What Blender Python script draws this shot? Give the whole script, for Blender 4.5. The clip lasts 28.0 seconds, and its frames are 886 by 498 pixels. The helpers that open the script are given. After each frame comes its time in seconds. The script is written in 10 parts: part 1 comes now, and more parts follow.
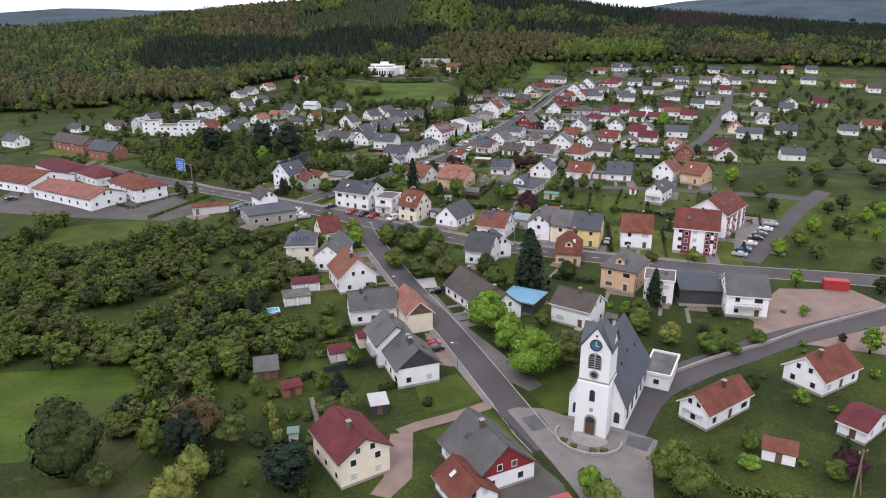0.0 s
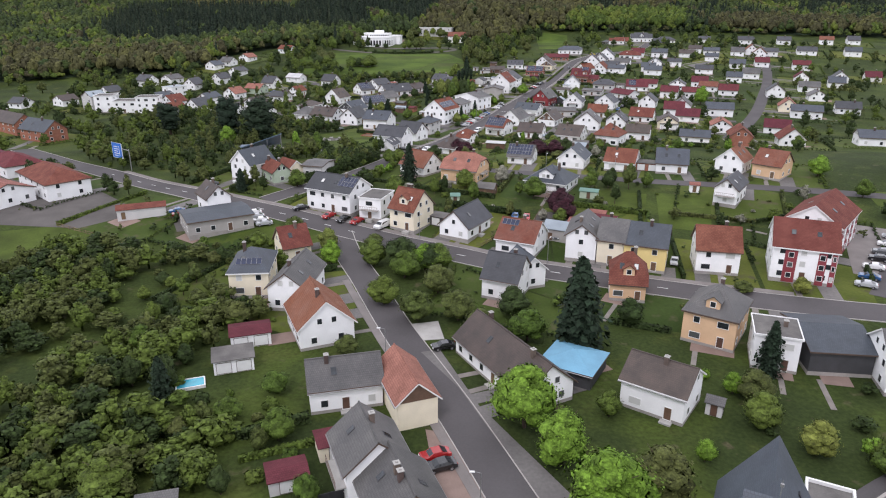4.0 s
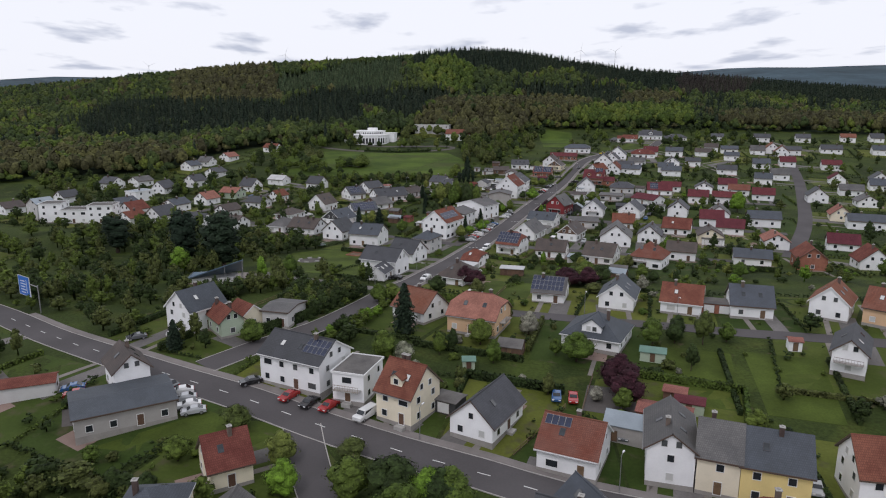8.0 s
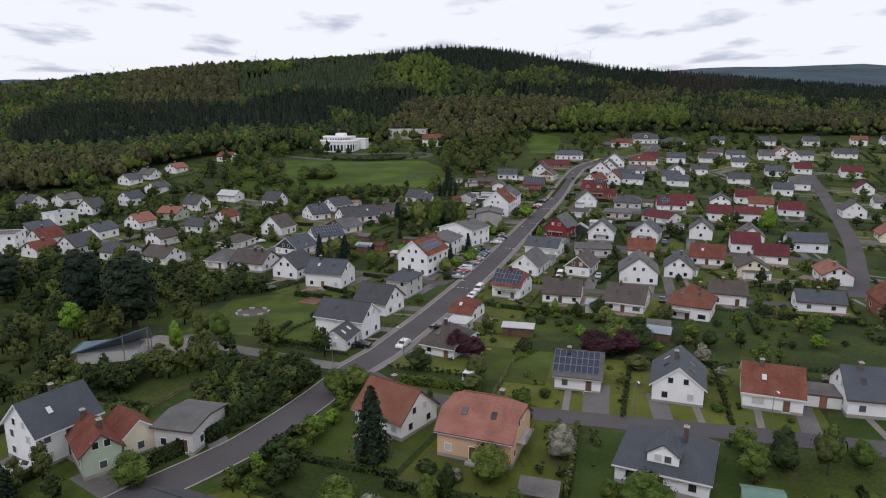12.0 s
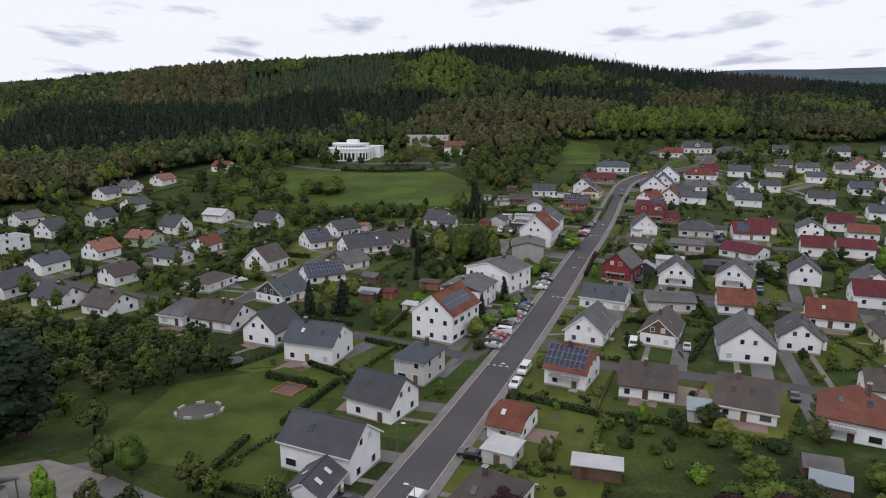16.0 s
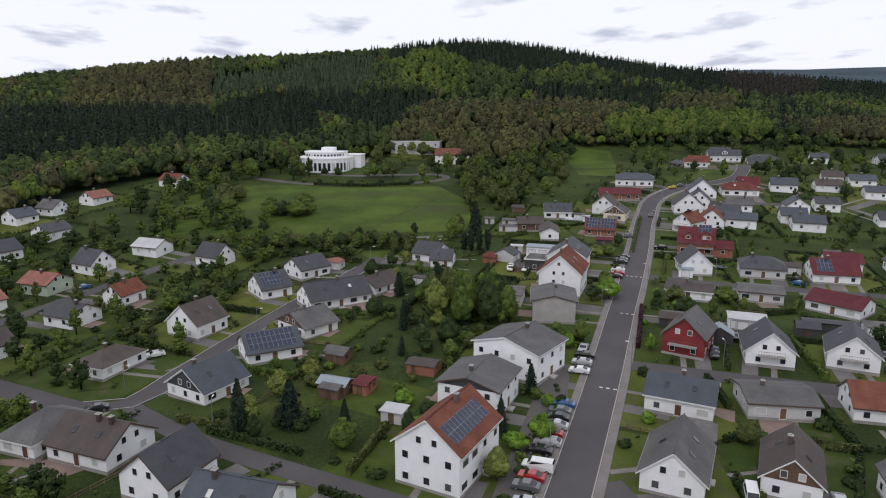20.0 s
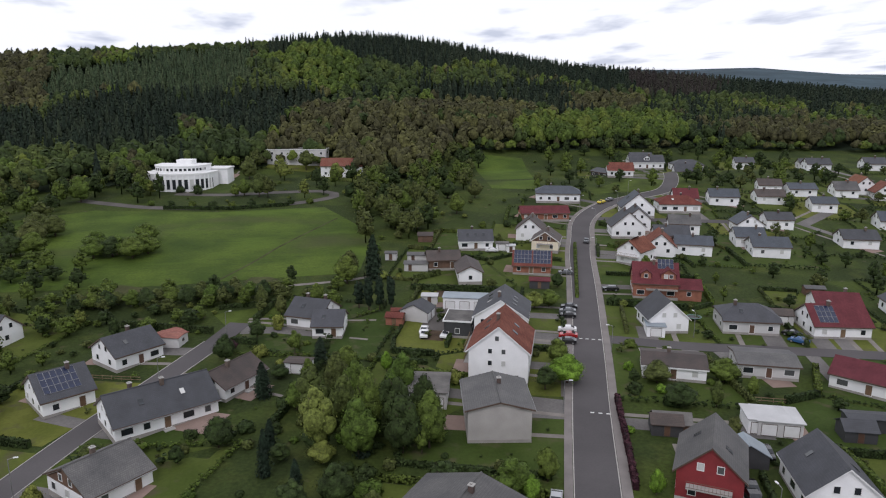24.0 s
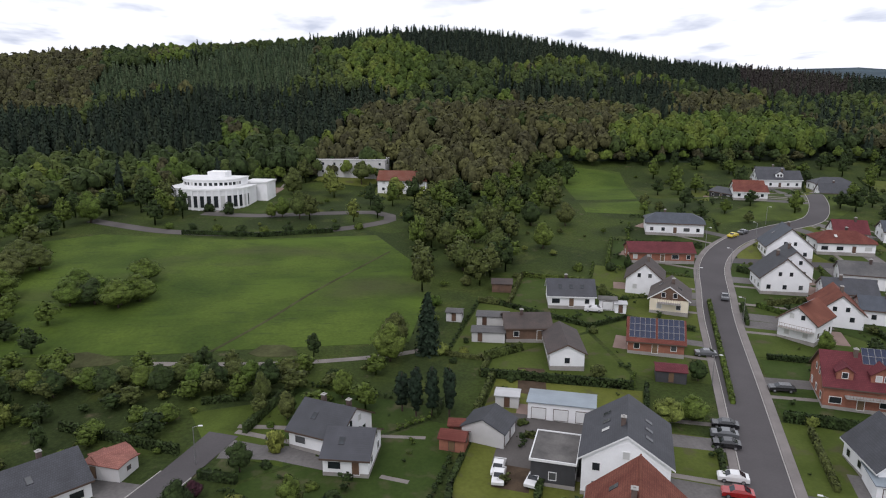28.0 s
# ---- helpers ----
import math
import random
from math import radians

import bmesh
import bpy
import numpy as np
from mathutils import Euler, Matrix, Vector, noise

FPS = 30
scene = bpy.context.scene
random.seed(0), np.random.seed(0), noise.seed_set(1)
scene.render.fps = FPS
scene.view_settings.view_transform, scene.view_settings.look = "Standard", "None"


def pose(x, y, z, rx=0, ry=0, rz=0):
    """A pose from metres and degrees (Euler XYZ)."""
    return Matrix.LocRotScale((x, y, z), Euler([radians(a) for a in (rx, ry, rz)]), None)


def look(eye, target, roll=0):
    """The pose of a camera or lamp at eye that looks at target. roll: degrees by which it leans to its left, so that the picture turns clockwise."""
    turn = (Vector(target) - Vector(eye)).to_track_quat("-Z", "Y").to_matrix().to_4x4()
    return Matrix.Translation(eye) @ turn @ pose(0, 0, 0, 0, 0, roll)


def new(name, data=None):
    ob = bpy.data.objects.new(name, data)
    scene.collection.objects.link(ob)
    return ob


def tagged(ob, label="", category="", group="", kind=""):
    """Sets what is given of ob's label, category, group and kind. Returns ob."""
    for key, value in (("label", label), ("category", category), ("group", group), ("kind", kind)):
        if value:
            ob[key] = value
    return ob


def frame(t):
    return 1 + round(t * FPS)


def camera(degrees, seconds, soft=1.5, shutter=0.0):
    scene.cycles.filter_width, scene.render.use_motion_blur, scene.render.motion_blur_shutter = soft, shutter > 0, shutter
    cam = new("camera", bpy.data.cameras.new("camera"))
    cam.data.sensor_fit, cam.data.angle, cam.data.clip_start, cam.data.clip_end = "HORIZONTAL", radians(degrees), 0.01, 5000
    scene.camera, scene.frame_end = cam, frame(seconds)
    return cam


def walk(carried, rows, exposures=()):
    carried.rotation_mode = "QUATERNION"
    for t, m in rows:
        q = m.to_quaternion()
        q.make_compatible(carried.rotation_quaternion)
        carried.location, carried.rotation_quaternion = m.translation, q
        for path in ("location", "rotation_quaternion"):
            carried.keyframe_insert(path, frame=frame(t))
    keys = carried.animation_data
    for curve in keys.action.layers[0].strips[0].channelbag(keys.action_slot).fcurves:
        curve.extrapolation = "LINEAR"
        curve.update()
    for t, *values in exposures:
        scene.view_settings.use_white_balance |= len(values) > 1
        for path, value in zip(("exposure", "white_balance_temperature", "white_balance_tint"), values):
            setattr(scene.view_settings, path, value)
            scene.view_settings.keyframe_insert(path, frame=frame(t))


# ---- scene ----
cam = camera(65.8, 28.0, soft=1.1)
PATH = [
    (0, (0.0, -30.0, 66.536), (-0.005, -28.102, 65.906), -0.1),
    (0.5, (-0.199, -22.587, 64.619), (-0.205, -20.723, 63.896), -0.1),
    (1, (-0.469, -15.366, 62.589), (-0.474, -13.53, 61.797), 0.0),
    (1.5, (-0.776, -8.117, 60.519), (-0.778, -6.3, 59.684), 0.1),
    (2, (-1.024, -0.629, 58.998), (-1.026, 1.176, 58.137), 0.1),
    (2.5, (-1.259, 6.672, 58.428), (-1.261, 8.479, 57.57), 0.2),
    (3, (-1.587, 14.13, 58.265), (-1.587, 15.94, 57.415), 0.2),
    (3.5, (-1.789, 21.354, 58.173), (-1.789, 23.193, 57.386), 0.1),
    (4, (-2.02, 28.723, 58.077), (-2.021, 30.599, 57.384), 0.1),
    (4.5, (-2.222, 35.839, 58.051), (-2.223, 37.75, 57.459), -0.0),
    (6.5, (-4.265, 64.476, 57.785), (-4.254, 66.424, 57.333), 0.1),
    (7, (-4.46, 71.345, 57.862), (-4.448, 73.294, 57.412), 0.1),
    (7.5, (-4.754, 78.177, 57.939), (-4.74, 80.127, 57.492), 0.1),
    (8, (-5.023, 84.954, 58.028), (-5.007, 86.904, 57.583), 0.1),
    (8.5, (-5.239, 91.909, 58.071), (-5.222, 93.859, 57.626), 0.1),
    (9, (-5.411, 98.529, 58.129), (-5.394, 100.479, 57.684), 0.0),
    (9.5, (-5.44, 105.524, 58.189), (-5.423, 107.474, 57.744), -0.1),
    (10, (-5.652, 112.503, 58.192), (-5.58, 114.451, 57.746), -0.0),
    (10.5, (-5.892, 119.613, 58.165), (-5.76, 121.559, 57.72), -0.1),
    (11, (-5.884, 125.877, 58.066), (-5.702, 127.819, 57.622), -0.1),
    (11.5, (-5.986, 132.706, 57.997), (-5.786, 134.647, 57.554), -0.1),
    (12, (-5.961, 139.731, 57.876), (-5.875, 141.68, 57.434), -0.2),
    (12.5, (-5.687, 146.754, 57.84), (-5.671, 148.705, 57.398), -0.2),
    (14.5, (-5.842, 174.848, 58.102), (-5.824, 176.799, 57.663), -0.2),
    (15, (-5.708, 182.875, 58.167), (-5.694, 184.827, 57.728), -0.1),
    (15.5, (-5.758, 191.007, 57.985), (-5.745, 192.959, 57.548), -0.1),
    (16, (-5.931, 198.968, 57.792), (-5.902, 200.92, 57.356), -0.0),
    (16.5, (-6.243, 206.662, 57.74), (-6.206, 208.614, 57.304), 0.0),
    (17, (-6.322, 214.759, 57.613), (-6.274, 216.71, 57.178), 0.0),
    (17.5, (-6.484, 222.741, 57.527), (-6.427, 224.693, 57.093), 0.1),
    (18, (-6.581, 230.475, 57.629), (-6.525, 232.426, 57.194), 0.1),
    (18.5, (-6.818, 238.309, 57.768), (-6.762, 240.26, 57.333), 0.1),
    (19, (-7.049, 246.092, 57.78), (-6.991, 248.043, 57.344), 0.0),
    (19.5, (-7.047, 254.059, 57.807), (-6.988, 256.011, 57.372), -0.0),
    (20, (-6.903, 261.787, 57.832), (-6.838, 263.738, 57.397), -0.0),
    (20.5, (-7.018, 269.79, 57.813), (-6.891, 271.738, 57.377), -0.1),
    (21, (-7.075, 277.63, 57.542), (-6.886, 279.573, 57.109), 0.0),
    (21.5, (-6.694, 285.611, 57.334), (-6.374, 287.538, 56.903), -0.0),
    (23.5, (-3.375, 316.083, 58.089), (-3.01, 318.0, 57.651), -0.0),
    (24, (-2.348, 323.624, 58.199), (-1.982, 325.541, 57.761), -0.0),
    (24.5, (-1.258, 330.933, 58.285), (-0.902, 332.851, 57.845), -0.0),
    (25, (0.012, 338.356, 58.306), (0.338, 340.28, 57.869), -0.0),
    (25.5, (1.249, 345.562, 58.321), (1.555, 347.49, 57.884), -0.0),
    (26, (2.434, 353.025, 58.359), (2.736, 354.954, 57.923), -0.1),
    (26.5, (3.461, 360.514, 58.403), (3.761, 362.443, 57.967), 0.0),
    (27, (4.441, 368.099, 58.326), (4.67, 370.038, 57.892), 0.0),
    (27.5, (5.492, 375.551, 58.162), (5.659, 377.496, 57.727), -0.0),
    (28, (6.293, 382.782, 57.986), (6.448, 384.728, 57.551), 0.1),
]
walk(cam, [(t, look(eye, target, roll)) for t, eye, target, roll in PATH],
     [(0.0, -0.75, 6000, 23), (4.0, -0.66, 6000, 22), (6.5, -1.39, 6000, 20), (20.0, -1.33, 6000, 20), (28.0, -1.17, 6000, 20)])

# ---- world and light: bright broken overcast, sun high behind thin cloud ----
SUN_EL, SUN_AZ = 53.0, 205.0
world = bpy.data.worlds.new("sky")
scene.world = world
world.use_nodes = True
wn, wl = world.node_tree.nodes, world.node_tree.links
wn.clear()
w_out = wn.new("ShaderNodeOutputWorld")
w_bg = wn.new("ShaderNodeBackground")
w_sky = wn.new("ShaderNodeTexSky")
w_sky.sky_type, w_sky.sun_disc = "NISHITA", False
w_sky.sun_elevation, w_sky.sun_rotation = radians(SUN_EL), radians(SUN_AZ)
w_sky.air_density, w_sky.dust_density = 1.0, 2.5
w_tc = wn.new("ShaderNodeTexCoord")
# clouds lie on a flat layer: direction divided by its height
w_sep = wn.new("ShaderNodeSeparateXYZ")
w_up = wn.new("ShaderNodeMath")
w_up.operation, w_up.inputs[1].default_value = "ADD", 0.10
w_div = wn.new("ShaderNodeVectorMath")
w_div.operation = "DIVIDE"
w_map = wn.new("ShaderNodeMapping")
w_map.inputs["Location"].default_value = (3.1, 0.4, 0.0)
w_map.inputs["Scale"].default_value = (1.25, 0.75, 0.0)
w_noise = wn.new("ShaderNodeTexNoise")
w_noise.inputs["Scale"].default_value, w_noise.inputs["Detail"].default_value = 1.3, 7.0
w_noise.inputs["Roughness"].default_value = 0.52
w_ramp = wn.new("ShaderNodeValToRGB")
w_ramp.color_ramp.elements[0].position, w_ramp.color_ramp.elements[0].color = 0.33, (16.0, 17.2, 18.2, 1)
w_ramp.color_ramp.elements[1].position, w_ramp.color_ramp.elements[1].color = 0.45, (27.0, 27.6, 26.2, 1)
w_mix = wn.new("ShaderNodeMix")
w_mix.data_type = "RGBA"
w_mix.inputs[0].default_value = 0.86
wl.new(w_tc.outputs["Generated"], w_sep.inputs[0])
wl.new(w_sep.outputs["Z"], w_up.inputs[0])
wl.new(w_tc.outputs["Generated"], w_div.inputs[0])
wl.new(w_up.outputs[0], w_div.inputs[1])
wl.new(w_div.outputs[0], w_map.inputs[0])
wl.new(w_map.outputs[0], w_noise.inputs["Vector"])
wl.new(w_noise.outputs["Fac"], w_ramp.inputs[0])
wl.new(w_sky.outputs[0], w_mix.inputs[6])
wl.new(w_ramp.outputs[0], w_mix.inputs[7])
wl.new(w_mix.outputs[2], w_bg.inputs["Color"])
wl.new(w_bg.outputs[0], w_out.inputs[0])
w_bg.inputs["Strength"].default_value = 0.1

sun_data = bpy.data.lights.new("sun", "SUN")
sun_data.energy, sun_data.angle, sun_data.color = 1.9, radians(14), (1.0, 0.95, 0.88)
sun = new("sun", sun_data)
sun.matrix_world = look((0, 0, 200), Vector((0, 0, 200)) - Vector((math.sin(radians(SUN_AZ)) * math.cos(radians(SUN_EL)), math.cos(radians(SUN_AZ)) * math.cos(radians(SUN_EL)), math.sin(radians(SUN_EL)))))

# ---- materials ----
def mat(name, base, rough=0.8, var=0.15, scale=0.6, fine=8.0, bump=0.0, metal=0.0, alt=None, coat=0.0, per_object=0.0, obj=True, extra=None):
    """A surface with two scales of variation. base, alt: linear colours. scale, fine: cycles per metre."""
    m = bpy.data.materials.new(name)
    m.use_nodes = True
    nt = m.node_tree
    n, l = nt.nodes, nt.links
    b = n["Principled BSDF"]
    b.inputs["Roughness"].default_value, b.inputs["Metallic"].default_value = rough, metal
    if rough > 0.84:
        b.inputs["Specular IOR Level"].default_value = 0.15
    tc = n.new("ShaderNodeTexCoord")
    src = tc.outputs["Object" if obj else "Generated"]
    big, small = n.new("ShaderNodeTexNoise"), n.new("ShaderNodeTexNoise")
    big.inputs["Scale"].default_value, big.inputs["Detail"].default_value = scale, 3.0
    small.inputs["Scale"].default_value, small.inputs["Detail"].default_value = fine, 2.0
    geo = n.new("ShaderNodeNewGeometry")
    for t in (big, small):
        l.new(geo.outputs["Position"] if not obj else src, t.inputs["Vector"])
    mix = n.new("ShaderNodeMix")
    mix.data_type = "RGBA"
    lo = [c * (1 - var) for c in base]
    hi = alt or [min(1, c * (1 + var)) for c in base]
    ramp = n.new("ShaderNodeMapRange")
    ramp.inputs["From Min"].default_value, ramp.inputs["From Max"].default_value = 0.32, 0.68
    l.new(big.outputs["Fac"], ramp.inputs["Value"])
    l.new(ramp.outputs[0], mix.inputs[0])
    mix.inputs[6].default_value, mix.inputs[7].default_value = (*lo, 1), (*hi, 1)
    grain = n.new("ShaderNodeMix")
    grain.data_type, grain.blend_type = "RGBA", "MULTIPLY"
    g2 = n.new("ShaderNodeMapRange")
    g2.inputs["To Min"].default_value, g2.inputs["To Max"].default_value = 1 - var, 1 + var
    l.new(small.outputs["Fac"], g2.inputs["Value"])
    l.new(mix.outputs[2], grain.inputs[6])
    l.new(g2.outputs[0], grain.inputs[7])
    grain.inputs[0].default_value = 1.0
    col = grain.outputs[2]
    if per_object:
        info, hsv = n.new("ShaderNodeObjectInfo"), n.new("ShaderNodeHueSaturation")
        r1 = n.new("ShaderNodeMapRange")
        r1.inputs["To Min"].default_value, r1.inputs["To Max"].default_value = 1 - per_object, 1 + per_object
        r2 = n.new("ShaderNodeMapRange")
        r2.inputs["To Min"].default_value, r2.inputs["To Max"].default_value = 0.5 - per_object * 0.06, 0.5 + per_object * 0.06
        l.new(info.outputs["Random"], r1.inputs["Value"])
        l.new(info.outputs["Random"], r2.inputs["Value"])
        l.new(r1.outputs[0], hsv.inputs["Value"])
        l.new(r2.outputs[0], hsv.inputs["Hue"])
        l.new(col, hsv.inputs["Color"])
        col = hsv.outputs[0]
    if extra:
        col = extra(n, l, col, src)
    l.new(col, b.inputs["Base Color"])
    if bump:
        bp = n.new("ShaderNodeBump")
        bp.inputs["Strength"].default_value, bp.inputs["Distance"].default_value = 0.6, bump
        l.new(small.outputs["Fac"], bp.inputs["Height"])
        l.new(bp.outputs[0], b.inputs["Normal"])
    if coat:
        b.inputs["Coat Weight"].default_value = coat
    return m


def tile_rows(n, l, col, src):
    """Roof tiles in object space: courses down the slope and joints along it, with odd tiles lighter or darker."""
    uv = n.new("ShaderNodeUVMap")
    br = n.new("ShaderNodeTexBrick")
    br.inputs["Scale"].default_value = 1.0
    br.inputs["Brick Width"].default_value, br.inputs["Row Height"].default_value = 0.30, 0.36
    br.inputs["Mortar Size"].default_value, br.inputs["Mortar Smooth"].default_value = 0.035, 0.5
    br.inputs["Color1"].default_value, br.inputs["Color2"].default_value, br.inputs["Mortar"].default_value = (1.12, 1.12, 1.12, 1), (0.86, 0.86, 0.86, 1), (0.55, 0.55, 0.55, 1)
    l.new(uv.outputs[0], br.inputs["Vector"])
    x = n.new("ShaderNodeMix")
    x.data_type, x.blend_type = "RGBA", "MULTIPLY"
    x.inputs[0].default_value = 0.85
    l.new(col, x.inputs[6])
    l.new(br.outputs["Color"], x.inputs[7])
    return x.outputs[2]


def leaf_grain(n, l, geo, col, b, fine, coarse):
    """Twigs and single leaves: a fine and a coarser grain, in colour and relief. fine, coarse: cycles per metre."""
    t1, t2 = n.new("ShaderNodeTexNoise"), n.new("ShaderNodeTexNoise")
    t1.inputs["Scale"].default_value, t1.inputs["Detail"].default_value = fine, 3.0
    t2.inputs["Scale"].default_value, t2.inputs["Detail"].default_value = coarse, 2.0
    for t in (t1, t2):
        l.new(geo.outputs["Position"], t.inputs["Vector"])
    both = n.new("ShaderNodeMath")
    both.operation = "ADD"
    l.new(t1.outputs["Fac"], both.inputs[0])
    l.new(t2.outputs["Fac"], both.inputs[1])
    span = n.new("ShaderNodeMapRange")
    span.inputs["From Min"].default_value, span.inputs["From Max"].default_value = 0.72, 1.28
    span.inputs["To Min"].default_value, span.inputs["To Max"].default_value = 0.42, 1.50
    l.new(both.outputs[0], span.inputs["Value"])
    x = n.new("ShaderNodeMix")
    x.data_type, x.blend_type = "RGBA", "MULTIPLY"
    x.inputs[0].default_value = 1.0
    l.new(col, x.inputs[6])
    l.new(span.outputs[0], x.inputs[7])
    bp = n.new("ShaderNodeBump")
    bp.inputs["Strength"].default_value, bp.inputs["Distance"].default_value = 0.7, 0.5 / fine
    l.new(both.outputs[0], bp.inputs["Height"])
    l.new(bp.outputs[0], b.inputs["Normal"])
    return x.outputs[2]


def leaf(name, base, alt, per_island=0.25):
    """Foliage: colour varies leaf clump by clump and tree by tree."""
    m = bpy.data.materials.new(name)
    m.use_nodes = True
    n, l = m.node_tree.nodes, m.node_tree.links
    b = n["Principled BSDF"]
    b.inputs["Roughness"].default_value = 0.75
    b.inputs["Specular IOR Level"].default_value = 0.15
    geo, info = n.new("ShaderNodeNewGeometry"), n.new("ShaderNodeObjectInfo")
    mix = n.new("ShaderNodeMix")
    mix.data_type = "RGBA"
    mix.inputs[6].default_value, mix.inputs[7].default_value = (*base, 1), (*alt, 1)
    l.new(info.outputs["Random"], mix.inputs[0])
    hsv = n.new("ShaderNodeHueSaturation")
    mr = n.new("ShaderNodeMapRange")
    mr.inputs["To Min"].default_value, mr.inputs["To Max"].default_value = 1 - per_island, 1 + per_island
    l.new(geo.outputs["Random Per Island"], mr.inputs["Value"])
    l.new(mr.outputs[0], hsv.inputs["Value"])
    l.new(mix.outputs[2], hsv.inputs["Color"])
    l.new(leaf_grain(n, l, geo, hsv.outputs[0], b, 2.6, 0.8), b.inputs["Base Color"])
    return m


def wood_stuff(name, c1, c2, c3, clump=0.16):
    """Far woods: each tree of the one mesh has its own hue, each clump of it its own value; whole stands differ a little."""
    m = bpy.data.materials.new(name)
    m.use_nodes = True
    n, l = m.node_tree.nodes, m.node_tree.links
    b = n["Principled BSDF"]
    b.inputs["Roughness"].default_value = 0.8
    b.inputs["Specular IOR Level"].default_value = 0.1
    geo, own = n.new("ShaderNodeNewGeometry"), n.new("ShaderNodeAttribute")
    own.attribute_name = "tree_hue"
    big = n.new("ShaderNodeTexNoise")
    big.inputs["Scale"].default_value = 0.012
    l.new(geo.outputs["Position"], big.inputs["Vector"])
    ramp = n.new("ShaderNodeValToRGB")
    e = ramp.color_ramp.elements
    e[0].position, e[0].color = 0.15, (*c1, 1)
    e[1].position, e[1].color = 0.85, (*c3, 1)
    e.new(0.5).color = (*c2, 1)
    add = n.new("ShaderNodeMath")
    add.operation, add.inputs[1].default_value = "MULTIPLY_ADD", 0.7
    sub = n.new("ShaderNodeMath")
    sub.operation, sub.inputs[1].default_value = "SUBTRACT", 0.35
    l.new(own.outputs["Fac"], add.inputs[0])
    l.new(big.outputs["Fac"], sub.inputs[0])
    l.new(sub.outputs[0], add.inputs[2])
    l.new(add.outputs[0], ramp.inputs[0])
    hsv, mr = n.new("ShaderNodeHueSaturation"), n.new("ShaderNodeMapRange")
    mr.inputs["To Min"].default_value, mr.inputs["To Max"].default_value = 1 - clump, 1 + clump
    l.new(geo.outputs["Random Per Island"], mr.inputs["Value"])
    l.new(mr.outputs[0], hsv.inputs["Value"])
    l.new(ramp.outputs[0], hsv.inputs["Color"])
    l.new(leaf_grain(n, l, geo, hsv.outputs[0], b, 1.1, 0.35), b.inputs["Base Color"])
    return m


def grass_mat():
    """Village ground: mown lawn, rough meadow and bare patches blended at several scales."""
    m = bpy.data.materials.new("grass")
    m.use_nodes = True
    n, l = m.node_tree.nodes, m.node_tree.links
    b = n["Principled BSDF"]
    b.inputs["Roughness"].default_value = 0.9
    b.inputs["Specular IOR Level"].default_value = 0.1
    geo = n.new("ShaderNodeNewGeometry")
    cols = []
    def noise_fac(scale, detail, lo, hi):
        t = n.new("ShaderNodeTexNoise")
        t.inputs["Scale"].default_value, t.inputs["Detail"].default_value = scale, detail
        l.new(geo.outputs["Position"], t.inputs["Vector"])
        r = n.new("ShaderNodeMapRange")
        r.inputs["From Min"].default_value, r.inputs["From Max"].default_value = lo, hi
        l.new(t.outputs["Fac"], r.inputs["Value"])
        return r.outputs[0]
    def blend(a, bb, f):
        x = n.new("ShaderNodeMix")
        x.data_type = "RGBA"
        l.new(f, x.inputs[0])
        for s, v in ((6, a), (7, bb)):
            if isinstance(v, tuple):
                x.inputs[s].default_value = (*v, 1)
            else:
                l.new(v, x.inputs[s])
        return x.outputs[2]
    # plots of the gardens: each mown or grown in its own way
    warp = n.new("ShaderNodeVectorMath")
    warp.operation = "MULTIPLY_ADD"
    wob = n.new("ShaderNodeTexNoise")
    wob.inputs["Scale"].default_value = 0.08
    l.new(geo.outputs["Position"], wob.inputs["Vector"])
    l.new(wob.outputs["Color"], warp.inputs[0])
    warp.inputs[1].default_value = (5, 5, 0)
    l.new(geo.outputs["Position"], warp.inputs[2])
    plot, pf = n.new("ShaderNodeTexVoronoi"), n.new("ShaderNodeSeparateColor")
    plot.feature = "SMOOTH_F1"
    plot.inputs["Scale"].default_value, plot.inputs["Smoothness"].default_value = 0.07, 0.3
    l.new(warp.outputs[0], plot.inputs["Vector"])
    l.new(plot.outputs["Color"], pf.inputs[0])
    c = blend((0.027, 0.040, 0.011), (0.050, 0.070, 0.014), pf.outputs[0])
    c = blend(c, (0.024, 0.035, 0.011), noise_fac(0.05, 3, 0.46, 0.70))
    c = blend(c, (0.062, 0.074, 0.018), noise_fac(0.13, 4, 0.56, 0.78))
    c = blend(c, (0.088, 0.074, 0.044), noise_fac(0.33, 4, 0.64, 0.80))
    fine = n.new("ShaderNodeMix")
    fine.data_type, fine.blend_type = "RGBA", "MULTIPLY"
    fine.inputs[0].default_value = 1.0
    f2 = n.new("ShaderNodeMapRange")
    f2.inputs["To Min"].default_value, f2.inputs["To Max"].default_value = 0.72, 1.25
    l.new(noise_fac(1.6, 5, 0.3, 0.7), f2.inputs["Value"])
    l.new(c, fine.inputs[6])
    l.new(f2.outputs[0], fine.inputs[7])
    l.new(fine.outputs[2], b.inputs["Base Color"])
    bp = n.new("ShaderNodeBump")
    bp.inputs["Distance"].default_value = 0.05
    l.new(noise_fac(3.0, 3, 0.2, 0.8), bp.inputs["Height"])
    l.new(bp.outputs[0], b.inputs["Normal"])
    return m


def plot_mat():
    """Garden lawns: each plot mown and fed in its own way, patchy, with moss and worn spots."""
    m = mat("garden_lawn", (0.068, 0.096, 0.014), 0.9, 0.25, 0.12, 1.8, 0.03, alt=(0.080, 0.102, 0.020), obj=False, extra=by_plot)
    return m


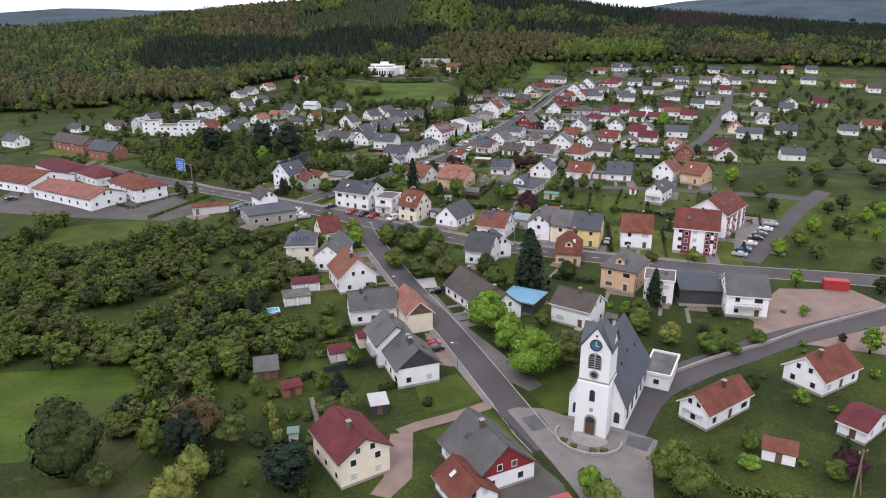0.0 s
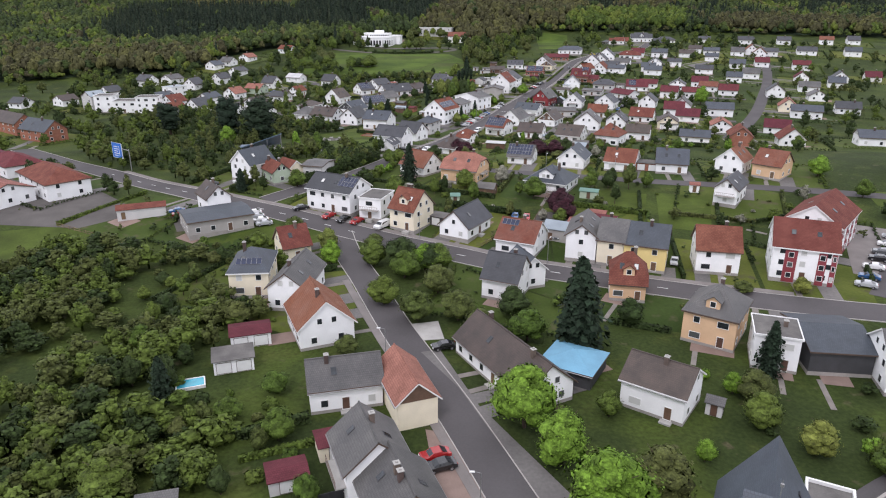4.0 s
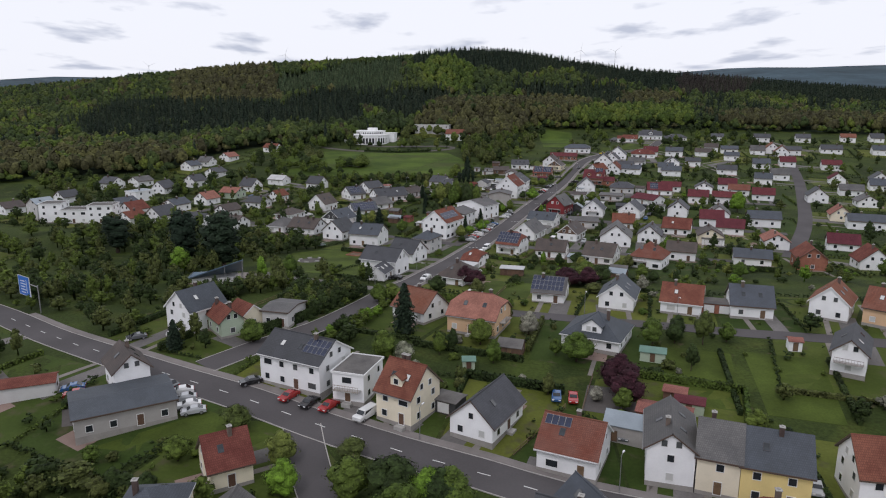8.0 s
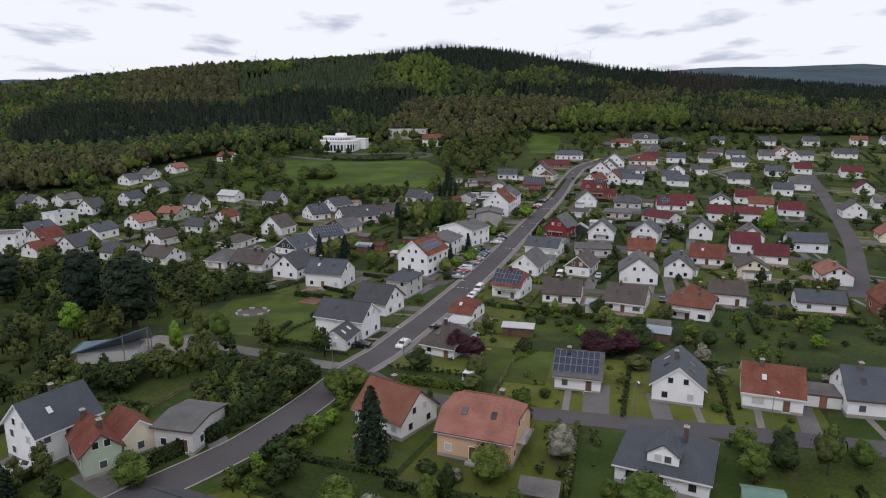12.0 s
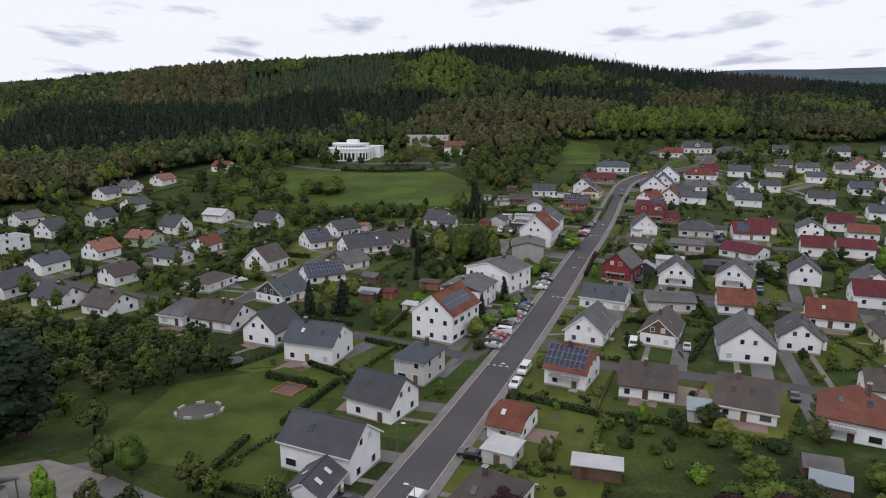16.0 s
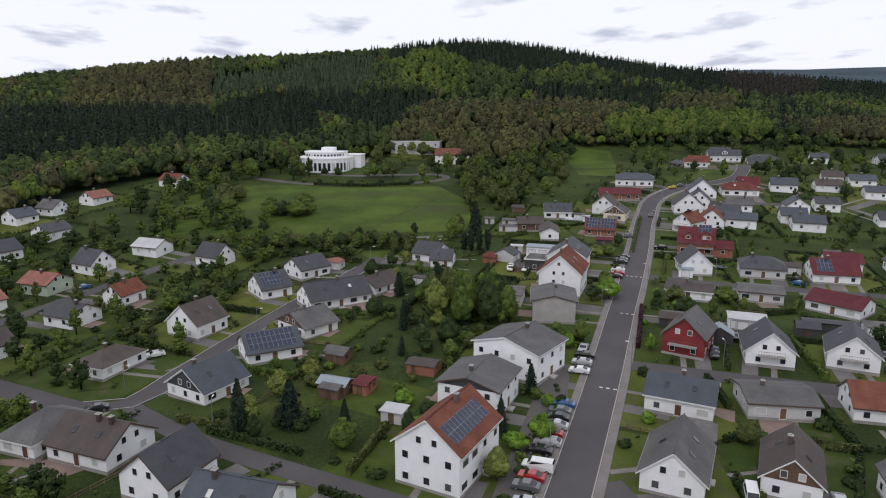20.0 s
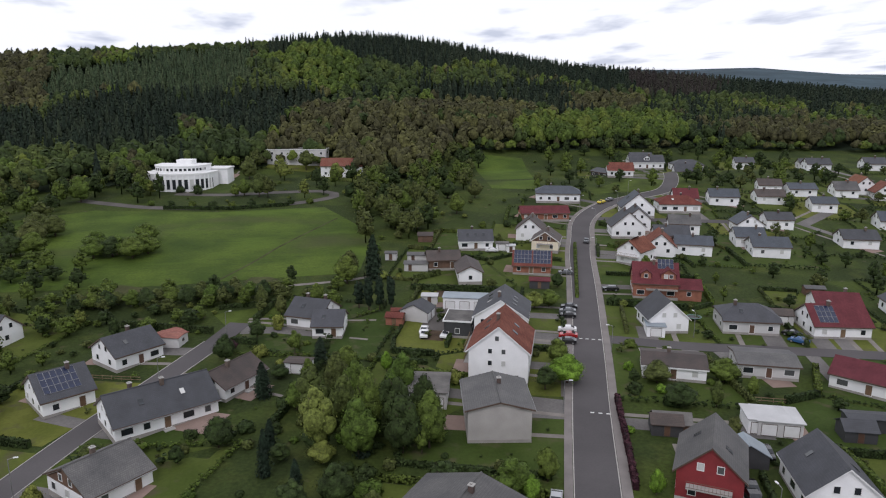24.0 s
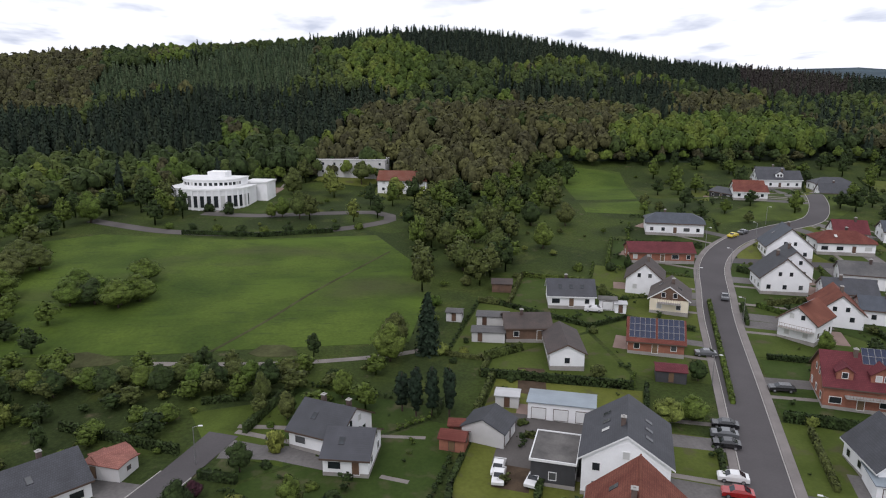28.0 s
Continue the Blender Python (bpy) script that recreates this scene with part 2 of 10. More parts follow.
def by_plot(n, l, col, src):
    geo, info = n.new("ShaderNodeNewGeometry"), n.new("ShaderNodeObjectInfo")
    hsv, r1, r2 = n.new("ShaderNodeHueSaturation"), n.new("ShaderNodeMapRange"), n.new("ShaderNodeMapRange")
    wear, wr = n.new("ShaderNodeTexNoise"), n.new("ShaderNodeMapRange")
    r1.inputs["To Min"].default_value, r1.inputs["To Max"].default_value = 0.55, 1.25
    r2.inputs["To Min"].default_value, r2.inputs["To Max"].default_value = 0.535, 0.470
    l.new(info.outputs["Random"], r1.inputs["Value"])
    l.new(info.outputs["Random"], r2.inputs["Value"])
    l.new(r1.outputs[0], hsv.inputs["Value"])
    l.new(r2.outputs[0], hsv.inputs["Hue"])
    l.new(col, hsv.inputs["Color"])
    wear.inputs["Scale"].default_value, wear.inputs["Detail"].default_value = 0.30, 5.0
    wr.inputs["From Min"].default_value, wr.inputs["From Max"].default_value = 0.56, 0.72
    l.new(geo.outputs["Position"], wear.inputs["Vector"])
    l.new(wear.outputs["Fac"], wr.inputs["Value"])
    x = n.new("ShaderNodeMix")
    x.data_type = "RGBA"
    l.new(wr.outputs[0], x.inputs[0])
    l.new(hsv.outputs[0], x.inputs[6])
    x.inputs[7].default_value = (0.072, 0.066, 0.034, 1)
    return x.outputs[2]


GRASS = grass_mat()
PLOT = plot_mat()
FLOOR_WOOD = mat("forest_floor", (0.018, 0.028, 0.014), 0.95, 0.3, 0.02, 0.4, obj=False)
# far wooded hills: the blue of distance haze is mixed into the base colour
FAR_WOOD_HAZE = mat("haze_tinted_woodland", (0.036, 0.058, 0.072), 0.95, 0.35, 0.004, 0.03, obj=False)
LAWN = mat("lawn", (0.050, 0.071, 0.011), 0.9, 0.3, 0.15, 2.5, 0.05, obj=False)
def rough_meadow(n, l, col, src):
    """Uneven growth: tall tufts, trodden and brownish spots, streaked along the slope."""
    geo, mp = n.new("ShaderNodeNewGeometry"), n.new("ShaderNodeMapping")
    mp.inputs["Rotation"].default_value, mp.inputs["Scale"].default_value = (0, 0, 0.25), (0.35, 1.0, 1.0)
    l.new(geo.outputs["Position"], mp.inputs["Vector"])
    for scale, lo, hi, tint in ((0.10, 0.52, 0.70, (0.070, 0.112, 0.013)), (0.045, 0.54, 0.68, (0.054, 0.056, 0.022)), (0.55, 0.58, 0.74, (0.030, 0.048, 0.011))):
        t, r, x = n.new("ShaderNodeTexNoise"), n.new("ShaderNodeMapRange"), n.new("ShaderNodeMix")
        t.inputs["Scale"].default_value, t.inputs["Detail"].default_value = scale, 6.0
        r.inputs["From Min"].default_value, r.inputs["From Max"].default_value = lo, hi
        r.inputs["To Max"].default_value = 0.75
        x.data_type = "RGBA"
        l.new(mp.outputs[0], t.inputs["Vector"])
        l.new(t.outputs["Fac"], r.inputs["Value"])
        l.new(r.outputs[0], x.inputs[0])
        l.new(col, x.inputs[6])
        x.inputs[7].default_value = (*tint, 1)
        col = x.outputs[2]
    return col


MEADOW = mat("meadow", (0.048, 0.085, 0.010), 0.9, 0.35, 0.06, 1.2, 0.08, alt=(0.068, 0.102, 0.013), obj=False, extra=rough_meadow)
DIRT = mat("worn_grass", (0.053, 0.056, 0.022), 0.95, 0.35, 0.15, 1.5, obj=False)
SOIL = mat("soil", (0.068, 0.048, 0.032), 0.95, 0.25, 0.5, 4.0, 0.05, obj=False)
ASPHALT = mat("asphalt", (0.083, 0.077, 0.078), 0.9, 0.12, 0.08, 3.0, obj=False)
ASPHALT_OLD = mat("old_asphalt", (0.097, 0.089, 0.083), 0.9, 0.15, 0.15, 3.0, obj=False)
PAVING = mat("paving", (0.185, 0.168, 0.159), 0.9, 0.12, 0.3, 5.0, obj=False)
PAVING_GREY = mat("block_paving", (0.133, 0.125, 0.120), 0.9, 0.25, 0.08, 2.0, obj=False)
PAVE_RED = mat("red_paving", (0.224, 0.163, 0.138), 0.9, 0.12, 0.3, 5.0, obj=False)
GRAVEL = mat("gravel", (0.189, 0.172, 0.155), 0.95, 0.15, 0.4, 6.0, 0.02, obj=False)
KERB = mat("kerb_stone", (0.36, 0.34, 0.32), 0.85, 0.1, 1.0, 6.0, obj=False)
PAINT_LINE = mat("road_paint", (0.62, 0.62, 0.60), 0.7, 0.15, 0.8, 6.0, obj=False)

WALLS = {
    "white": mat("white_render", (0.79, 0.79, 0.79), 0.85, 0.05, 0.35, 5.0, per_object=0.05),
    "cream": mat("cream_render", (0.74, 0.67, 0.52), 0.85, 0.06, 0.35, 5.0),
    "yellow": mat("yellow_render", (0.70, 0.56, 0.24), 0.85, 0.06, 0.35, 5.0),
    "peach": mat("peach_render", (0.62, 0.42, 0.26), 0.85, 0.06, 0.35, 5.0),
    "grey": mat("grey_render", (0.36, 0.34, 0.32), 0.85, 0.08, 0.35, 5.0),
    "light_grey": mat("light_grey_render", (0.52, 0.51, 0.50), 0.85, 0.06, 0.35, 5.0),
    "red": mat("red_timber", (0.20, 0.022, 0.025), 0.7, 0.12, 0.6, 5.0),
    "green": mat("green_render", (0.40, 0.47, 0.36), 0.85, 0.08, 0.4, 5.0),
    "brown": mat("brown_timber", (0.12, 0.07, 0.045), 0.8, 0.2, 0.8, 6.0),
    "dark": mat("dark_cladding", (0.045, 0.045, 0.048), 0.7, 0.15, 0.6, 5.0),
    "brick": mat("brick_red", (0.28, 0.12, 0.08), 0.85, 0.15, 0.8, 6.0),
}
ROOFS = {
    "dark": mat("anthracite_tiles", (0.042, 0.044, 0.051), 0.62, 0.18, 0.4, 6.0, extra=tile_rows, per_object=0.15),
    "slate": mat("blue_slate", (0.047, 0.056, 0.070), 0.62, 0.14, 0.4, 6.0, extra=tile_rows, per_object=0.1),
    "red": mat("clay_tiles", (0.156, 0.052, 0.038), 0.86, 0.2, 0.35, 5.0, alt=(0.187, 0.070, 0.050), extra=tile_rows, per_object=0.12),
    "orange": mat("orange_tiles", (0.216, 0.081, 0.050), 0.86, 0.18, 0.35, 5.0, alt=(0.200, 0.095, 0.068), extra=tile_rows, per_object=0.1),
    "wine": mat("wine_tiles", (0.117, 0.032, 0.038), 0.86, 0.15, 0.35, 5.0, extra=tile_rows, per_object=0.12),
    "brown": mat("brown_tiles", (0.050, 0.037, 0.031), 0.62, 0.2, 0.35, 5.0, alt=(0.071, 0.050, 0.041), extra=tile_rows, per_object=0.15),
    "grey": mat("fibre_cement", (0.078, 0.076, 0.076), 0.62, 0.2, 0.25, 4.0, alt=(0.104, 0.099, 0.095), extra=tile_rows, per_object=0.1),
    "light": mat("light_roofing", (0.42, 0.42, 0.42), 0.7, 0.1, 0.3, 4.0),
    "pink": mat("faded_red_tiles", (0.260, 0.115, 0.090), 0.86, 0.18, 0.35, 5.0, extra=tile_rows, per_object=0.1),
    "blue": mat("blue_sheet", (0.13, 0.30, 0.42), 0.6, 0.1, 0.3, 4.0),
    "felt": mat("roofing_felt", (0.107, 0.102, 0.098), 0.9, 0.2, 0.3, 4.0, alt=(0.156, 0.148, 0.139)),
    "green": mat("green_sheet", (0.11, 0.20, 0.16), 0.7, 0.15, 0.3, 4.0),
    "steel": mat("zinc_sheet", (0.25, 0.29, 0.32), 0.45, 0.1, 0.3, 4.0, metal=0.3),
}
FRAME = mat("white_frame", (0.70, 0.70, 0.69), 0.5, 0.04, 1.0, 8.0)
FRAME_DARK = mat("brown_frame", (0.09, 0.06, 0.045), 0.5, 0.1, 1.0, 8.0)
def shutters(n, l, col, src):
    """Every sixth window or so has its pale roller shutter down; others show a curtain."""
    info, step, x = n.new("ShaderNodeObjectInfo"), n.new("ShaderNodeValToRGB"), n.new("ShaderNodeMix")
    e = step.color_ramp.elements
    step.color_ramp.interpolation = "CONSTANT"
    e[0].position, e[0].color = 0.0, (0, 0, 0, 1)
    e[1].position, e[1].color = 0.84, (1, 1, 1, 1)
    e.new(0.62).color = (0.12, 0.12, 0.12, 1)
    x.data_type = "RGBA"
    l.new(info.outputs["Random"], step.inputs[0])
    l.new(step.outputs[0], x.inputs[0])
    l.new(col, x.inputs[6])
    x.inputs[7].default_value = (0.52, 0.52, 0.50, 1)
    return x.outputs[2]


GLASS = mat("window_glass", (0.022, 0.026, 0.030), 0.12, 0.3, 0.7, 1.0, extra=shutters)
CAR_GLASS = mat("car_glass", (0.020, 0.023, 0.027), 0.06, 0.3, 0.7, 1.0)
DOOR_WOOD = mat("door_wood", (0.13, 0.075, 0.045), 0.55, 0.15, 1.0, 8.0, per_object=0.3)
METAL = mat("zinc_metal", (0.28, 0.28, 0.28), 0.45, 0.1, 1.0, 6.0, metal=0.6)
METAL_DARK = mat("dark_metal", (0.05, 0.05, 0.055), 0.5, 0.1, 1.0, 6.0, metal=0.4)
PV = mat("solar_cells", (0.012, 0.018, 0.045), 0.15, 0.2, 0.8, 4.0)
PLINTH = mat("plinth_render", (0.30, 0.28, 0.26), 0.9, 0.12, 0.5, 5.0)
CHIMNEY = mat("chimney_cladding", (0.10, 0.075, 0.065), 0.85, 0.2, 1.0, 6.0, per_object=0.3)
BARK = mat("bark", (0.07, 0.052, 0.04), 0.95, 0.3, 1.0, 6.0, 0.03)
TIMBER = mat("weathered_timber", (0.17, 0.12, 0.08), 0.85, 0.25, 0.8, 6.0, per_object=0.3)
CONCRETE = mat("concrete", (0.34, 0.33, 0.31), 0.9, 0.12, 0.4, 5.0)
TYRE = mat("tyre_rubber", (0.02, 0.02, 0.02), 0.8, 0.1, 2.0, 8.0)
RIM = mat("wheel_rim", (0.35, 0.35, 0.36), 0.35, 0.1, 2.0, 8.0, metal=0.7)
LAMP_W = mat("headlight", (0.7, 0.7, 0.7), 0.15, 0.05, 2.0, 8.0)
LAMP_R = mat("tail_light", (0.30, 0.01, 0.01), 0.2, 0.05, 2.0, 8.0)
CARS = {k: mat("car_paint_" + k, c, 0.25, 0.03, 0.8, 6.0, coat=0.6) for k, c in {
    "white": (0.66, 0.66, 0.65), "silver": (0.36, 0.37, 0.38), "black": (0.012, 0.012, 0.014), "red": (0.32, 0.015, 0.015),
    "blue": (0.03, 0.09, 0.22), "grey": (0.10, 0.105, 0.11), "yellow": (0.55, 0.42, 0.03)}.items()}

LEAF_MID = leaf("spring_leaves", (0.053, 0.089, 0.014), (0.082, 0.110, 0.020))
LEAF_BRIGHT = leaf("bright_leaves", (0.099, 0.176, 0.017), (0.112, 0.194, 0.022))
LEAF_DARK = leaf("dark_leaves", (0.023, 0.039, 0.010), (0.033, 0.050, 0.014))
LEAF_OLIVE = leaf("young_olive_leaves", (0.056, 0.076, 0.018), (0.073, 0.084, 0.024))
LEAF_PURPLE = leaf("purple_leaves", (0.034, 0.012, 0.017), (0.045, 0.016, 0.022))
LEAF_COPPER = leaf("copper_leaves", (0.071, 0.050, 0.022), (0.083, 0.060, 0.026))
LEAF_YELLOW = leaf("yellow_leaves", (0.131, 0.144, 0.029), (0.117, 0.144, 0.032))
NEEDLE = leaf("dark_needles", (0.012, 0.023, 0.013), (0.018, 0.031, 0.016))
BLOSSOM = leaf("pale_blossom", (0.208, 0.200, 0.160), (0.176, 0.184, 0.128))
WOOD_DEC = wood_stuff("far_broadleaf", (0.026, 0.040, 0.014), (0.037, 0.054, 0.016), (0.060, 0.079, 0.021))
WOOD_FRESH = wood_stuff("far_fresh_broadleaf", (0.043, 0.067, 0.014), (0.065, 0.095, 0.017), (0.090, 0.112, 0.021))
WOOD_CON = wood_stuff("far_conifer", (0.013, 0.021, 0.014), (0.019, 0.029, 0.018), (0.029, 0.039, 0.022))
WOOD_LARCH = wood_stuff("far_young_larch", (0.036, 0.055, 0.028), (0.046, 0.067, 0.033), (0.060, 0.079, 0.039))
WOOD_BARE = wood_stuff("far_late_leafing", (0.044, 0.042, 0.021), (0.058, 0.058, 0.025), (0.081, 0.081, 0.029))
WOOD_DEAD = wood_stuff("far_withered_spruce", (0.029, 0.024, 0.022), (0.036, 0.031, 0.027), (0.034, 0.038, 0.024))

# ---- terrain ----
_ys = np.arange(-400.0, 1600.0, 5.0)
_pr = np.interp(_ys, (-400, -60, 80, 150, 185, 205, 230, 255, 285, 315, 345, 370, 395, 430, 470, 500, 530, 580, 640, 700, 1600),
                (-6, -3, -2.3, -1.2, 0.5, 2.8, 4.6, 5.2, 3.4, 1.2, 0.8, 1.2, 2.4, 3.2, 4.2, 5.6, 8.0, 12.5, 18, 22, 30))
_k = np.exp(-np.linspace(-2, 2, 9) ** 2)
_pr = np.convolve(np.pad(_pr, 4, "edge"), _k / _k.sum(), "valid")
_xs = np.arange(-4600.0, 4601.0, 20.0)
_cr = np.interp(_xs, (-4600, -1500, -900, -580, -420, -340, -260, -180, -100, -60, -20, 20, 60, 100, 140, 180, 220, 260, 300, 340, 420, 560, 900, 4600),
                (38, 38, 40, 48, 61, 70, 78, 83, 86, 89, 93, 97, 97, 94, 87, 80, 75, 71, 68, 66, 59, 50, 43, 36))
_cr = np.convolve(np.pad(_cr, 1, "edge"), np.ones(3) / 3, "valid")


def smooth(t):
    t = min(1.0, max(0.0, t))
    return t * t * (3 - 2 * t)


def ground(x, y):
    """The height of the ground."""
    z = float(np.interp(y, _ys, _pr))
    z -= 2.6 * smooth((-x - 15) / 50) * smooth((y - 365) / 30) * (1 - smooth((y - 470) / 70))
    z -= 2.0 * smooth((-x - 40) / 60) * smooth((y - 205) / 40) * (1 - smooth((y - 330) / 50))
    z += 2.5 * smooth((x - 40) / 90) * (1 - smooth((y - 230) / 60)) * smooth((y - 110) / 40)
    if y > 640:
        crest = float(np.interp(x, _xs, _cr))
        up = float(np.interp(y, (670, 700, 730, 760, 800, 850, 900, 935), (0, 0.06, 0.16, 0.24, 0.37, 0.63, 0.89, 1.0)))
        down = smooth((y - 985) / 600)
        z = z * (1 - up) + up * (crest * (1 - down) + 30 * down)
        z += 5.0 * math.exp(-((x - 50) / 80) ** 4) * (math.exp(-((y - 740) / 24) ** 2) - 0.5 * math.exp(-((y - 790) / 20) ** 2))
        far = smooth((y - 1900) / 2300)
        z += far * (95 + 75 * smooth((x - 500) / 1500) + 14 * math.sin(x * 0.0031 + 1) + 9 * math.sin(x * 0.0083))
    elif y > 480:
        z += smooth((y - 500) / 150) * (3.0 * smooth((x - 60) / 120) - 2.0 * smooth((-x - 120) / 150))
    return z


# ---- mesh building ----
class Geo:
    """Collects faces and turns them into one mesh."""

    def __init__(self):
        self.v, self.f, self.m = [], [], []

    def poly(self, pts, mi=0):
        k = len(self.v)
        self.v += [tuple(p) for p in pts]
        self.f.append(tuple(range(k, k + len(pts))))
        self.m.append(mi)
        return self

    def solid(self, verts, faces, mi=0):
        k = len(self.v)
        self.v += [tuple(p) for p in verts]
        self.f += [tuple(k + i for i in f) for f in faces]
        self.m += [mi] * len(faces)
        return self

    def box(self, x0, y0, z0, x1, y1, z1, mi=0, turn=0.0, about=(0, 0)):
        c, s = math.cos(turn), math.sin(turn)
        vs = [(x, y, z) for z in (z0, z1) for x, y in ((x0, y0), (x1, y0), (x1, y1), (x0, y1))]
        vs = [(about[0] + (x - about[0]) * c - (y - about[1]) * s, about[1] + (x - about[0]) * s + (y - about[1]) * c, z) for x, y, z in vs]
        return self.solid(vs, [(3, 2, 1, 0), (4, 5, 6, 7), (0, 1, 5, 4), (1, 2, 6, 5), (2, 3, 7, 6), (3, 0, 4, 7)], mi)

    def slab(self, verts, faces, th, mi=0, under=None):
        """A sheet with thickness th downwards."""
        k, n = len(self.v), len(verts)
        self.v += [tuple(p) for p in verts] + [(p[0], p[1], p[2] - th) for p in verts]
        edges = {}
        for f in faces:
            for a, b in zip(f, f[1:] + f[:1]):
                edges[(a, b)] = 1
        for f in faces:
            self.f.append(tuple(k + i for i in f))
            self.m.append(mi)
            self.f.append(tuple(k + n + i for i in reversed(f)))
            self.m.append(mi if under is None else under)
        for a, b in edges:
            if (b, a) not in edges:
                self.f.append((k + b, k + a, k + n + a, k + n + b))
                self.m.append(mi if under is None else under)
        return self

    def tube(self, p, q, r0, r1, n=6, mi=0):
        p, q = Vector(p), Vector(q)
        d = (q - p).normalized()
        a = d.orthogonal().normalized()
        b = d.cross(a)
        ring = lambda c, r: [c + r * (math.cos(2 * math.pi * i / n) * a + math.sin(2 * math.pi * i / n) * b) for i in range(n)]
        fs = [(i, (i + 1) % n, n + (i + 1) % n, n + i) for i in range(n)] + [tuple(range(n - 1, -1, -1)), tuple(range(n, 2 * n))]
        return self.solid(ring(p, r0) + ring(q, r1), fs, mi)

    def mesh(self, name, mats, uv=False, smoothed=False):
        me = bpy.data.meshes.new(name)
        me.from_pydata(self.v, [], self.f)
        for m in mats if isinstance(mats, (list, tuple)) else [mats]:
            me.materials.append(m)
        me.polygons.foreach_set("material_index", self.m)
        if smoothed:
            me.polygons.foreach_set("use_smooth", [True] * len(self.f))
        if uv:
            layer = me.uv_layers.new(name="UVMap").data
            for p in me.polygons:
                nrm = p.normal
                t = Vector((0, 0, 1)).cross(nrm)
                t = t.normalized() if t.length > 1e-3 else Vector((1, 0, 0))
                b = nrm.cross(t)
                for li in p.loop_indices:
                    co = me.vertices[me.loops[li].vertex_index].co
                    layer[li].uv = (co.dot(t), co.dot(b))
        me.update()
        return me


def part(name, data, parent=None, label="", m=None):
    ob = new(name, data)
    if parent is not None:
        ob.parent = parent
    if m is not None:
        ob.matrix_basis = m
    if label:
        ob["label"] = label
    return ob


def thing(name, x, y, rot=0, dz=0.0, label="", category="", group="", z=None):
    """An Empty at the base of a thing, standing on the ground."""
    ob = new(name)
    ob.empty_display_size = 0.5
    ob.matrix_basis = pose(x, y, (ground(x, y) if z is None else z) + dz, 0, 0, rot)
    return tagged(ob, label, category, group)


PAVED = []
# ---- the ground sheet ----
def axis(inner0, inner1, step, outer0, outer1, grow=1.22):
    c = list(np.arange(inner0, inner1 + 0.1, step))
    s = step
    while c[-1] < outer1:
        s *= grow
        c.append(c[-1] + s)
    s = step
    while c[0] > outer0:
        s *= grow
        c.insert(0, c[0] - s)
    return c


gx, gy = axis(-280, 280, 5, -4700, 4700), axis(-80, 1000, 5, -1500, 4850, 1.15)
gv = [(x, y, ground(x, y)) for y in gy for x in gx]
nx = len(gx)
gf = [(j * nx + i, j * nx + i + 1, (j + 1) * nx + i + 1, (j + 1) * nx + i) for j in range(len(gy) - 1) for i in range(nx - 1)]
gme = bpy.data.meshes.new("ground")
gme.from_pydata(gv, [], gf)
gme.materials.append(GRASS)
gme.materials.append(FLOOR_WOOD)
gme.materials.append(FAR_WOOD_HAZE)


def wood_edge(x):
    """Where the closed wood begins, along y."""
    return float(np.interp(x, (-700, -330, -240, -222, -198, -176, -172, -160, -140, -112, -70, -20, 9, 15, 45, 75, 110, 160, 240, 330, 700), (470, 485, 512, 519, 525, 532, 590, 606, 628, 640, 664, 690, 676, 655, 655, 700, 700, 706, 708, 695, 640)))


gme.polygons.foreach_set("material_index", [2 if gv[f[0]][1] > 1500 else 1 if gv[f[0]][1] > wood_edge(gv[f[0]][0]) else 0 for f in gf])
gme.polygons.foreach_set("use_smooth", [True] * len(gf))
tagged(new("ground", gme), "uneven green grass ground rising to wooded hills", "ground", kind="structure")


def strip(name, pts, width, material, dz=0.05, label="", category="road", kind="structure", step=4.0, kerb=None, side=0.0, z_skirt=0.25, parent=None):
    """A paved band along a line, laid on the ground, with closed sides. side: metres by which it is set to the right of the line."""
    P = [Vector((p[0], p[1])) for p in pts]
    dense = []
    for i in range(len(P) - 1):
        p0, p1, p2, p3 = P[max(i - 1, 0)], P[i], P[i + 1], P[min(i + 2, len(P) - 1)]
        k = max(1, int((p2 - p1).length / step))
        for j in range(k):
            t = j / k
            dense.append(0.5 * (2 * p1 + (p2 - p0) * t + (2 * p0 - 5 * p1 + 4 * p2 - p3) * t * t + (3 * p1 - p0 - 3 * p2 + p3) * t ** 3))
    dense.append(P[-1])
    g = Geo()
    rows = []
    for i, c in enumerate(dense):
        d = (dense[min(i + 1, len(dense) - 1)] - dense[max(i - 1, 0)]).normalized()
        nrm = Vector((d.y, -d.x))
        row = []
        nseg = max(1, int(width / 3.0))
        for k in range(nseg + 1):
            q = c + nrm * (side + width * (k / nseg - 0.5))
            row.append((q.x, q.y, ground(q.x, q.y) + dz))
        rows.append(row)
    n = len(rows[0])
    vs = [p for r in rows for p in r]
    fs = [(i * n + k, i * n + k + 1, (i + 1) * n + k + 1, (i + 1) * n + k) for i in range(len(rows) - 1) for k in range(n - 1)]
    PAVED.extend((c.x, c.y, width / 2 + abs(side)) for c in dense)
    g.slab(vs, fs, z_skirt)
    ob = new(name, g.mesh(name, material))
    if parent is not None:
        ob.parent = parent
        return ob
    return tagged(ob, label, category, "", kind)


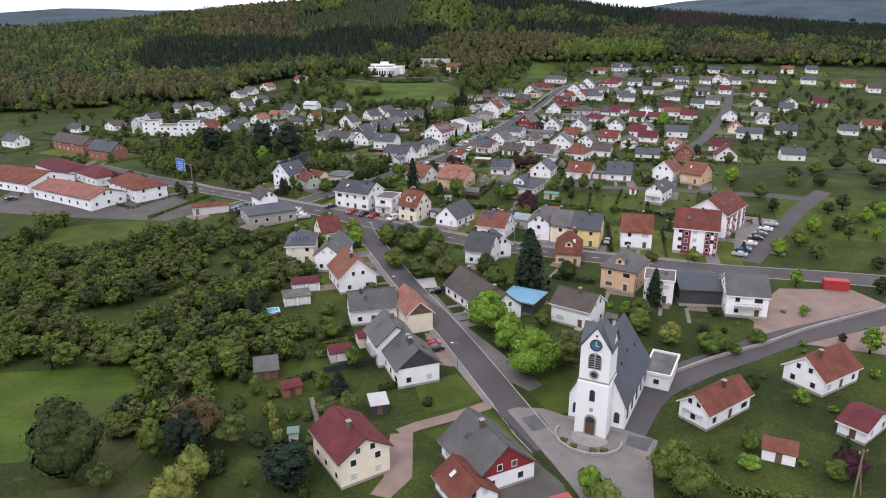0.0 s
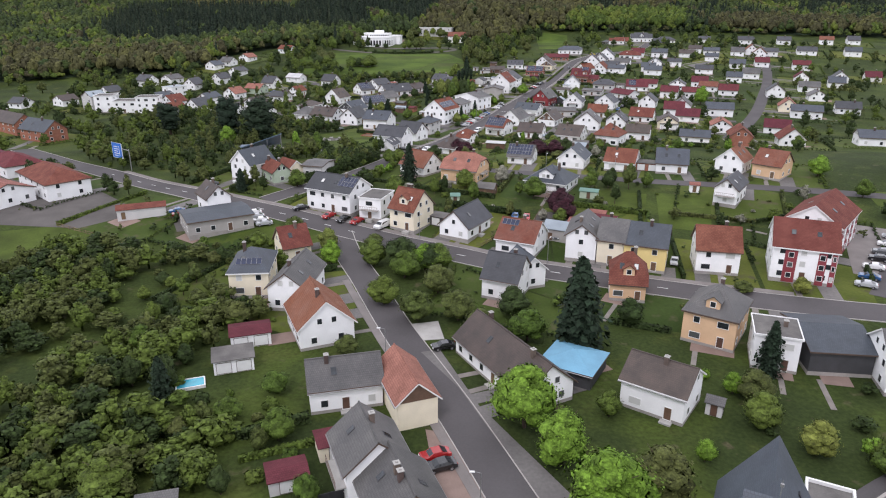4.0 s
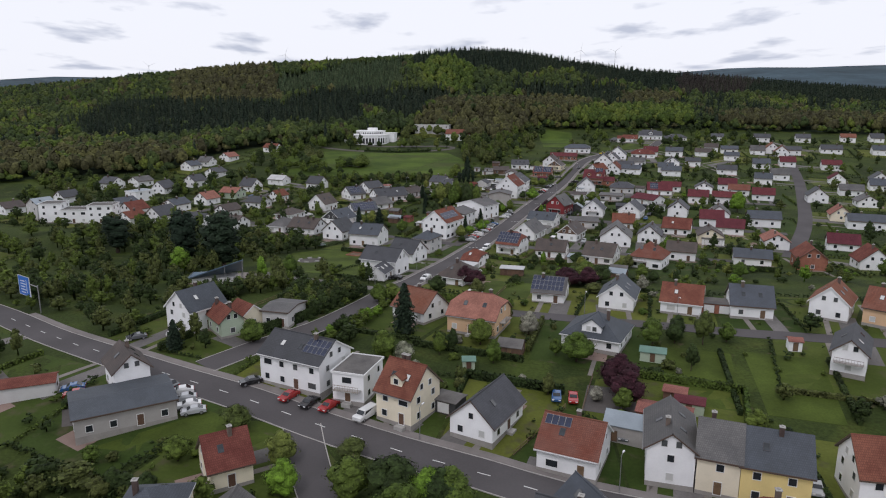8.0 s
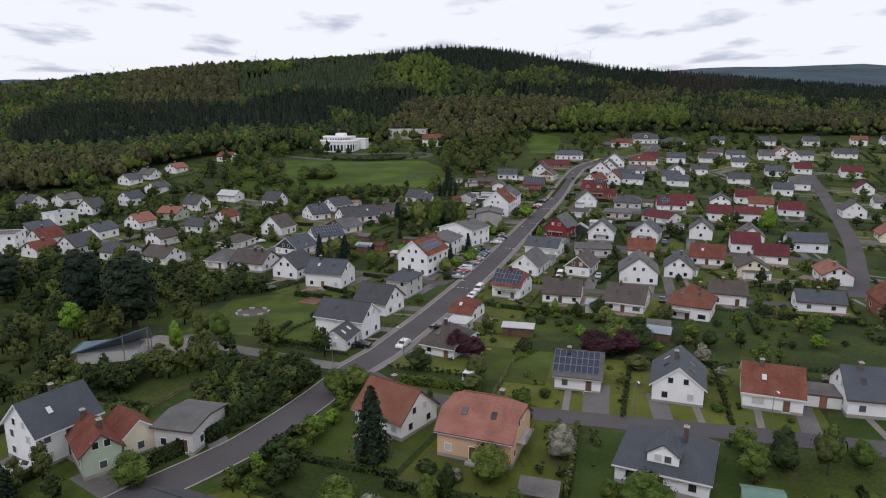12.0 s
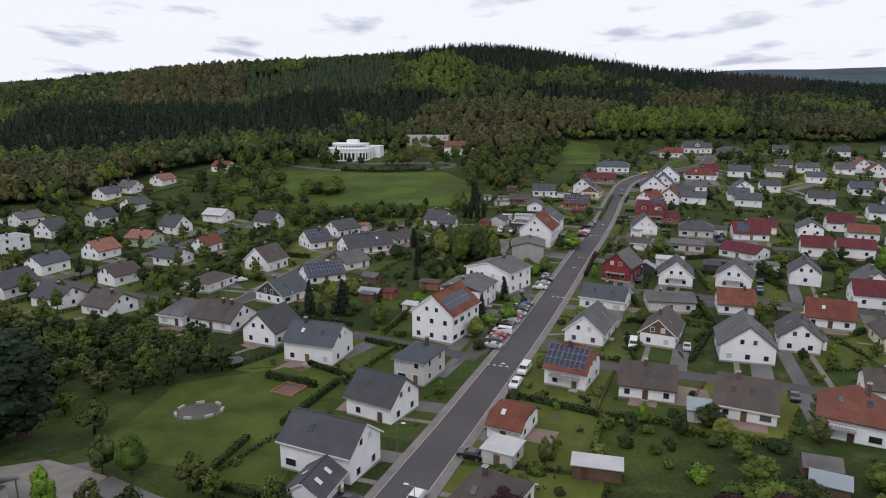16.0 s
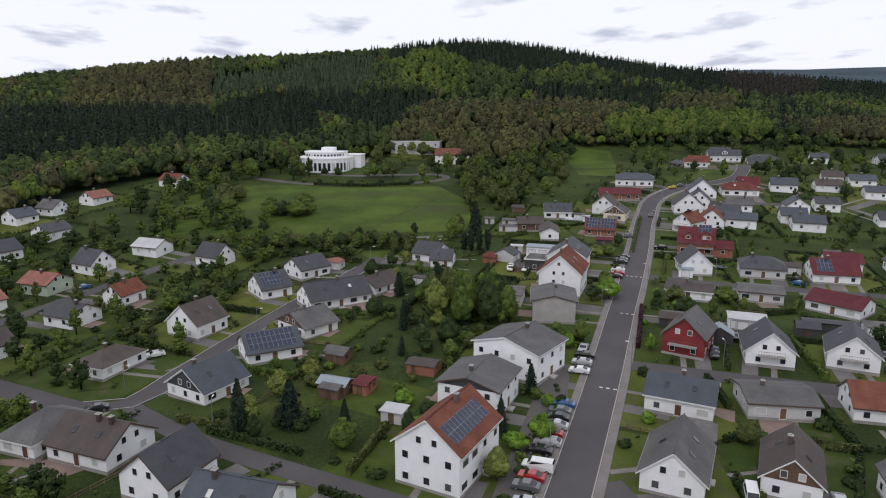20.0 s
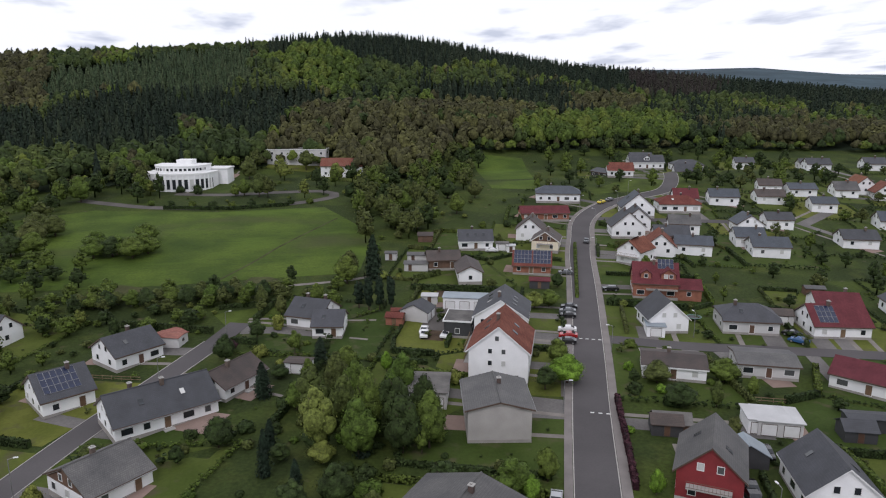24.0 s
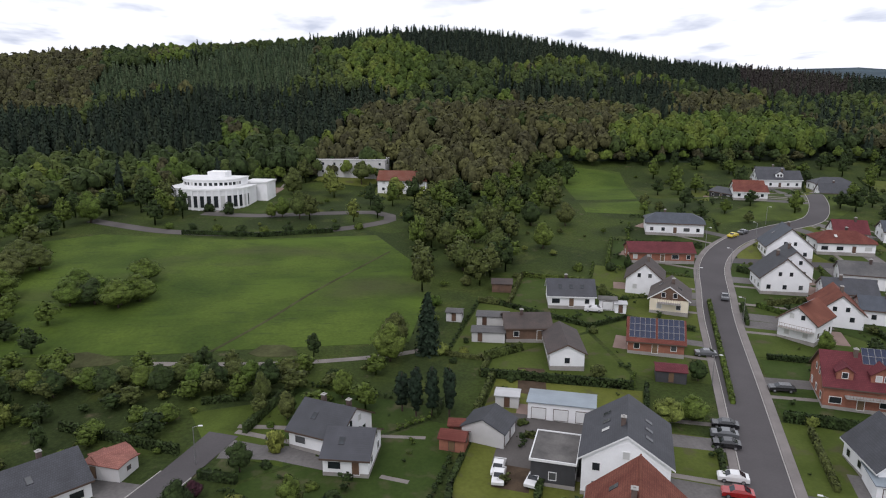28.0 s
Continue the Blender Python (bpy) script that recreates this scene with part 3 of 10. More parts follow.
def patch(name, pts, material, dz=0.03, label="", category="lawn", kind="structure", skirt=0.25, step=5.0):
    """A flat-lying area with the given corners, draped on the ground."""
    bm = bmesh.new()
    bm.faces.new([bm.verts.new((x, y, 0)) for x, y in pts])
    xs, ys = [p[0] for p in pts], [p[1] for p in pts]
    for ax, lo, hi in ((0, min(xs), max(xs)), (1, min(ys), max(ys))):
        k = lo + step
        while k < hi:
            co, no = ((k, 0, 0), (1, 0, 0)) if ax == 0 else ((0, k, 0), (0, 1, 0))
            bmesh.ops.bisect_plane(bm, geom=bm.verts[:] + bm.edges[:] + bm.faces[:], plane_co=co, plane_no=no)
            k += step
    for v in bm.verts:
        v.co.z = ground(v.co.x, v.co.y) + dz
    bmesh.ops.recalc_face_normals(bm, faces=bm.faces[:])
    if bm.faces and sum(f.normal.z for f in bm.faces) < 0:
        bmesh.ops.reverse_faces(bm, faces=bm.faces[:])
    rim = [e for e in bm.edges if e.is_boundary]
    made = bmesh.ops.extrude_edge_only(bm, edges=rim)["geom"]
    for v in made:
        if isinstance(v, bmesh.types.BMVert):
            v.co.z -= skirt
    me = bpy.data.meshes.new(name)
    bm.to_mesh(me)
    bm.free()
    me.materials.append(material)
    return tagged(new(name, me), label, category, "", kind)

# ---- houses ----
WORDS = {"white": "white-rendered", "cream": "cream-rendered", "yellow": "yellow-rendered", "peach": "peach-rendered", "grey": "grey-rendered",
         "light_grey": "light grey rendered", "red": "dark red timber-clad", "green": "green-rendered", "brown": "brown timber", "dark": "dark-clad", "brick": "brick"}
RWORDS = {"dark": "anthracite tiled", "slate": "blue-grey slate", "red": "red clay-tiled", "orange": "orange clay-tiled", "wine": "wine-red tiled",
          "brown": "weathered brown tiled", "grey": "grey fibre-cement", "light": "pale", "pink": "faded pinkish tiled", "blue": "light blue sheet", "felt": "grey felt",
          "green": "green sheet", "steel": "blue-grey metal"}
_cache = {}
FOOT = []


def cached(key, make):
    if key not in _cache:
        _cache[key] = make()
    return _cache[key]


def framed(w, h, y0, y1, b, pane_y=None):
    """A frame round an opening, looking towards -y: one closed ring, or, with pane_y, one body whose opening is glazed."""
    o = [(-w / 2, 0), (w / 2, 0), (w / 2, h), (-w / 2, h)]
    i = [(-w / 2 + b, b), (w / 2 - b, b), (w / 2 - b, h - b), (-w / 2 + b, h - b)]
    g = Geo()
    vs = [(x, y0, z) for x, z in o] + [(x, y0, z) for x, z in i] + [(x, y1, z) for x, z in o] + [(x, y1 if pane_y is None else pane_y, z) for x, z in i]
    fs = []
    for k in range(4):
        n = (k + 1) % 4
        fs += [(k, n, 4 + n, 4 + k), (8 + n, 8 + k, k, n)[::-1], (4 + k, 4 + n, 12 + n, 12 + k)]
        if pane_y is None:
            fs.append((8 + k, 12 + k, 12 + n, 8 + n))
    g.solid(vs, fs)
    if pane_y is not None:
        g.f.append((12, 13, 14, 15))
        g.m.append(1)
        g.f.append((11, 10, 9, 8))
        g.m.append(0)
    return g


def window_mesh(w, h, dark=False, full=True):
    return cached(("win", w, h, dark, full), lambda: framed(w, h, -0.06, 0.03, 0.09, None if full else -0.015).mesh("window", [FRAME_DARK if dark else FRAME, GLASS]))


def stacked(rings, mi=None):
    """One closed body of rectangles (cx, cy, half x, half y, z) stacked upwards."""
    g = Geo()
    vs, fs, ms = [], [], []
    for k, (cx, cy, hx, hy, z) in enumerate(rings):
        vs += [(cx - hx, cy - hy, z), (cx + hx, cy - hy, z), (cx + hx, cy + hy, z), (cx - hx, cy + hy, z)]
        if k:
            for i in range(4):
                j = (i + 1) % 4
                fs.append((4 * k - 4 + i, 4 * k - 4 + j, 4 * k + j, 4 * k + i))
                ms.append((mi or [0] * 99)[k - 1])
    fs += [(3, 2, 1, 0), tuple(4 * (len(rings) - 1) + i for i in range(4))]
    g.v, g.f, g.m = vs, fs, ms + [0, (mi or [0] * 99)[len(rings) - 2]]
    return g


def pane_mesh(w, h):
    return cached(("pane", w, h), lambda: Geo().box(-w / 2 + 0.09, -0.015, 0.09, w / 2 - 0.09, 0.02, h - 0.09).mesh("pane", GLASS))


def add_window(parent, x, y, z, face, w=1.1, h=1.25, dark=False, full=True, turn=0.0):
    """face: the way the window looks, in degrees (-90: towards -y)."""
    ob = part("window", window_mesh(w, h, dark, full), parent, m=pose(x, y, z, 0, 0, face + 90))
    if full:
        part("pane", pane_mesh(w, h), ob)


def roof_shape(L, W, e, pitch, o, og, f):
    """Corner points and faces of a pitched roof; f: 1 gable, 0 hip, between: half hip."""
    tp = math.tan(radians(pitch))
    a, X = W / 2 + o, L / 2 + og
    ze, zr = e - o * tp, e + W / 2 * tp
    if f >= 1:
        return [(-X, -a, ze), (X, -a, ze), (X, 0, zr), (-X, 0, zr), (-X, a, ze), (X, a, ze)], [(0, 1, 2, 3), (3, 2, 5, 4)], zr
    b, zb = a * (1 - f), ze + f * (zr - ze)
    r = max(0.05, X - b)
    if f <= 0:
        return [(-X, -a, ze), (X, -a, ze), (X, a, ze), (-X, a, ze), (-r, 0, zr), (r, 0, zr)], [(0, 1, 5, 4), (2, 3, 4, 5), (1, 2, 5), (3, 0, 4)], zr
    vs = [(-X, -a, ze), (X, -a, ze), (X, -b, zb), (r, 0, zr), (-r, 0, zr), (-X, -b, zb), (-X, a, ze), (X, a, ze), (X, b, zb), (-X, b, zb)]
    return vs, [(0, 1, 2, 3, 4, 5), (7, 6, 9, 4, 3, 8), (2, 8, 3), (9, 5, 4)], zr


def wall_mesh(L, W, e, pitch, f, th, material, deep=2.0):
    tp = math.tan(radians(pitch))
    g = Geo()
    x, y = L / 2, W / 2
    vs = [(-x, -y, -deep), (x, -y, -deep), (x, y, -deep), (-x, y, -deep), (-x, -y, e - th), (x, -y, e - th), (x, y, e - th), (-x, y, e - th)]
    g.solid(vs, [(3, 2, 1, 0), (0, 1, 5, 4), (2, 3, 7, 6)], 0)
    for sx in (-x, x):
        base = [(sx, -y, -deep), (sx, -y, e - th), (sx, y, e - th), (sx, y, -deep)]
        if f >= 1:
            base[2:2] = [(sx, 0, e + y * tp - th)]
        elif f > 0:
            b = y * (1 - f)
            base[2:2] = [(sx, -b, e + (y - b) * tp - th), (sx, b, e + (y - b) * tp - th)]
        g.poly(base if sx < 0 else base[::-1], 0)
    g.poly([(-x, -y, e - th), (x, -y, e - th), (x, y, e - th), (-x, y, e - th)], 0)
    return g.mesh("wall", material)


def railing(parent, x0, y0, x1, y1, z, h=1.0, material=None):
    g = Geo()
    n = max(2, int(math.hypot(x1 - x0, y1 - y0) / 0.5))
    ang = math.atan2(y1 - y0, x1 - x0)
    g.tube((x0, y0, z + h), (x1, y1, z + h), 0.04, 0.04, 5)
    g.tube((x0, y0, z + 0.1), (x1, y1, z + 0.1), 0.03, 0.03, 5)
    for i in range(n + 1):
        px, py = x0 + (x1 - x0) * i / n, y0 + (y1 - y0) * i / n
        g.tube((px, py, z), (px, py, z + h), 0.025, 0.025, 4)
    part("railing", g.mesh("railing", material or METAL), parent)


def house(x, y, rot, L, W, e, pitch=35, wall="white", roof="dark", f=1.0, o=0.55, og=0.4, near=True, chim=1, sky=None, pv=None, dormer=None,
          windows=True, door="-y", balcony=None, label="", dark_frames=False, category="house", name="house", wing=None, gable=None, group="", canopy=None, attic=2, dz=0.0, z=None, plinth=True):
    """A house with its ridge along local x. e: eaves height. pv: (slope, columns, rows, from x, from eave). dormer: (slope, x, width).
    wing: (x, y, L, W, e, pitch, rot) of a lower part with its own roof. gable: clad gable ends' material."""
    FOOT.append((x, y, 0.5 * math.hypot(L, W)))
    rw = "flat" if pitch == 0 else "hipped" if f <= 0 else "half-hipped" if f < 1 else "gabled"
    root = thing(name, x, y, rot, dz, label or f"{WORDS[wall]} detached house with a {rw} {RWORDS[roof]} roof", category, group, z)
    wm, rm = WALLS[wall], ROOFS[roof]
    th = 0.28
    close = near and abs(x) < 36 and y < 470
    seen = lambda face: near or math.sin(radians(rot + face)) < 0.45
    if pitch == 0:
        g = Geo().box(-L / 2, -W / 2, -2, L / 2, W / 2, e)
        part("wall", g.mesh("wall", wm), root)
        g = stacked([(0, 0, L / 2 + .25, W / 2 + .25, e), (0, 0, L / 2 + .25, W / 2 + .25, e + .36), (0, 0, L / 2 + .08, W / 2 + .08, e + .36), (0, 0, L / 2 + .08, W / 2 + .08, e + .2)], [1, 1, 1])
        g.m[-1] = 0
        part("roof", g.mesh("roof", [rm, FRAME if wall != "grey" else METAL], uv=True), root)
        zr = e + 0.24
    else:
        part("wall", wall_mesh(L, W, e, pitch, f, 0.02, wm), root)
        vs, fs, zr = roof_shape(L, W, e, pitch, o, og, f)
        vs = [(a, b, c + th) for a, b, c in vs]
        g = Geo().slab(vs, fs, th, 0, 1)
        xr = L / 2 + og if f >= 1 else max(0.1, L / 2 + og - (W / 2 + o) * (1 - f))
        part("roof", g.mesh("roof", [rm, FRAME if wall in ("white", "cream") and near and not dark_frames and int(abs(x * 7 + y * 3)) % 5 < 2 else FRAME_DARK], uv=True), root)
        if close: part("ridge", cached(("ridge", round(xr, 1), roof), lambda: Geo().tube((-xr, 0, 0), (xr, 0, 0), 0.14, 0.14, 6).mesh("ridge", rm, uv=True)), root, m=pose(0, 0, zr + th - 0.02))
        if close:
            zg = e - o * math.tan(radians(pitch)) + 0.06
            for sy in (-1, 1):
                part("gutter", cached(("gut", round(L, 1)), lambda: Geo().tube((-L / 2 - og, 0, 0), (L / 2 + og, 0, 0), 0.08, 0.08, 6).mesh("gutter", METAL)), root, m=pose(0, sy * (W / 2 + o + 0.06), zg))
    if gable and pitch and f >= 1:
        tp = math.tan(radians(pitch))
        for sx in (-1, 1):
            g = Geo()
            xo = sx * (L / 2 + 0.02)
            g.solid([(xo, -W / 2 + 0.05, e - 0.1), (xo, W / 2 - 0.05, e - 0.1), (xo, 0, e + (W / 2 - 0.05) * tp - 0.1),
                     (xo + sx * 0.05, -W / 2 + 0.05, e - 0.1), (xo + sx * 0.05, W / 2 - 0.05, e - 0.1), (xo + sx * 0.05, 0, e + (W / 2 - 0.05) * tp - 0.1)],
                    [(0, 1, 2), (5, 4, 3), (0, 3, 4, 1), (1, 4, 5, 2), (2, 5, 3, 0)])
            part("gable_cladding", g.mesh("gable_cladding", WALLS[gable]), root)
    if near and plinth:
        part("plinth", Geo().box(-L / 2 - 0.03, -W / 2 - 0.03, -2, L / 2 + 0.03, W / 2 + 0.03, 0.45).mesh("plinth", PLINTH if wall != "red" else CONCRETE), root)
    rng = random.Random(int(x * 7 + y * 13))
    if sky is None:
        sky = (0, 2, 3, 2)[int(abs(x * 11 + y * 5)) % 4] if near and pitch >= 28 and windows else 0
    if windows:
        storeys = max(1, int((e + 0.35) / 2.65))
        for s in range(storeys):
            zb = 0.95 + s * (e / storeys)
            for sy in (-1, 1):
                n = max(1, int(L / (3.3 if near else 4.6)))
                for i in range(n):
                    px = -L / 2 + L * (i + 0.5) / n + rng.uniform(-0.25, 0.25)
                    if s == 0 and near and ((sy < 0) == (door == "-y")) and i == n // 2:
                        dm = cached("door", lambda: framed(1.25, 2.2, -0.06, 0.03, 0.1, -0.02).mesh("door", [FRAME, DOOR_WOOD]))
                        d = part("door", dm, root, m=pose(px, sy * (W / 2 + 0.04), 0.2, 0, 0, 0 if sy < 0 else 180))
                        if close: part("doorstep", cached("step", lambda: Geo().box(-0.9, -1.1, -0.6, 0.9, 0.0, 0.18).mesh("doorstep", CONCRETE)), root, m=pose(px, sy * (W / 2 + 0.04), 0, 0, 0, 0 if sy < 0 else 180))
                        continue
                    wide = rng.random() < 0.3 and near
                    add_window(root, px, sy * (W / 2 + 0.02), zb, 90 * sy, 2.0 if wide else 1.2, 1.3, dark_frames, close) if seen(90 * sy) else None
            for sx in (-1, 1):
                n = max(1, int(W / (3.6 if near else 4.5)))
                for i in range(n):
                    add_window(root, sx * (L / 2 + 0.02), -W / 2 + W * (i + 0.5) / n, zb, 0 if sx > 0 else 180, 1.15, 1.3, dark_frames, close) if seen(0 if sx > 0 else 180) else None
        if pitch and f > 0.3 and attic and W / 2 * math.tan(radians(pitch)) > 2.2:
            for sx in (-1, 1):
                for i in range(attic):
                    py = 0 if attic == 1 else (i - 0.5) * min(2.6, W * 0.3)
                    add_window(root, sx * (L / 2 + (0.08 if gable else 0.02)), py, e + 0.35, 0 if sx > 0 else 180, 1.0, 1.2, dark_frames, close) if seen(0 if sx > 0 else 180) else None
    tp = math.tan(radians(pitch))
    on_roof = lambda sy, d: (sy * (W / 2 - d), e + d * tp + th)  # d: metres in from the wall line
    for i in range(chim):
        cx, cy = L * (rng.uniform(-0.25, 0.25) + 0.18 * (i * 2 - 1) * (chim > 1)), rng.choice((-1, 1)) * 0.6
        top = zr + th + 0.75
        cm = cached("chimney", lambda: stacked([(0, 0, .32, .32, -2.2), (0, 0, .32, .32, 0), (0, 0, .41, .41, .01), (0, 0, .41, .41, .11), (0, 0, .16, .16, .12), (0, 0, .15, .15, .3)], [0, 1, 1, 1, 1]).mesh("chimney", [CHIMNEY, CONCRETE]))
        part("chimney", cm, root, m=pose(cx, cy, top))
    if pitch:
        slope = math.hypot(1, tp)
        for i in range(sky):
            sy = -1 if i % 2 == 0 else 1
            d = W / 2 * 0.5
            py, pz = on_roof(sy, d)
            sm = cached("skylight", lambda: stacked([(0, 0, .45, .65, 0), (0, 0, .45, .65, .09), (0, 0, .38, .58, .095), (0, 0, .37, .57, .10)], [0, 0, 1]).mesh("skylight", [METAL_DARK, GLASS]))
            part("skylight", sm, root, m=pose(L * (-0.3 + 0.6 * (i + 0.5) / max(1, sky)), py, pz - 0.02, -pitch * sy, 0, 0))
        for spec in ([pv] if isinstance(pv, tuple) else pv or []):
            sy, nc, nr, x0, d0 = spec
            pm = cached("pv", lambda: stacked([(0, 0, .5, .83, 0), (0, 0, .5, .83, .045), (0, 0, .47, .80, .047), (0, 0, .465, .795, .05)], [1, 1, 0]).mesh("solar_panel", [PV, METAL]))
            for c in range(nc):
                for r in range(nr):
                    d = d0 + (r + 0.5) * 1.7 / slope
                    py, pz = on_roof(sy, d)
                    part("solar_panel", pm, root, m=pose(x0 + (c + 0.5) * 1.04, py, pz + 0.06, -pitch * sy, 0, 0))
        for spec in ([dormer] if isinstance(dormer, tuple) else dormer or []):
            sy, dx, dw = spec
            h = 1.7
            d1 = 0.9
            y_front = W / 2 - d1
            z0 = e + d1 * tp
            back = max(0.2, y_front - (h + dw / 2 * 0.7) / tp)
            g = Geo()
            g.solid([(dx - dw / 2, sy * y_front, z0 - 0.3), (dx + dw / 2, sy * y_front, z0 - 0.3), (dx + dw / 2, sy * y_front, z0 + h), (dx, sy * y_front, z0 + h + dw / 2 * 0.7), (dx - dw / 2, sy * y_front, z0 + h),
                     (dx - dw / 2, sy * back, z0 + h), (dx + dw / 2, sy * back, z0 + h), (dx - dw / 2, sy * back, z0 - 0.3), (dx + dw / 2, sy * back, z0 - 0.3)],
                    [(0, 1, 2, 3, 4), (0, 4, 5, 7), (1, 8, 6, 2), (4, 3, 2, 6, 5)])
            dm = part("dormer", g.mesh("dormer", wm), root)
            zt = z0 + h + dw / 2 * 0.7
            vs = [(dx - dw / 2 - 0.3, sy * (y_front + 0.35), z0 + h - 0.2), (dx, sy * (y_front + 0.35), zt + 0.02), (dx + dw / 2 + 0.3, sy * (y_front + 0.35), z0 + h - 0.2),
                  (dx - dw / 2 - 0.3, sy * back, z0 + h - 0.2), (dx, sy * back, zt + 0.02), (dx + dw / 2 + 0.3, sy * back, z0 + h - 0.2)]
            vs = [(a, b, c + 0.14) for a, b, c in vs]
            g = Geo().slab(vs, [(0, 1, 4, 3), (1, 2, 5, 4)] if sy > 0 else [(3, 4, 1, 0), (4, 5, 2, 1)], 0.16)
            part("dormer_roof", g.mesh("dormer_roof", rm, uv=True), dm)
            n = 2 if dw > 2.6 else 1
            for i in range(n):
                add_window(dm, dx + (i - (n - 1) / 2) * 1.3, sy * (y_front + 0.02), z0 + 0.45, 90 * sy, 1.05, 1.15, dark_frames, False)
    if wing:
        wx, wy, wL, wW, we, wp, wr = wing[:7]
        wf = wing[7] if len(wing) > 7 else 1.0
        sub = part("annex", wall_mesh(wL, wW, we, wp or 1, wf, 0.02, wm), root, m=pose(wx, wy, 0, 0, 0, wr))
        if wp:
            vs, fs, _ = roof_shape(wL, wW, we, wp, 0.4, 0.3, wf)
            g = Geo().slab([(a, b, c + 0.25) for a, b, c in vs], fs, 0.25, 0, 1)
        else:
            g = Geo().box(-wL / 2 - 0.2, -wW / 2 - 0.2, we, wL / 2 + 0.2, wW / 2 + 0.2, we + 0.25)
        part("annex_roof", g.mesh("annex_roof", [rm if wp else ROOFS["felt"], FRAME_DARK], uv=True), sub)
        if windows and near:
            for sy in (-1, 1):
                for i in range(max(1, int(wL / 3.5))):
                    add_window(sub, -wL / 2 + wL * (i + 0.5) / max(1, int(wL / 3.5)), sy * (wW / 2 + 0.02), 0.95, 90 * sy, 1.15, 1.25, dark_frames, False)
            for sx in (-1, 1):
                add_window(sub, sx * (wL / 2 + 0.02), 0, 0.95, 0 if sx > 0 else 180, 1.3, 1.25, dark_frames, False)
    if balcony:
        sd, bx, bw, bz = balcony
        if sd in ("-y", "+y"):
            s = -1 if sd == "-y" else 1
            part("balcony", Geo().box(bx - bw / 2, min(s * W / 2, s * (W / 2 + 1.4)), bz - 0.18, bx + bw / 2, max(s * W / 2, s * (W / 2 + 1.4)), bz).mesh("balcony", CONCRETE), root)
            railing(root, bx - bw / 2, s * (W / 2 + 1.36), bx + bw / 2, s * (W / 2 + 1.36), bz, material=DOOR_WOOD)
        else:
            s = -1 if sd == "-x" else 1
            part("balcony", Geo().box(min(s * L / 2, s * (L / 2 + 1.4)), bx - bw / 2, bz - 0.18, max(s * L / 2, s * (L / 2 + 1.4)), bx + bw / 2, bz).mesh("balcony", CONCRETE), root)
            railing(root, s * (L / 2 + 1.36), bx - bw / 2, s * (L / 2 + 1.36), bx + bw / 2, bz, material=DOOR_WOOD)
    if canopy:
        cx, cy, cl, cw, cz = canopy
        part("canopy", Geo().box(cx - cl / 2, cy - cw / 2, cz, cx + cl / 2, cy + cw / 2, cz + 0.1).mesh("canopy", ROOFS["light"]), root)
        for ax in (-1, 1):
            for ay in (-1, 1):
                part("canopy_post", cached("cpost", lambda: Geo().box(-0.06, -0.06, -1, 0.06, 0.06, 1).mesh("canopy_post", FRAME)), root, m=pose(cx + ax * (cl / 2 - 0.1), cy + ay * (cw / 2 - 0.1), cz - 1))
    return root


def shed(x, y, rot, L, W, e=2.2, pitch=18, wall="brown", roof="felt", label="", name="shed", open_front=False, mono=False, dz=0.0):
    """A garden shed, garage or hut; mono: one slope."""
    FOOT.append((x, y, 0.5 * math.hypot(L, W)))
    root = thing(name, x, y, rot, dz, label or f"small {WORDS[wall]} {name.replace('_', ' ')} with a {RWORDS[roof]} roof", name.replace("_", " "))
    if mono or pitch == 0:
        hi = e + (W * math.tan(radians(pitch)) if pitch else 0)
        g = Geo()
        vs = [(-L / 2, -W / 2, -1), (L / 2, -W / 2, -1), (L / 2, W / 2, -1), (-L / 2, W / 2, -1), (-L / 2, -W / 2, e), (L / 2, -W / 2, e), (L / 2, W / 2, hi), (-L / 2, W / 2, hi)]
        g.solid(vs, [(3, 2, 1, 0), (4, 5, 6, 7), (0, 1, 5, 4), (1, 2, 6, 5), (2, 3, 7, 6), (3, 0, 4, 7)])
        part("wall", g.mesh("wall", WALLS[wall]), root)
        k = 0.3
        g = Geo().slab([(-L / 2 - k, -W / 2 - k, e + 0.16 - k * math.tan(radians(pitch))), (L / 2 + k, -W / 2 - k, e + 0.16 - k * math.tan(radians(pitch))), (L / 2 + k, W / 2 + k, hi + 0.16 + k * math.tan(radians(pitch))), (-L / 2 - k, W / 2 + k, hi + 0.16 + k * math.tan(radians(pitch)))], [(0, 1, 2, 3)], 0.15)
    else:
        part("wall", wall_mesh(L, W, e, pitch, 1.0, 0.02, WALLS[wall], 1.0), root)
        vs, fs, _ = roof_shape(L, W, e, pitch, 0.3, 0.25, 1.0)
        g = Geo().slab([(a, b, c + 0.14) for a, b, c in vs], fs, 0.14)
    part("roof", g.mesh("roof", ROOFS[roof], uv=True), root)
    n = max(1, int(L / 3))
    for i in range(n):
        gate = cached(("gate", name == "garage"), lambda: framed(2.5 if name == "garage" else 1.0, 2.1 if name == "garage" else 1.9, -0.06, 0.02, 0.08, -0.03).mesh("gate", [FRAME_DARK, FRAME if name == "garage" else DOOR_WOOD]))
        if W > 2 and (name == "garage" or i == 0):
            part("door", gate, root, m=pose(-L / 2 + L * (i + 0.5) / n, -W / 2 - 0.01, 0.05))
    if name != "garage" and L > 2.2:
        part("window", window_mesh(0.8, 0.7, True, False), root, m=pose(L / 2 + 0.01, 0, 1.0, 0, 0, 90))
    return root

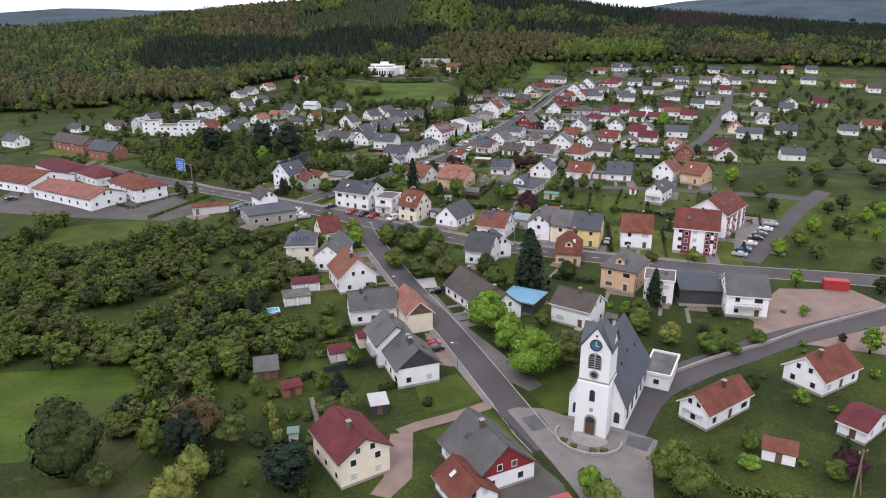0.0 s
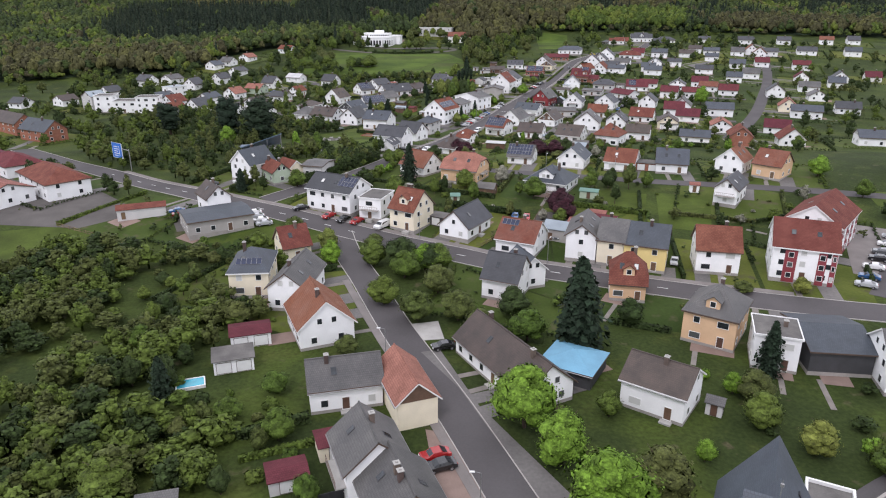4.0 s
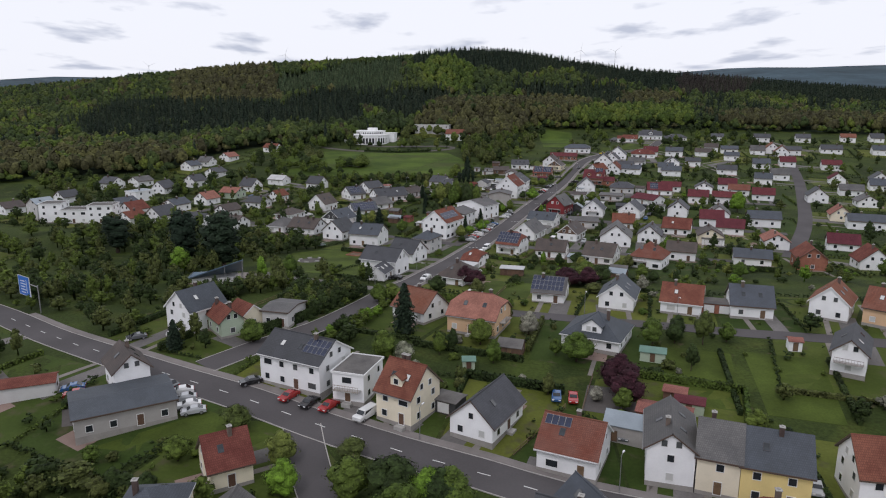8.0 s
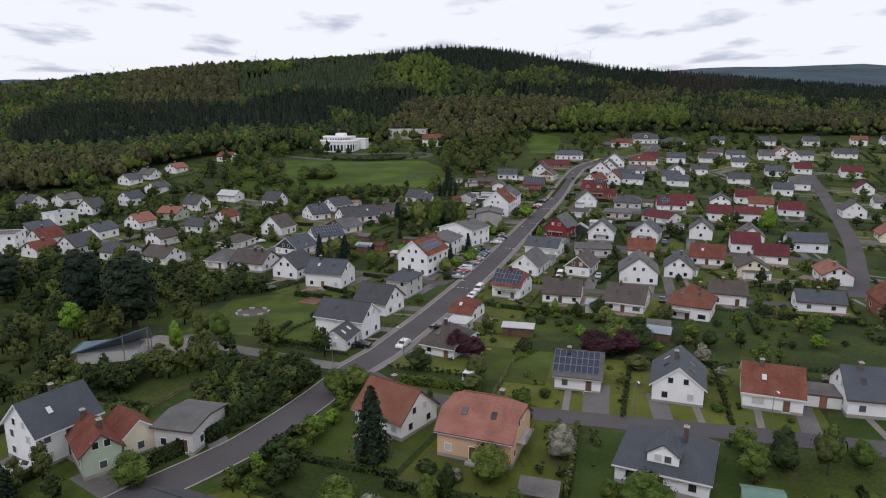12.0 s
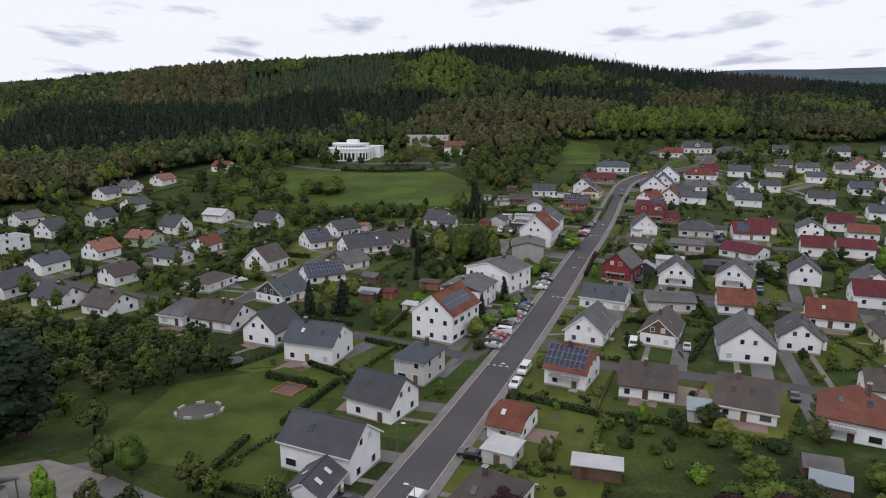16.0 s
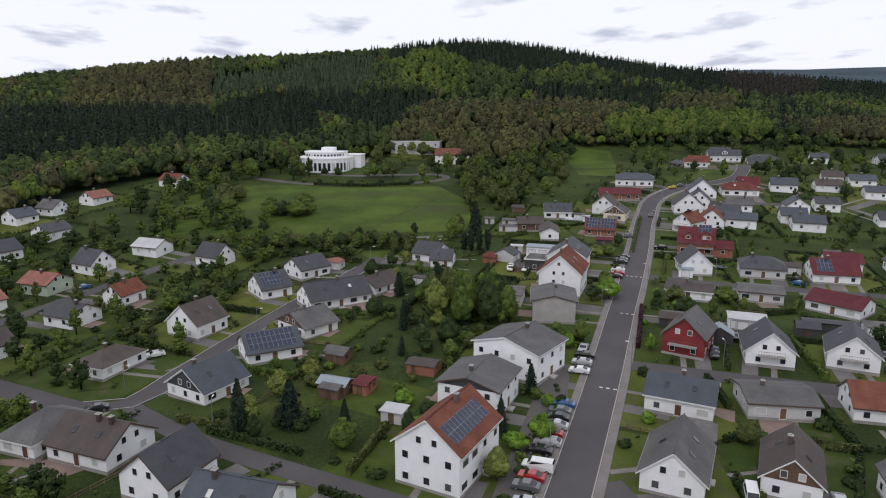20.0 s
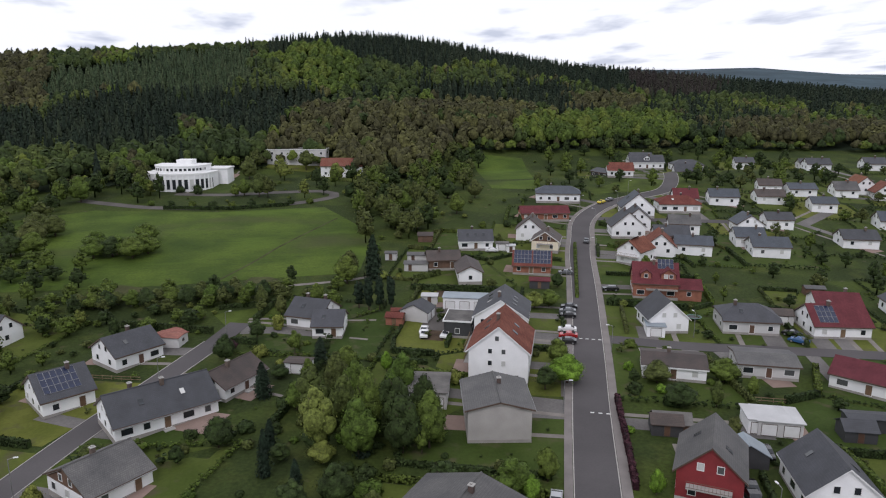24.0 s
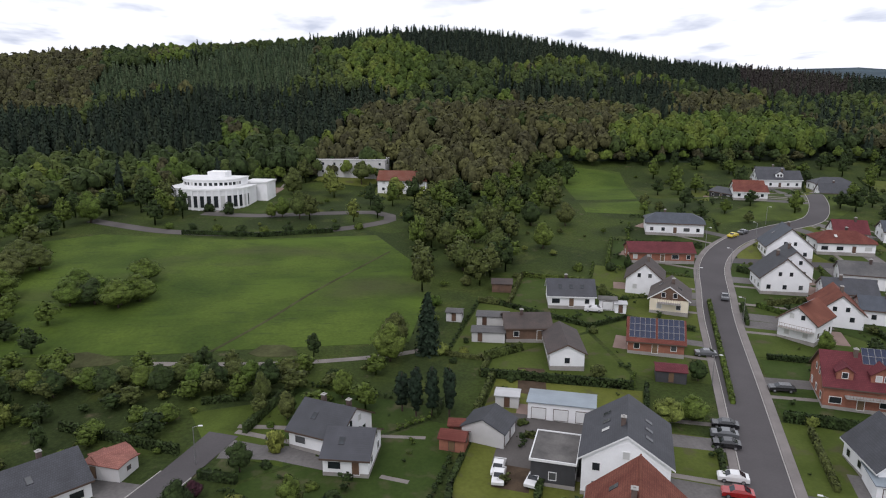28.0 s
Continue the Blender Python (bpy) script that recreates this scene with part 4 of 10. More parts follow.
# ---- trees, hedges, cars ----
def mesh_from_arrays(name, verts, quads, material, mats_idx=None, soft=None):
    """A mesh from arrays. soft: a shading normal for every vertex, so that foliage takes the light as a mass."""
    me = bpy.data.meshes.new(name)
    nv, nf = len(verts), len(quads)
    k = quads.shape[1]
    me.vertices.add(nv)
    me.vertices.foreach_set("co", np.ascontiguousarray(verts, dtype=np.float32).ravel())
    me.loops.add(nf * k)
    me.loops.foreach_set("vertex_index", np.ascontiguousarray(quads, dtype=np.int32).ravel())
    me.polygons.add(nf)
    me.polygons.foreach_set("loop_start", np.arange(0, nf * k, k, dtype=np.int32))
    for m in material if isinstance(material, list) else [material]:
        me.materials.append(m)
    if mats_idx is not None:
        me.polygons.foreach_set("material_index", np.asarray(mats_idx, dtype=np.int32))
    me.update(calc_edges=True)
    if soft is not None:
        me.polygons.foreach_set("use_smooth", np.ones(nf, dtype=bool))
        me.normals_split_custom_set_from_vertices(soft.tolist())
    return me


def facing(v, sn):
    """Turns each quad so that its front looks along its soft normal."""
    fn = np.cross(v[:, 2] - v[:, 0], v[:, 3] - v[:, 1])
    back = (fn * sn).sum(1) < 0
    v[back] = v[back][:, ::-1]
    return v


def ball_quads(k=2):
    """A ball of quads: a cube's faces cut k by k and blown up."""
    vs, qs = [], []
    for ax in range(3):
        for sg in (-1, 1):
            o = len(vs)
            for i in range(k + 1):
                for j in range(k + 1):
                    p = [0.0, 0.0, 0.0]
                    p[ax], p[(ax + 1) % 3], p[(ax + 2) % 3] = sg, 2 * i / k - 1, 2 * j / k - 1
                    vs.append(Vector(p).normalized())
            for i in range(k):
                for j in range(k):
                    q = [o + i * (k + 1) + j, o + (i + 1) * (k + 1) + j, o + (i + 1) * (k + 1) + j + 1, o + i * (k + 1) + j + 1]
                    qs.append(q if sg > 0 else q[::-1])
    return np.array([tuple(v) for v in vs]), np.array(qs)


BALL_V, BALL_Q = ball_quads(2)
BOX_V, BOX_Q = ball_quads(1)


def leaves(rng, centres, normals, size, droop=0.0):
    """A bent leaf clump (one quad) at each centre, facing about along its normal."""
    n = len(centres)
    nrm = normals + rng.normal(0, 0.30, (n, 3))
    nrm /= np.linalg.norm(nrm, axis=1, keepdims=True)
    a = np.cross(nrm, rng.normal(0, 1, (n, 3)))
    a /= np.linalg.norm(a, axis=1, keepdims=True)
    b = np.cross(nrm, a)
    s = size * rng.uniform(0.6, 1.35, (n, 1))
    bend = nrm * s * -0.3
    v = np.stack([centres - a * s, centres - b * s * 0.75 + bend, centres + a * s, centres + b * s * 0.75 + bend], 1)
    fn = np.cross(v[:, 2] - v[:, 0], v[:, 3] - v[:, 1])
    flip = (fn * normals).sum(1) < 0
    v[flip] = v[flip][:, ::-1]
    return v.reshape(-1, 3), np.arange(4 * n).reshape(-1, 4)


def crown_arrays(seed, h0, h1, r, n, size, lobes=14, shape="round"):
    """Leaf clumps of a crown between heights h0 and h1: lobes round an uneven axis, their shells set with clumps. Gives corners, quads and soft normals."""
    rng = np.random.default_rng(seed)
    H = h1 - h0
    cs, rs = [], []
    for i in range(lobes):
        t = (i + 0.5) / lobes
        prof = math.sin(math.pi * min(1, 0.22 + 0.74 * t)) if shape == "round" else 0.75 + 0.3 * math.sin(math.pi * t)
        ang = i * 2.4 + rng.uniform(-0.5, 0.5)
        rad = r * prof * rng.uniform(0.2, 0.62)
        cs.append((math.cos(ang) * rad, math.sin(ang) * rad, h0 + H * (0.14 + 0.70 * t)))
        rs.append(max(0.28 * r, r * prof * rng.uniform(0.42, 0.62)))
    cs, rs = np.array(cs), np.array(rs)
    ball_v, ball_q = (BALL_V, BALL_Q) if n > 260 else (BOX_V, BOX_Q)
    w = rs ** 2 / (rs ** 2).sum()
    pick = rng.choice(lobes, n, p=w)
    d = rng.normal(0, 1, (n, 3))
    d /= np.linalg.norm(d, axis=1, keepdims=True)
    d[:, 2] = np.where(d[:, 2] < -0.45, -d[:, 2], d[:, 2])
    rad = rs[pick] * rng.uniform(0.72, 1.22, n)
    squash = np.array([1, 1, 0.85])
    c = cs[pick] + d * rad[:, None] * squash
    inside = ((((c[:, None] - cs[None]) / squash) ** 2).sum(-1) < (rs[None] * 0.70) ** 2).any(1)
    c, d = c[~inside], d[~inside]
    v, q = leaves(rng, c, d, size)
    mid = np.array([0, 0, h0 + 0.35 * H])
    away = (c - mid) / np.linalg.norm(c - mid, axis=1, keepdims=True)
    sn = d * 0.75 + away * 0.55 + [0, 0, 0.25] + rng.normal(0, 0.22, d.shape)
    sn /= np.linalg.norm(sn, axis=1, keepdims=True)
    v = facing(v.reshape(-1, 4, 3), sn).reshape(-1, 3)
    # the dense inside of each lobe
    V, Q, S, k = [v], [q], [np.repeat(sn, 4, 0)], len(v)
    for cc, rr in zip(cs, rs):
        b = ball_v * rr * rng.uniform(0.74, 0.95, (len(ball_v), 1)) * squash
        V.append(cc + b)
        Q.append(ball_q + k)
        away = cc + b - mid
        nn = ball_v * 0.8 + away / np.linalg.norm(away, axis=1, keepdims=True) * 0.5 + [0, 0, 0.2]
        S.append(nn / np.linalg.norm(nn, axis=1, keepdims=True))
        k += len(b)
    return np.concatenate(V), np.concatenate(Q), np.concatenate(S)


def crown_mesh(seed, h0, h1, r, n, size, material, lobes=14, shape="round"):
    v, q, sn = crown_arrays(seed, h0, h1, r, n, size, lobes, shape)
    return mesh_from_arrays("crown", v, q, material, soft=sn)


def conifer_mesh(seed, H, r, n, material, slim=1.0):
    """A spruce: tiers of drooping boughs on a tapering axis, uneven from side to side, round a dense inside."""
    rng = np.random.default_rng(seed)
    vs, sn = [], []
    bulge = rng.uniform(0.62, 1.15, 12)
    for i in range(n):
        t = (i / n) ** 0.8
        a = i * 2.39996 + rng.uniform(-0.3, 0.3)
        z = 0.4 + (H - 0.8) * t
        prof = (1 - t) ** 0.62 * (0.80 + 0.20 * math.sin(min(1, t * 5) * 1.57))
        R = (r * prof + 0.12) * rng.uniform(0.62, 1.22) * bulge[int((a * 0.95 + t * 7) % 12)]
        u, p = np.array([math.cos(a), math.sin(a), 0]), np.array([-math.sin(a), math.cos(a), 0])
        for k in range(3):
            c = u * R * (0.95 - 0.24 * k) + p * rng.normal(0, 0.2) * R
            c[2] = z - 0.30 * R * (0.95 - 0.3 * k) + rng.uniform(-0.2, 0.2)
            nn = u * 0.85 + np.array([0, 0, 0.55]) + rng.normal(0, 0.28, 3)
            nn /= np.linalg.norm(nn)
            q = np.cross(nn, rng.normal(0, 1, 3))
            q /= np.linalg.norm(q)
            w = rng.uniform(0.28, 0.62)
            e = np.cross(nn, q)
            vs.append([c - q * w, c - e * w * 0.7 - nn * 0.1, c + q * w, c + e * w * 0.7 - nn * 0.1])
            sn.append(nn)
    v, sn = np.array(vs), np.array(sn)
    v = facing(v, sn).reshape(-1, 3)
    sn = np.repeat(sn, 4, 0)
    V, Q, S, k = [v], [np.arange(len(v)).reshape(-1, 4)], [sn], len(v)
    for i in range(9):
        t = i / 9
        R = r * (1 - t) ** 0.62 * 0.58 + 0.1
        b = BALL_V * [R, R, H / 8] * rng.uniform(0.8, 1.05, (len(BALL_V), 1)) + [0, 0, 1.2 + (H - 2.2) * t]
        V.append(b)
        Q.append(BALL_Q + k)
        nn = BALL_V + [0, 0, 0.25]
        S.append(nn / np.linalg.norm(nn, axis=1, keepdims=True))
        k += len(b)
    return mesh_from_arrays("crown", np.concatenate(V), np.concatenate(Q), material, soft=np.concatenate(S))


def trunk_mesh(seed, h, r, reach, limbs=6):
    rng = random.Random(seed)
    g = Geo()
    p = Vector((0, 0, -0.4))
    for i in range(4):
        q = Vector((rng.uniform(-0.15, 0.15) * (i + 1), rng.uniform(-0.15, 0.15) * (i + 1), h * (i + 1) / 4))
        g.tube(p, q, r * (1 - 0.2 * i), r * (0.8 - 0.2 * i), 7)
        p = q
    for i in range(limbs):
        a, z = i * 2.4 + rng.uniform(-0.4, 0.4), h * rng.uniform(0.4, 0.9)
        q = Vector((math.cos(a) * reach * 0.6, math.sin(a) * reach * 0.6, z + reach * rng.uniform(0.4, 0.8)))
        g.tube((0, 0, z), q, r * 0.4, r * 0.1, 5)
    return g.mesh("trunk", BARK, smoothed=True)


KINDS = {
    "round": [("bright", LEAF_BRIGHT), ("mid", LEAF_MID), ("dark", LEAF_DARK), ("olive", LEAF_OLIVE), ("purple", LEAF_PURPLE), ("yellow", LEAF_YELLOW), ("blossom", BLOSSOM), ("copper", LEAF_COPPER)],
}
LEAFMAT = dict(KINDS["round"])
TREEWORD = {"bright": "bright fresh green", "mid": "mid-green", "dark": "dark green", "olive": "olive-brown young-leaved", "purple": "dark purple-leaved", "yellow": "yellow-green", "blossom": "pale blossoming", "copper": "copper-brown young-leaved"}


def tree(x, y, h=9.0, r=3.5, tint="mid", v=None, label="", group="", sparse=False):
    """A broadleaf tree: the mesh of its kind, sized and turned."""
    v = int(abs(x * 3 + y * 7)) % 3 if v is None else v
    n = 1100 if sparse else 2800 if tint == 'bright' else 2300
    crown = cached(("crown", tint, v, sparse), lambda: crown_mesh(11 + v * 5 + (50 if sparse else 0), 0.7 if not sparse else 1.6, 10.0, 3.9, n, 0.19 if sparse else 0.17, LEAFMAT[tint], 13 if sparse else 19))
    trunk = cached(("trunk", v), lambda: trunk_mesh(v, 6.5, 0.24, 3.4, 8))
    root = thing("tree", x, y, (x * 37 + y * 91) % 360, 0, label or f"{TREEWORD[tint]} broadleaf tree with an uneven leafy crown", "tree", group)
    k = pose(0, 0, 0) @ Matrix.Diagonal((r / 3.9, r / 3.9, h / 10.0, 1))
    part("trunk", trunk, root, m=k)
    part("crown", crown, root, m=k)
    return root


def conifer(x, y, h=14.0, r=3.0, label="", column=False):
    v = int(abs(x * 3 + y * 5)) % 2
    if column:
        crown = cached(("column", v), lambda: crown_mesh(70 + v, 0.2, 10.0, 1.9, 1500, 0.19, NEEDLE, 20, "column"))
        k = Matrix.Diagonal((r / 1.9, r / 1.9, h / 10.0, 1))
    else:
        crown = cached(("spruce", v), lambda: conifer_mesh(30 + v, 14.0, 3.2, 620, NEEDLE))
        k = Matrix.Diagonal((r / 3.2, r / 3.2, h / 14.0, 1))
    root = thing("conifer", x, y, (x * 37 + y * 91) % 360, 0, label or ("dark evergreen tree with a dense oval crown" if column else "tall dark green spruce tree"), "conifer")
    part("trunk", cached("ctrunk", lambda: Geo().tube((0, 0, -0.4), (0, 0, 9), 0.25, 0.05, 7).mesh("trunk", BARK)), root, m=k)
    part("crown", crown, root, m=k)
    return root


def bush(x, y, r=1.5, h=1.8, tint="mid", label=""):
    v = int(abs(x * 5 + y * 3)) % 3
    me = cached(("bush", tint, v), lambda: crown_mesh(90 + v, -0.1, 2.0, 1.5, 330, 0.2, LEAFMAT[tint] if tint != "needle" else NEEDLE, 7, "column"))
    ob = new("bush", me)
    ob.matrix_basis = pose(x, y, ground(x, y) - 0.05, 0, 0, (x * 57 + y * 31) % 360) @ Matrix.Diagonal((r / 1.5, r / 1.5, h / 2.0, 1))
    return tagged(ob, label or f"{TREEWORD.get(tint, 'dark evergreen')} bushy garden shrub with dense leaves", "bush")


def hedge(pts, h=1.2, w=0.9, tint="dark", label=""):
    """A clipped hedge along a line: leaf clumps on its sides and top, round a dense core."""
    rng = np.random.default_rng(int(abs(pts[0][0] * 10 + pts[0][1])))
    V, Q, S, k = [], [], [], 0
    for (x0, y0), (x1, y1) in zip(pts, pts[1:]):
        L = math.hypot(x1 - x0, y1 - y0)
        n = int(L * (h * 2 + w) * 11)
        t, u = rng.random(n), rng.random(n)
        side = u * (2 * h + w)
        off = np.where(side < h, -w / 2, np.where(side < h + w, side - h - w / 2, w / 2)) * rng.uniform(0.8, 1.15, n)
        zz = np.where(side < h, side, np.where(side < h + w, h, 2 * h + w - side)) + rng.normal(0, 0.05, n)
        ux, uy = (x1 - x0) / L, (y1 - y0) / L
        cx, cy = x0 + t * (x1 - x0) + off * -uy, y0 + t * (y1 - y0) + off * ux
        gz0, gz1 = ground(x0, y0), ground(x1, y1)
        c = np.stack([cx, cy, gz0 + (gz1 - gz0) * t + zz], 1)
        nn = np.stack([np.where(side < h, uy, np.where(side < h + w, 0, -uy)), np.where(side < h, -ux, np.where(side < h + w, 0, ux)), np.where((side >= h) & (side < h + w), 1.0, 0.1)], 1)
        v, q = leaves(rng, c, nn, 0.24)
        S.append(np.repeat(nn + [0, 0, 0.35] + rng.normal(0, 0.2, nn.shape), 4, 0))
        V.append(v)
        Q.append(q + k)
        k += len(v)
        core = []
        for e, (px, py, gz) in enumerate(((x0, y0, gz0), (x1, y1, gz1))):
            for o, z in ((-0.42 * w, -0.2), (0.42 * w, -0.2), (0.42 * w, h * 0.93), (-0.42 * w, h * 0.93)):
                core.append((px - uy * o, py + ux * o, gz + z))
        V.append(np.array(core))
        S.append(np.array(core) - np.mean(core, 0) + [0, 0, 0.3])
        Q.append(np.array([(0, 1, 5, 4), (1, 2, 6, 5), (2, 3, 7, 6), (3, 0, 4, 7), (0, 3, 2, 1), (4, 5, 6, 7)]) + k)
        k += 8
    S = np.concatenate(S)
    me = mesh_from_arrays("hedge", np.concatenate(V), np.concatenate(Q), LEAFMAT[tint], soft=S / np.linalg.norm(S, axis=1, keepdims=True))
    return tagged(new("hedge", me), label or f"clipped {TREEWORD[tint]} garden hedge", "hedge")


def fence(pts, h=1.1, material=None, label="", gap=2.2, boards=False):
    """Posts and rails, or boards, along a line."""
    root = thing("fence", pts[0][0], pts[0][1], 0, 0, label or "low timber garden fence", "fence")
    ox, oy, oz = pts[0][0], pts[0][1], ground(*pts[0])
    m = material or TIMBER
    post = cached(("post", m.name, h), lambda: Geo().box(-0.05, -0.05, -0.4, 0.05, 0.05, h).mesh("post", m))
    for (x0, y0), (x1, y1) in zip(pts, pts[1:]):
        L = math.hypot(x1 - x0, y1 - y0)
        n = max(1, round(L / gap))
        for i in range(n):
            a, b = i / n, (i + 1) / n
            p = (x0 + (x1 - x0) * a, y0 + (y1 - y0) * a)
            q = (x0 + (x1 - x0) * b, y0 + (y1 - y0) * b)
            part("post", post, root, m=pose(p[0] - ox, p[1] - oy, ground(*p) - oz))
            g = Geo()
            za, zb = ground(*p) - oz, ground(*q) - oz
            for lo, hi in (((0.05, h - 0.05),) if boards else ((0.25, 0.37), (h - 0.2, h - 0.08))):
                d = Vector((q[0] - p[0], q[1] - p[1])).normalized()
                nx_, ny_ = -d.y * 0.03, d.x * 0.03
                A = [(p[0] - ox + s * nx_, p[1] - oy + s * ny_, za + zz) for s, zz in ((-1, lo), (1, lo), (1, hi), (-1, hi))]
                B = [(q[0] - ox + s * nx_, q[1] - oy + s * ny_, zb + zz) for s, zz in ((-1, lo), (1, lo), (1, hi), (-1, hi))]
                g.solid(A + B, [(3, 2, 1, 0), (4, 5, 6, 7), (0, 1, 5, 4), (1, 2, 6, 5), (2, 3, 7, 6), (3, 0, 4, 7)])
            part("rail" if not boards else "panel", g.mesh("rail", m), root)
    return root


def car_meshes(kind):
    def make():
        L, W, H = {"car": (4.3, 1.78, 1.46), "van": (5.1, 1.95, 1.95), "estate": (4.6, 1.8, 1.5), "lorry": (6.0, 2.1, 2.5)}[kind]
        prof = {"car": [(-2.15, .35), (-2.15, .75), (-1.95, .92), (-1.1, .98), (-.45, 1.42), (.75, 1.46), (1.65, 1.05), (2.1, .95), (2.15, .4)],
                "estate": [(-2.3, .35), (-2.3, .75), (-2.1, .92), (-1.2, 1.0), (-.5, 1.44), (1.5, 1.46), (2.1, 1.0), (2.3, .9), (2.3, .4)],
                "van": [(-2.55, .4), (-2.55, .95), (-2.3, 1.1), (-1.7, 1.2), (-1.1, 1.85), (2.3, 1.92), (2.5, 1.7), (2.55, 1.0), (2.55, .4)],
                "lorry": [(-3.0, .45), (-3.0, 1.3), (-2.8, 2.1), (-1.6, 2.3), (-1.5, 2.3), (-1.4, 2.5), (3.0, 2.5), (3.0, 1.0), (3.0, .5)]}[kind]
        g = Geo()
        n = len(prof)
        ring = []
        for s, inset in ((-1, 0.0), (1, 0.0)):
            ring.append([(x, s * (W / 2 - (0.16 if z > 1.15 else 0.0)), z) for x, z in prof])
        vs = ring[0] + ring[1]
        fs = [tuple(range(n)), tuple(range(2 * n - 1, n - 1, -1))] + [(i, n + i, n + (i + 1) % n, (i + 1) % n) for i in range(n)]
        g.solid(vs, fs)
        body = g.mesh("body", list(CARS.values()))
        beltz, topz = (1.0, 1.38) if kind in ("car", "estate") else (1.25, 1.75)
        x0, x1 = {"car": (-.75, 1.25), "estate": (-.8, 1.75), "van": (-1.3, 2.1), "lorry": (-2.7, -1.7)}[kind]
        gl = []
        for s in (-1, 1):
            yy, yt = s * (W / 2 - 0.06), s * (W / 2 - 0.15)
            q = [(x0, yy, beltz), (x1 + 0.2, yy, beltz), (x1 - 0.2, yt, topz), (x0 + 0.45, yt, topz)]
            gl.append(("side_window", Geo().poly(q if s < 0 else q[::-1]).mesh("side_window", CAR_GLASS)))
        for i, j in (((3, 4), (5, 6)) if kind != "lorry" else ((1, 2),)):
            (ax, az), (bx, bz) = prof[i], prof[j]
            k = -.02 if i in (1, 3) else .02
            gl.append(("windscreen" if i in (1, 3) else "rear_window", Geo().poly([(ax * .97 + bx * .03 + k, -W / 2 + .2, az + .06), (ax * .97 + bx * .03 + k, W / 2 - .2, az + .06), (bx + k * 1.5, W / 2 - .22, bz - .04 + .02), (bx + k * 1.5, -W / 2 + .22, bz - .04 + .02)]).mesh("windscreen", CAR_GLASS)))
        g = Geo()
        nn = 14
        rings = ((0.33, -0.11), (0.33, 0.11))
        for y_ in (-0.11, 0.11):
            for rr in (0.33, 0.21):
                g.v += [(rr * math.cos(2 * math.pi * k / nn), y_, rr * math.sin(2 * math.pi * k / nn)) for k in range(nn)]
        for k in range(nn):
            j = (k + 1) % nn
            g.f += [(k, j, nn + j, nn + k), (2 * nn + j, 2 * nn + k, 3 * nn + k, 3 * nn + j), (k, 2 * nn + k, 2 * nn + j, j)]
            g.m += [0, 0, 0]
        g.f += [tuple(range(nn, 2 * nn)), tuple(range(4 * nn - 1, 3 * nn - 1, -1))]
        g.m += [1, 1]
        wh = g.mesh("wheel", [TYRE, RIM])
        hl = Geo().box(-0.06, -0.2, -0.08, 0.05, 0.2, 0.08)
        return L, W, prof, body, gl, wh, hl.mesh("headlight", LAMP_W), hl.mesh("tail_light", LAMP_R)
    return cached(("car", kind), make)


CARWORD = {"car": "hatchback", "estate": "estate car", "van": "panel van", "lorry": "light lorry"}


def car(x, y, rot, colour="silver", kind="car", label="", group=""):
    """A parked vehicle; its nose points along local -x."""
    L, W, prof, body, gl, wh, hl, tl = car_meshes(kind)
    root = thing("car" if kind != "lorry" else "truck", x, y, rot, 0.06, label or f"parked {colour} {CARWORD[kind]} with dark windows", "car", group)
    bm = cached(("body", kind, colour), lambda: (lambda c: (c.materials.clear(), c.materials.append(CARS[colour]), c)[2])(body.copy()))
    part("body", bm, root)
    for gname, gmesh in gl:
        part(gname, gmesh, root)
    for sx in (-L * 0.3, L * 0.3):
        for sy in (-1, 1):
            part("wheel", wh, root, m=pose(sx, sy * (W / 2 - 0.1), 0.33))
    for sy in (-1, 1) if y < 240 else ():
        part("headlight", hl, root, m=pose(-L / 2, sy * (W / 2 - 0.3), 0.68))
        part("tail_light", tl, root, m=pose(L / 2, sy * (W / 2 - 0.3), 0.8))
    return root


# ---- woods ----
LOBE_Q = np.array([q for q in BALL_Q if BALL_V[q][:, 2].mean() > -0.4])


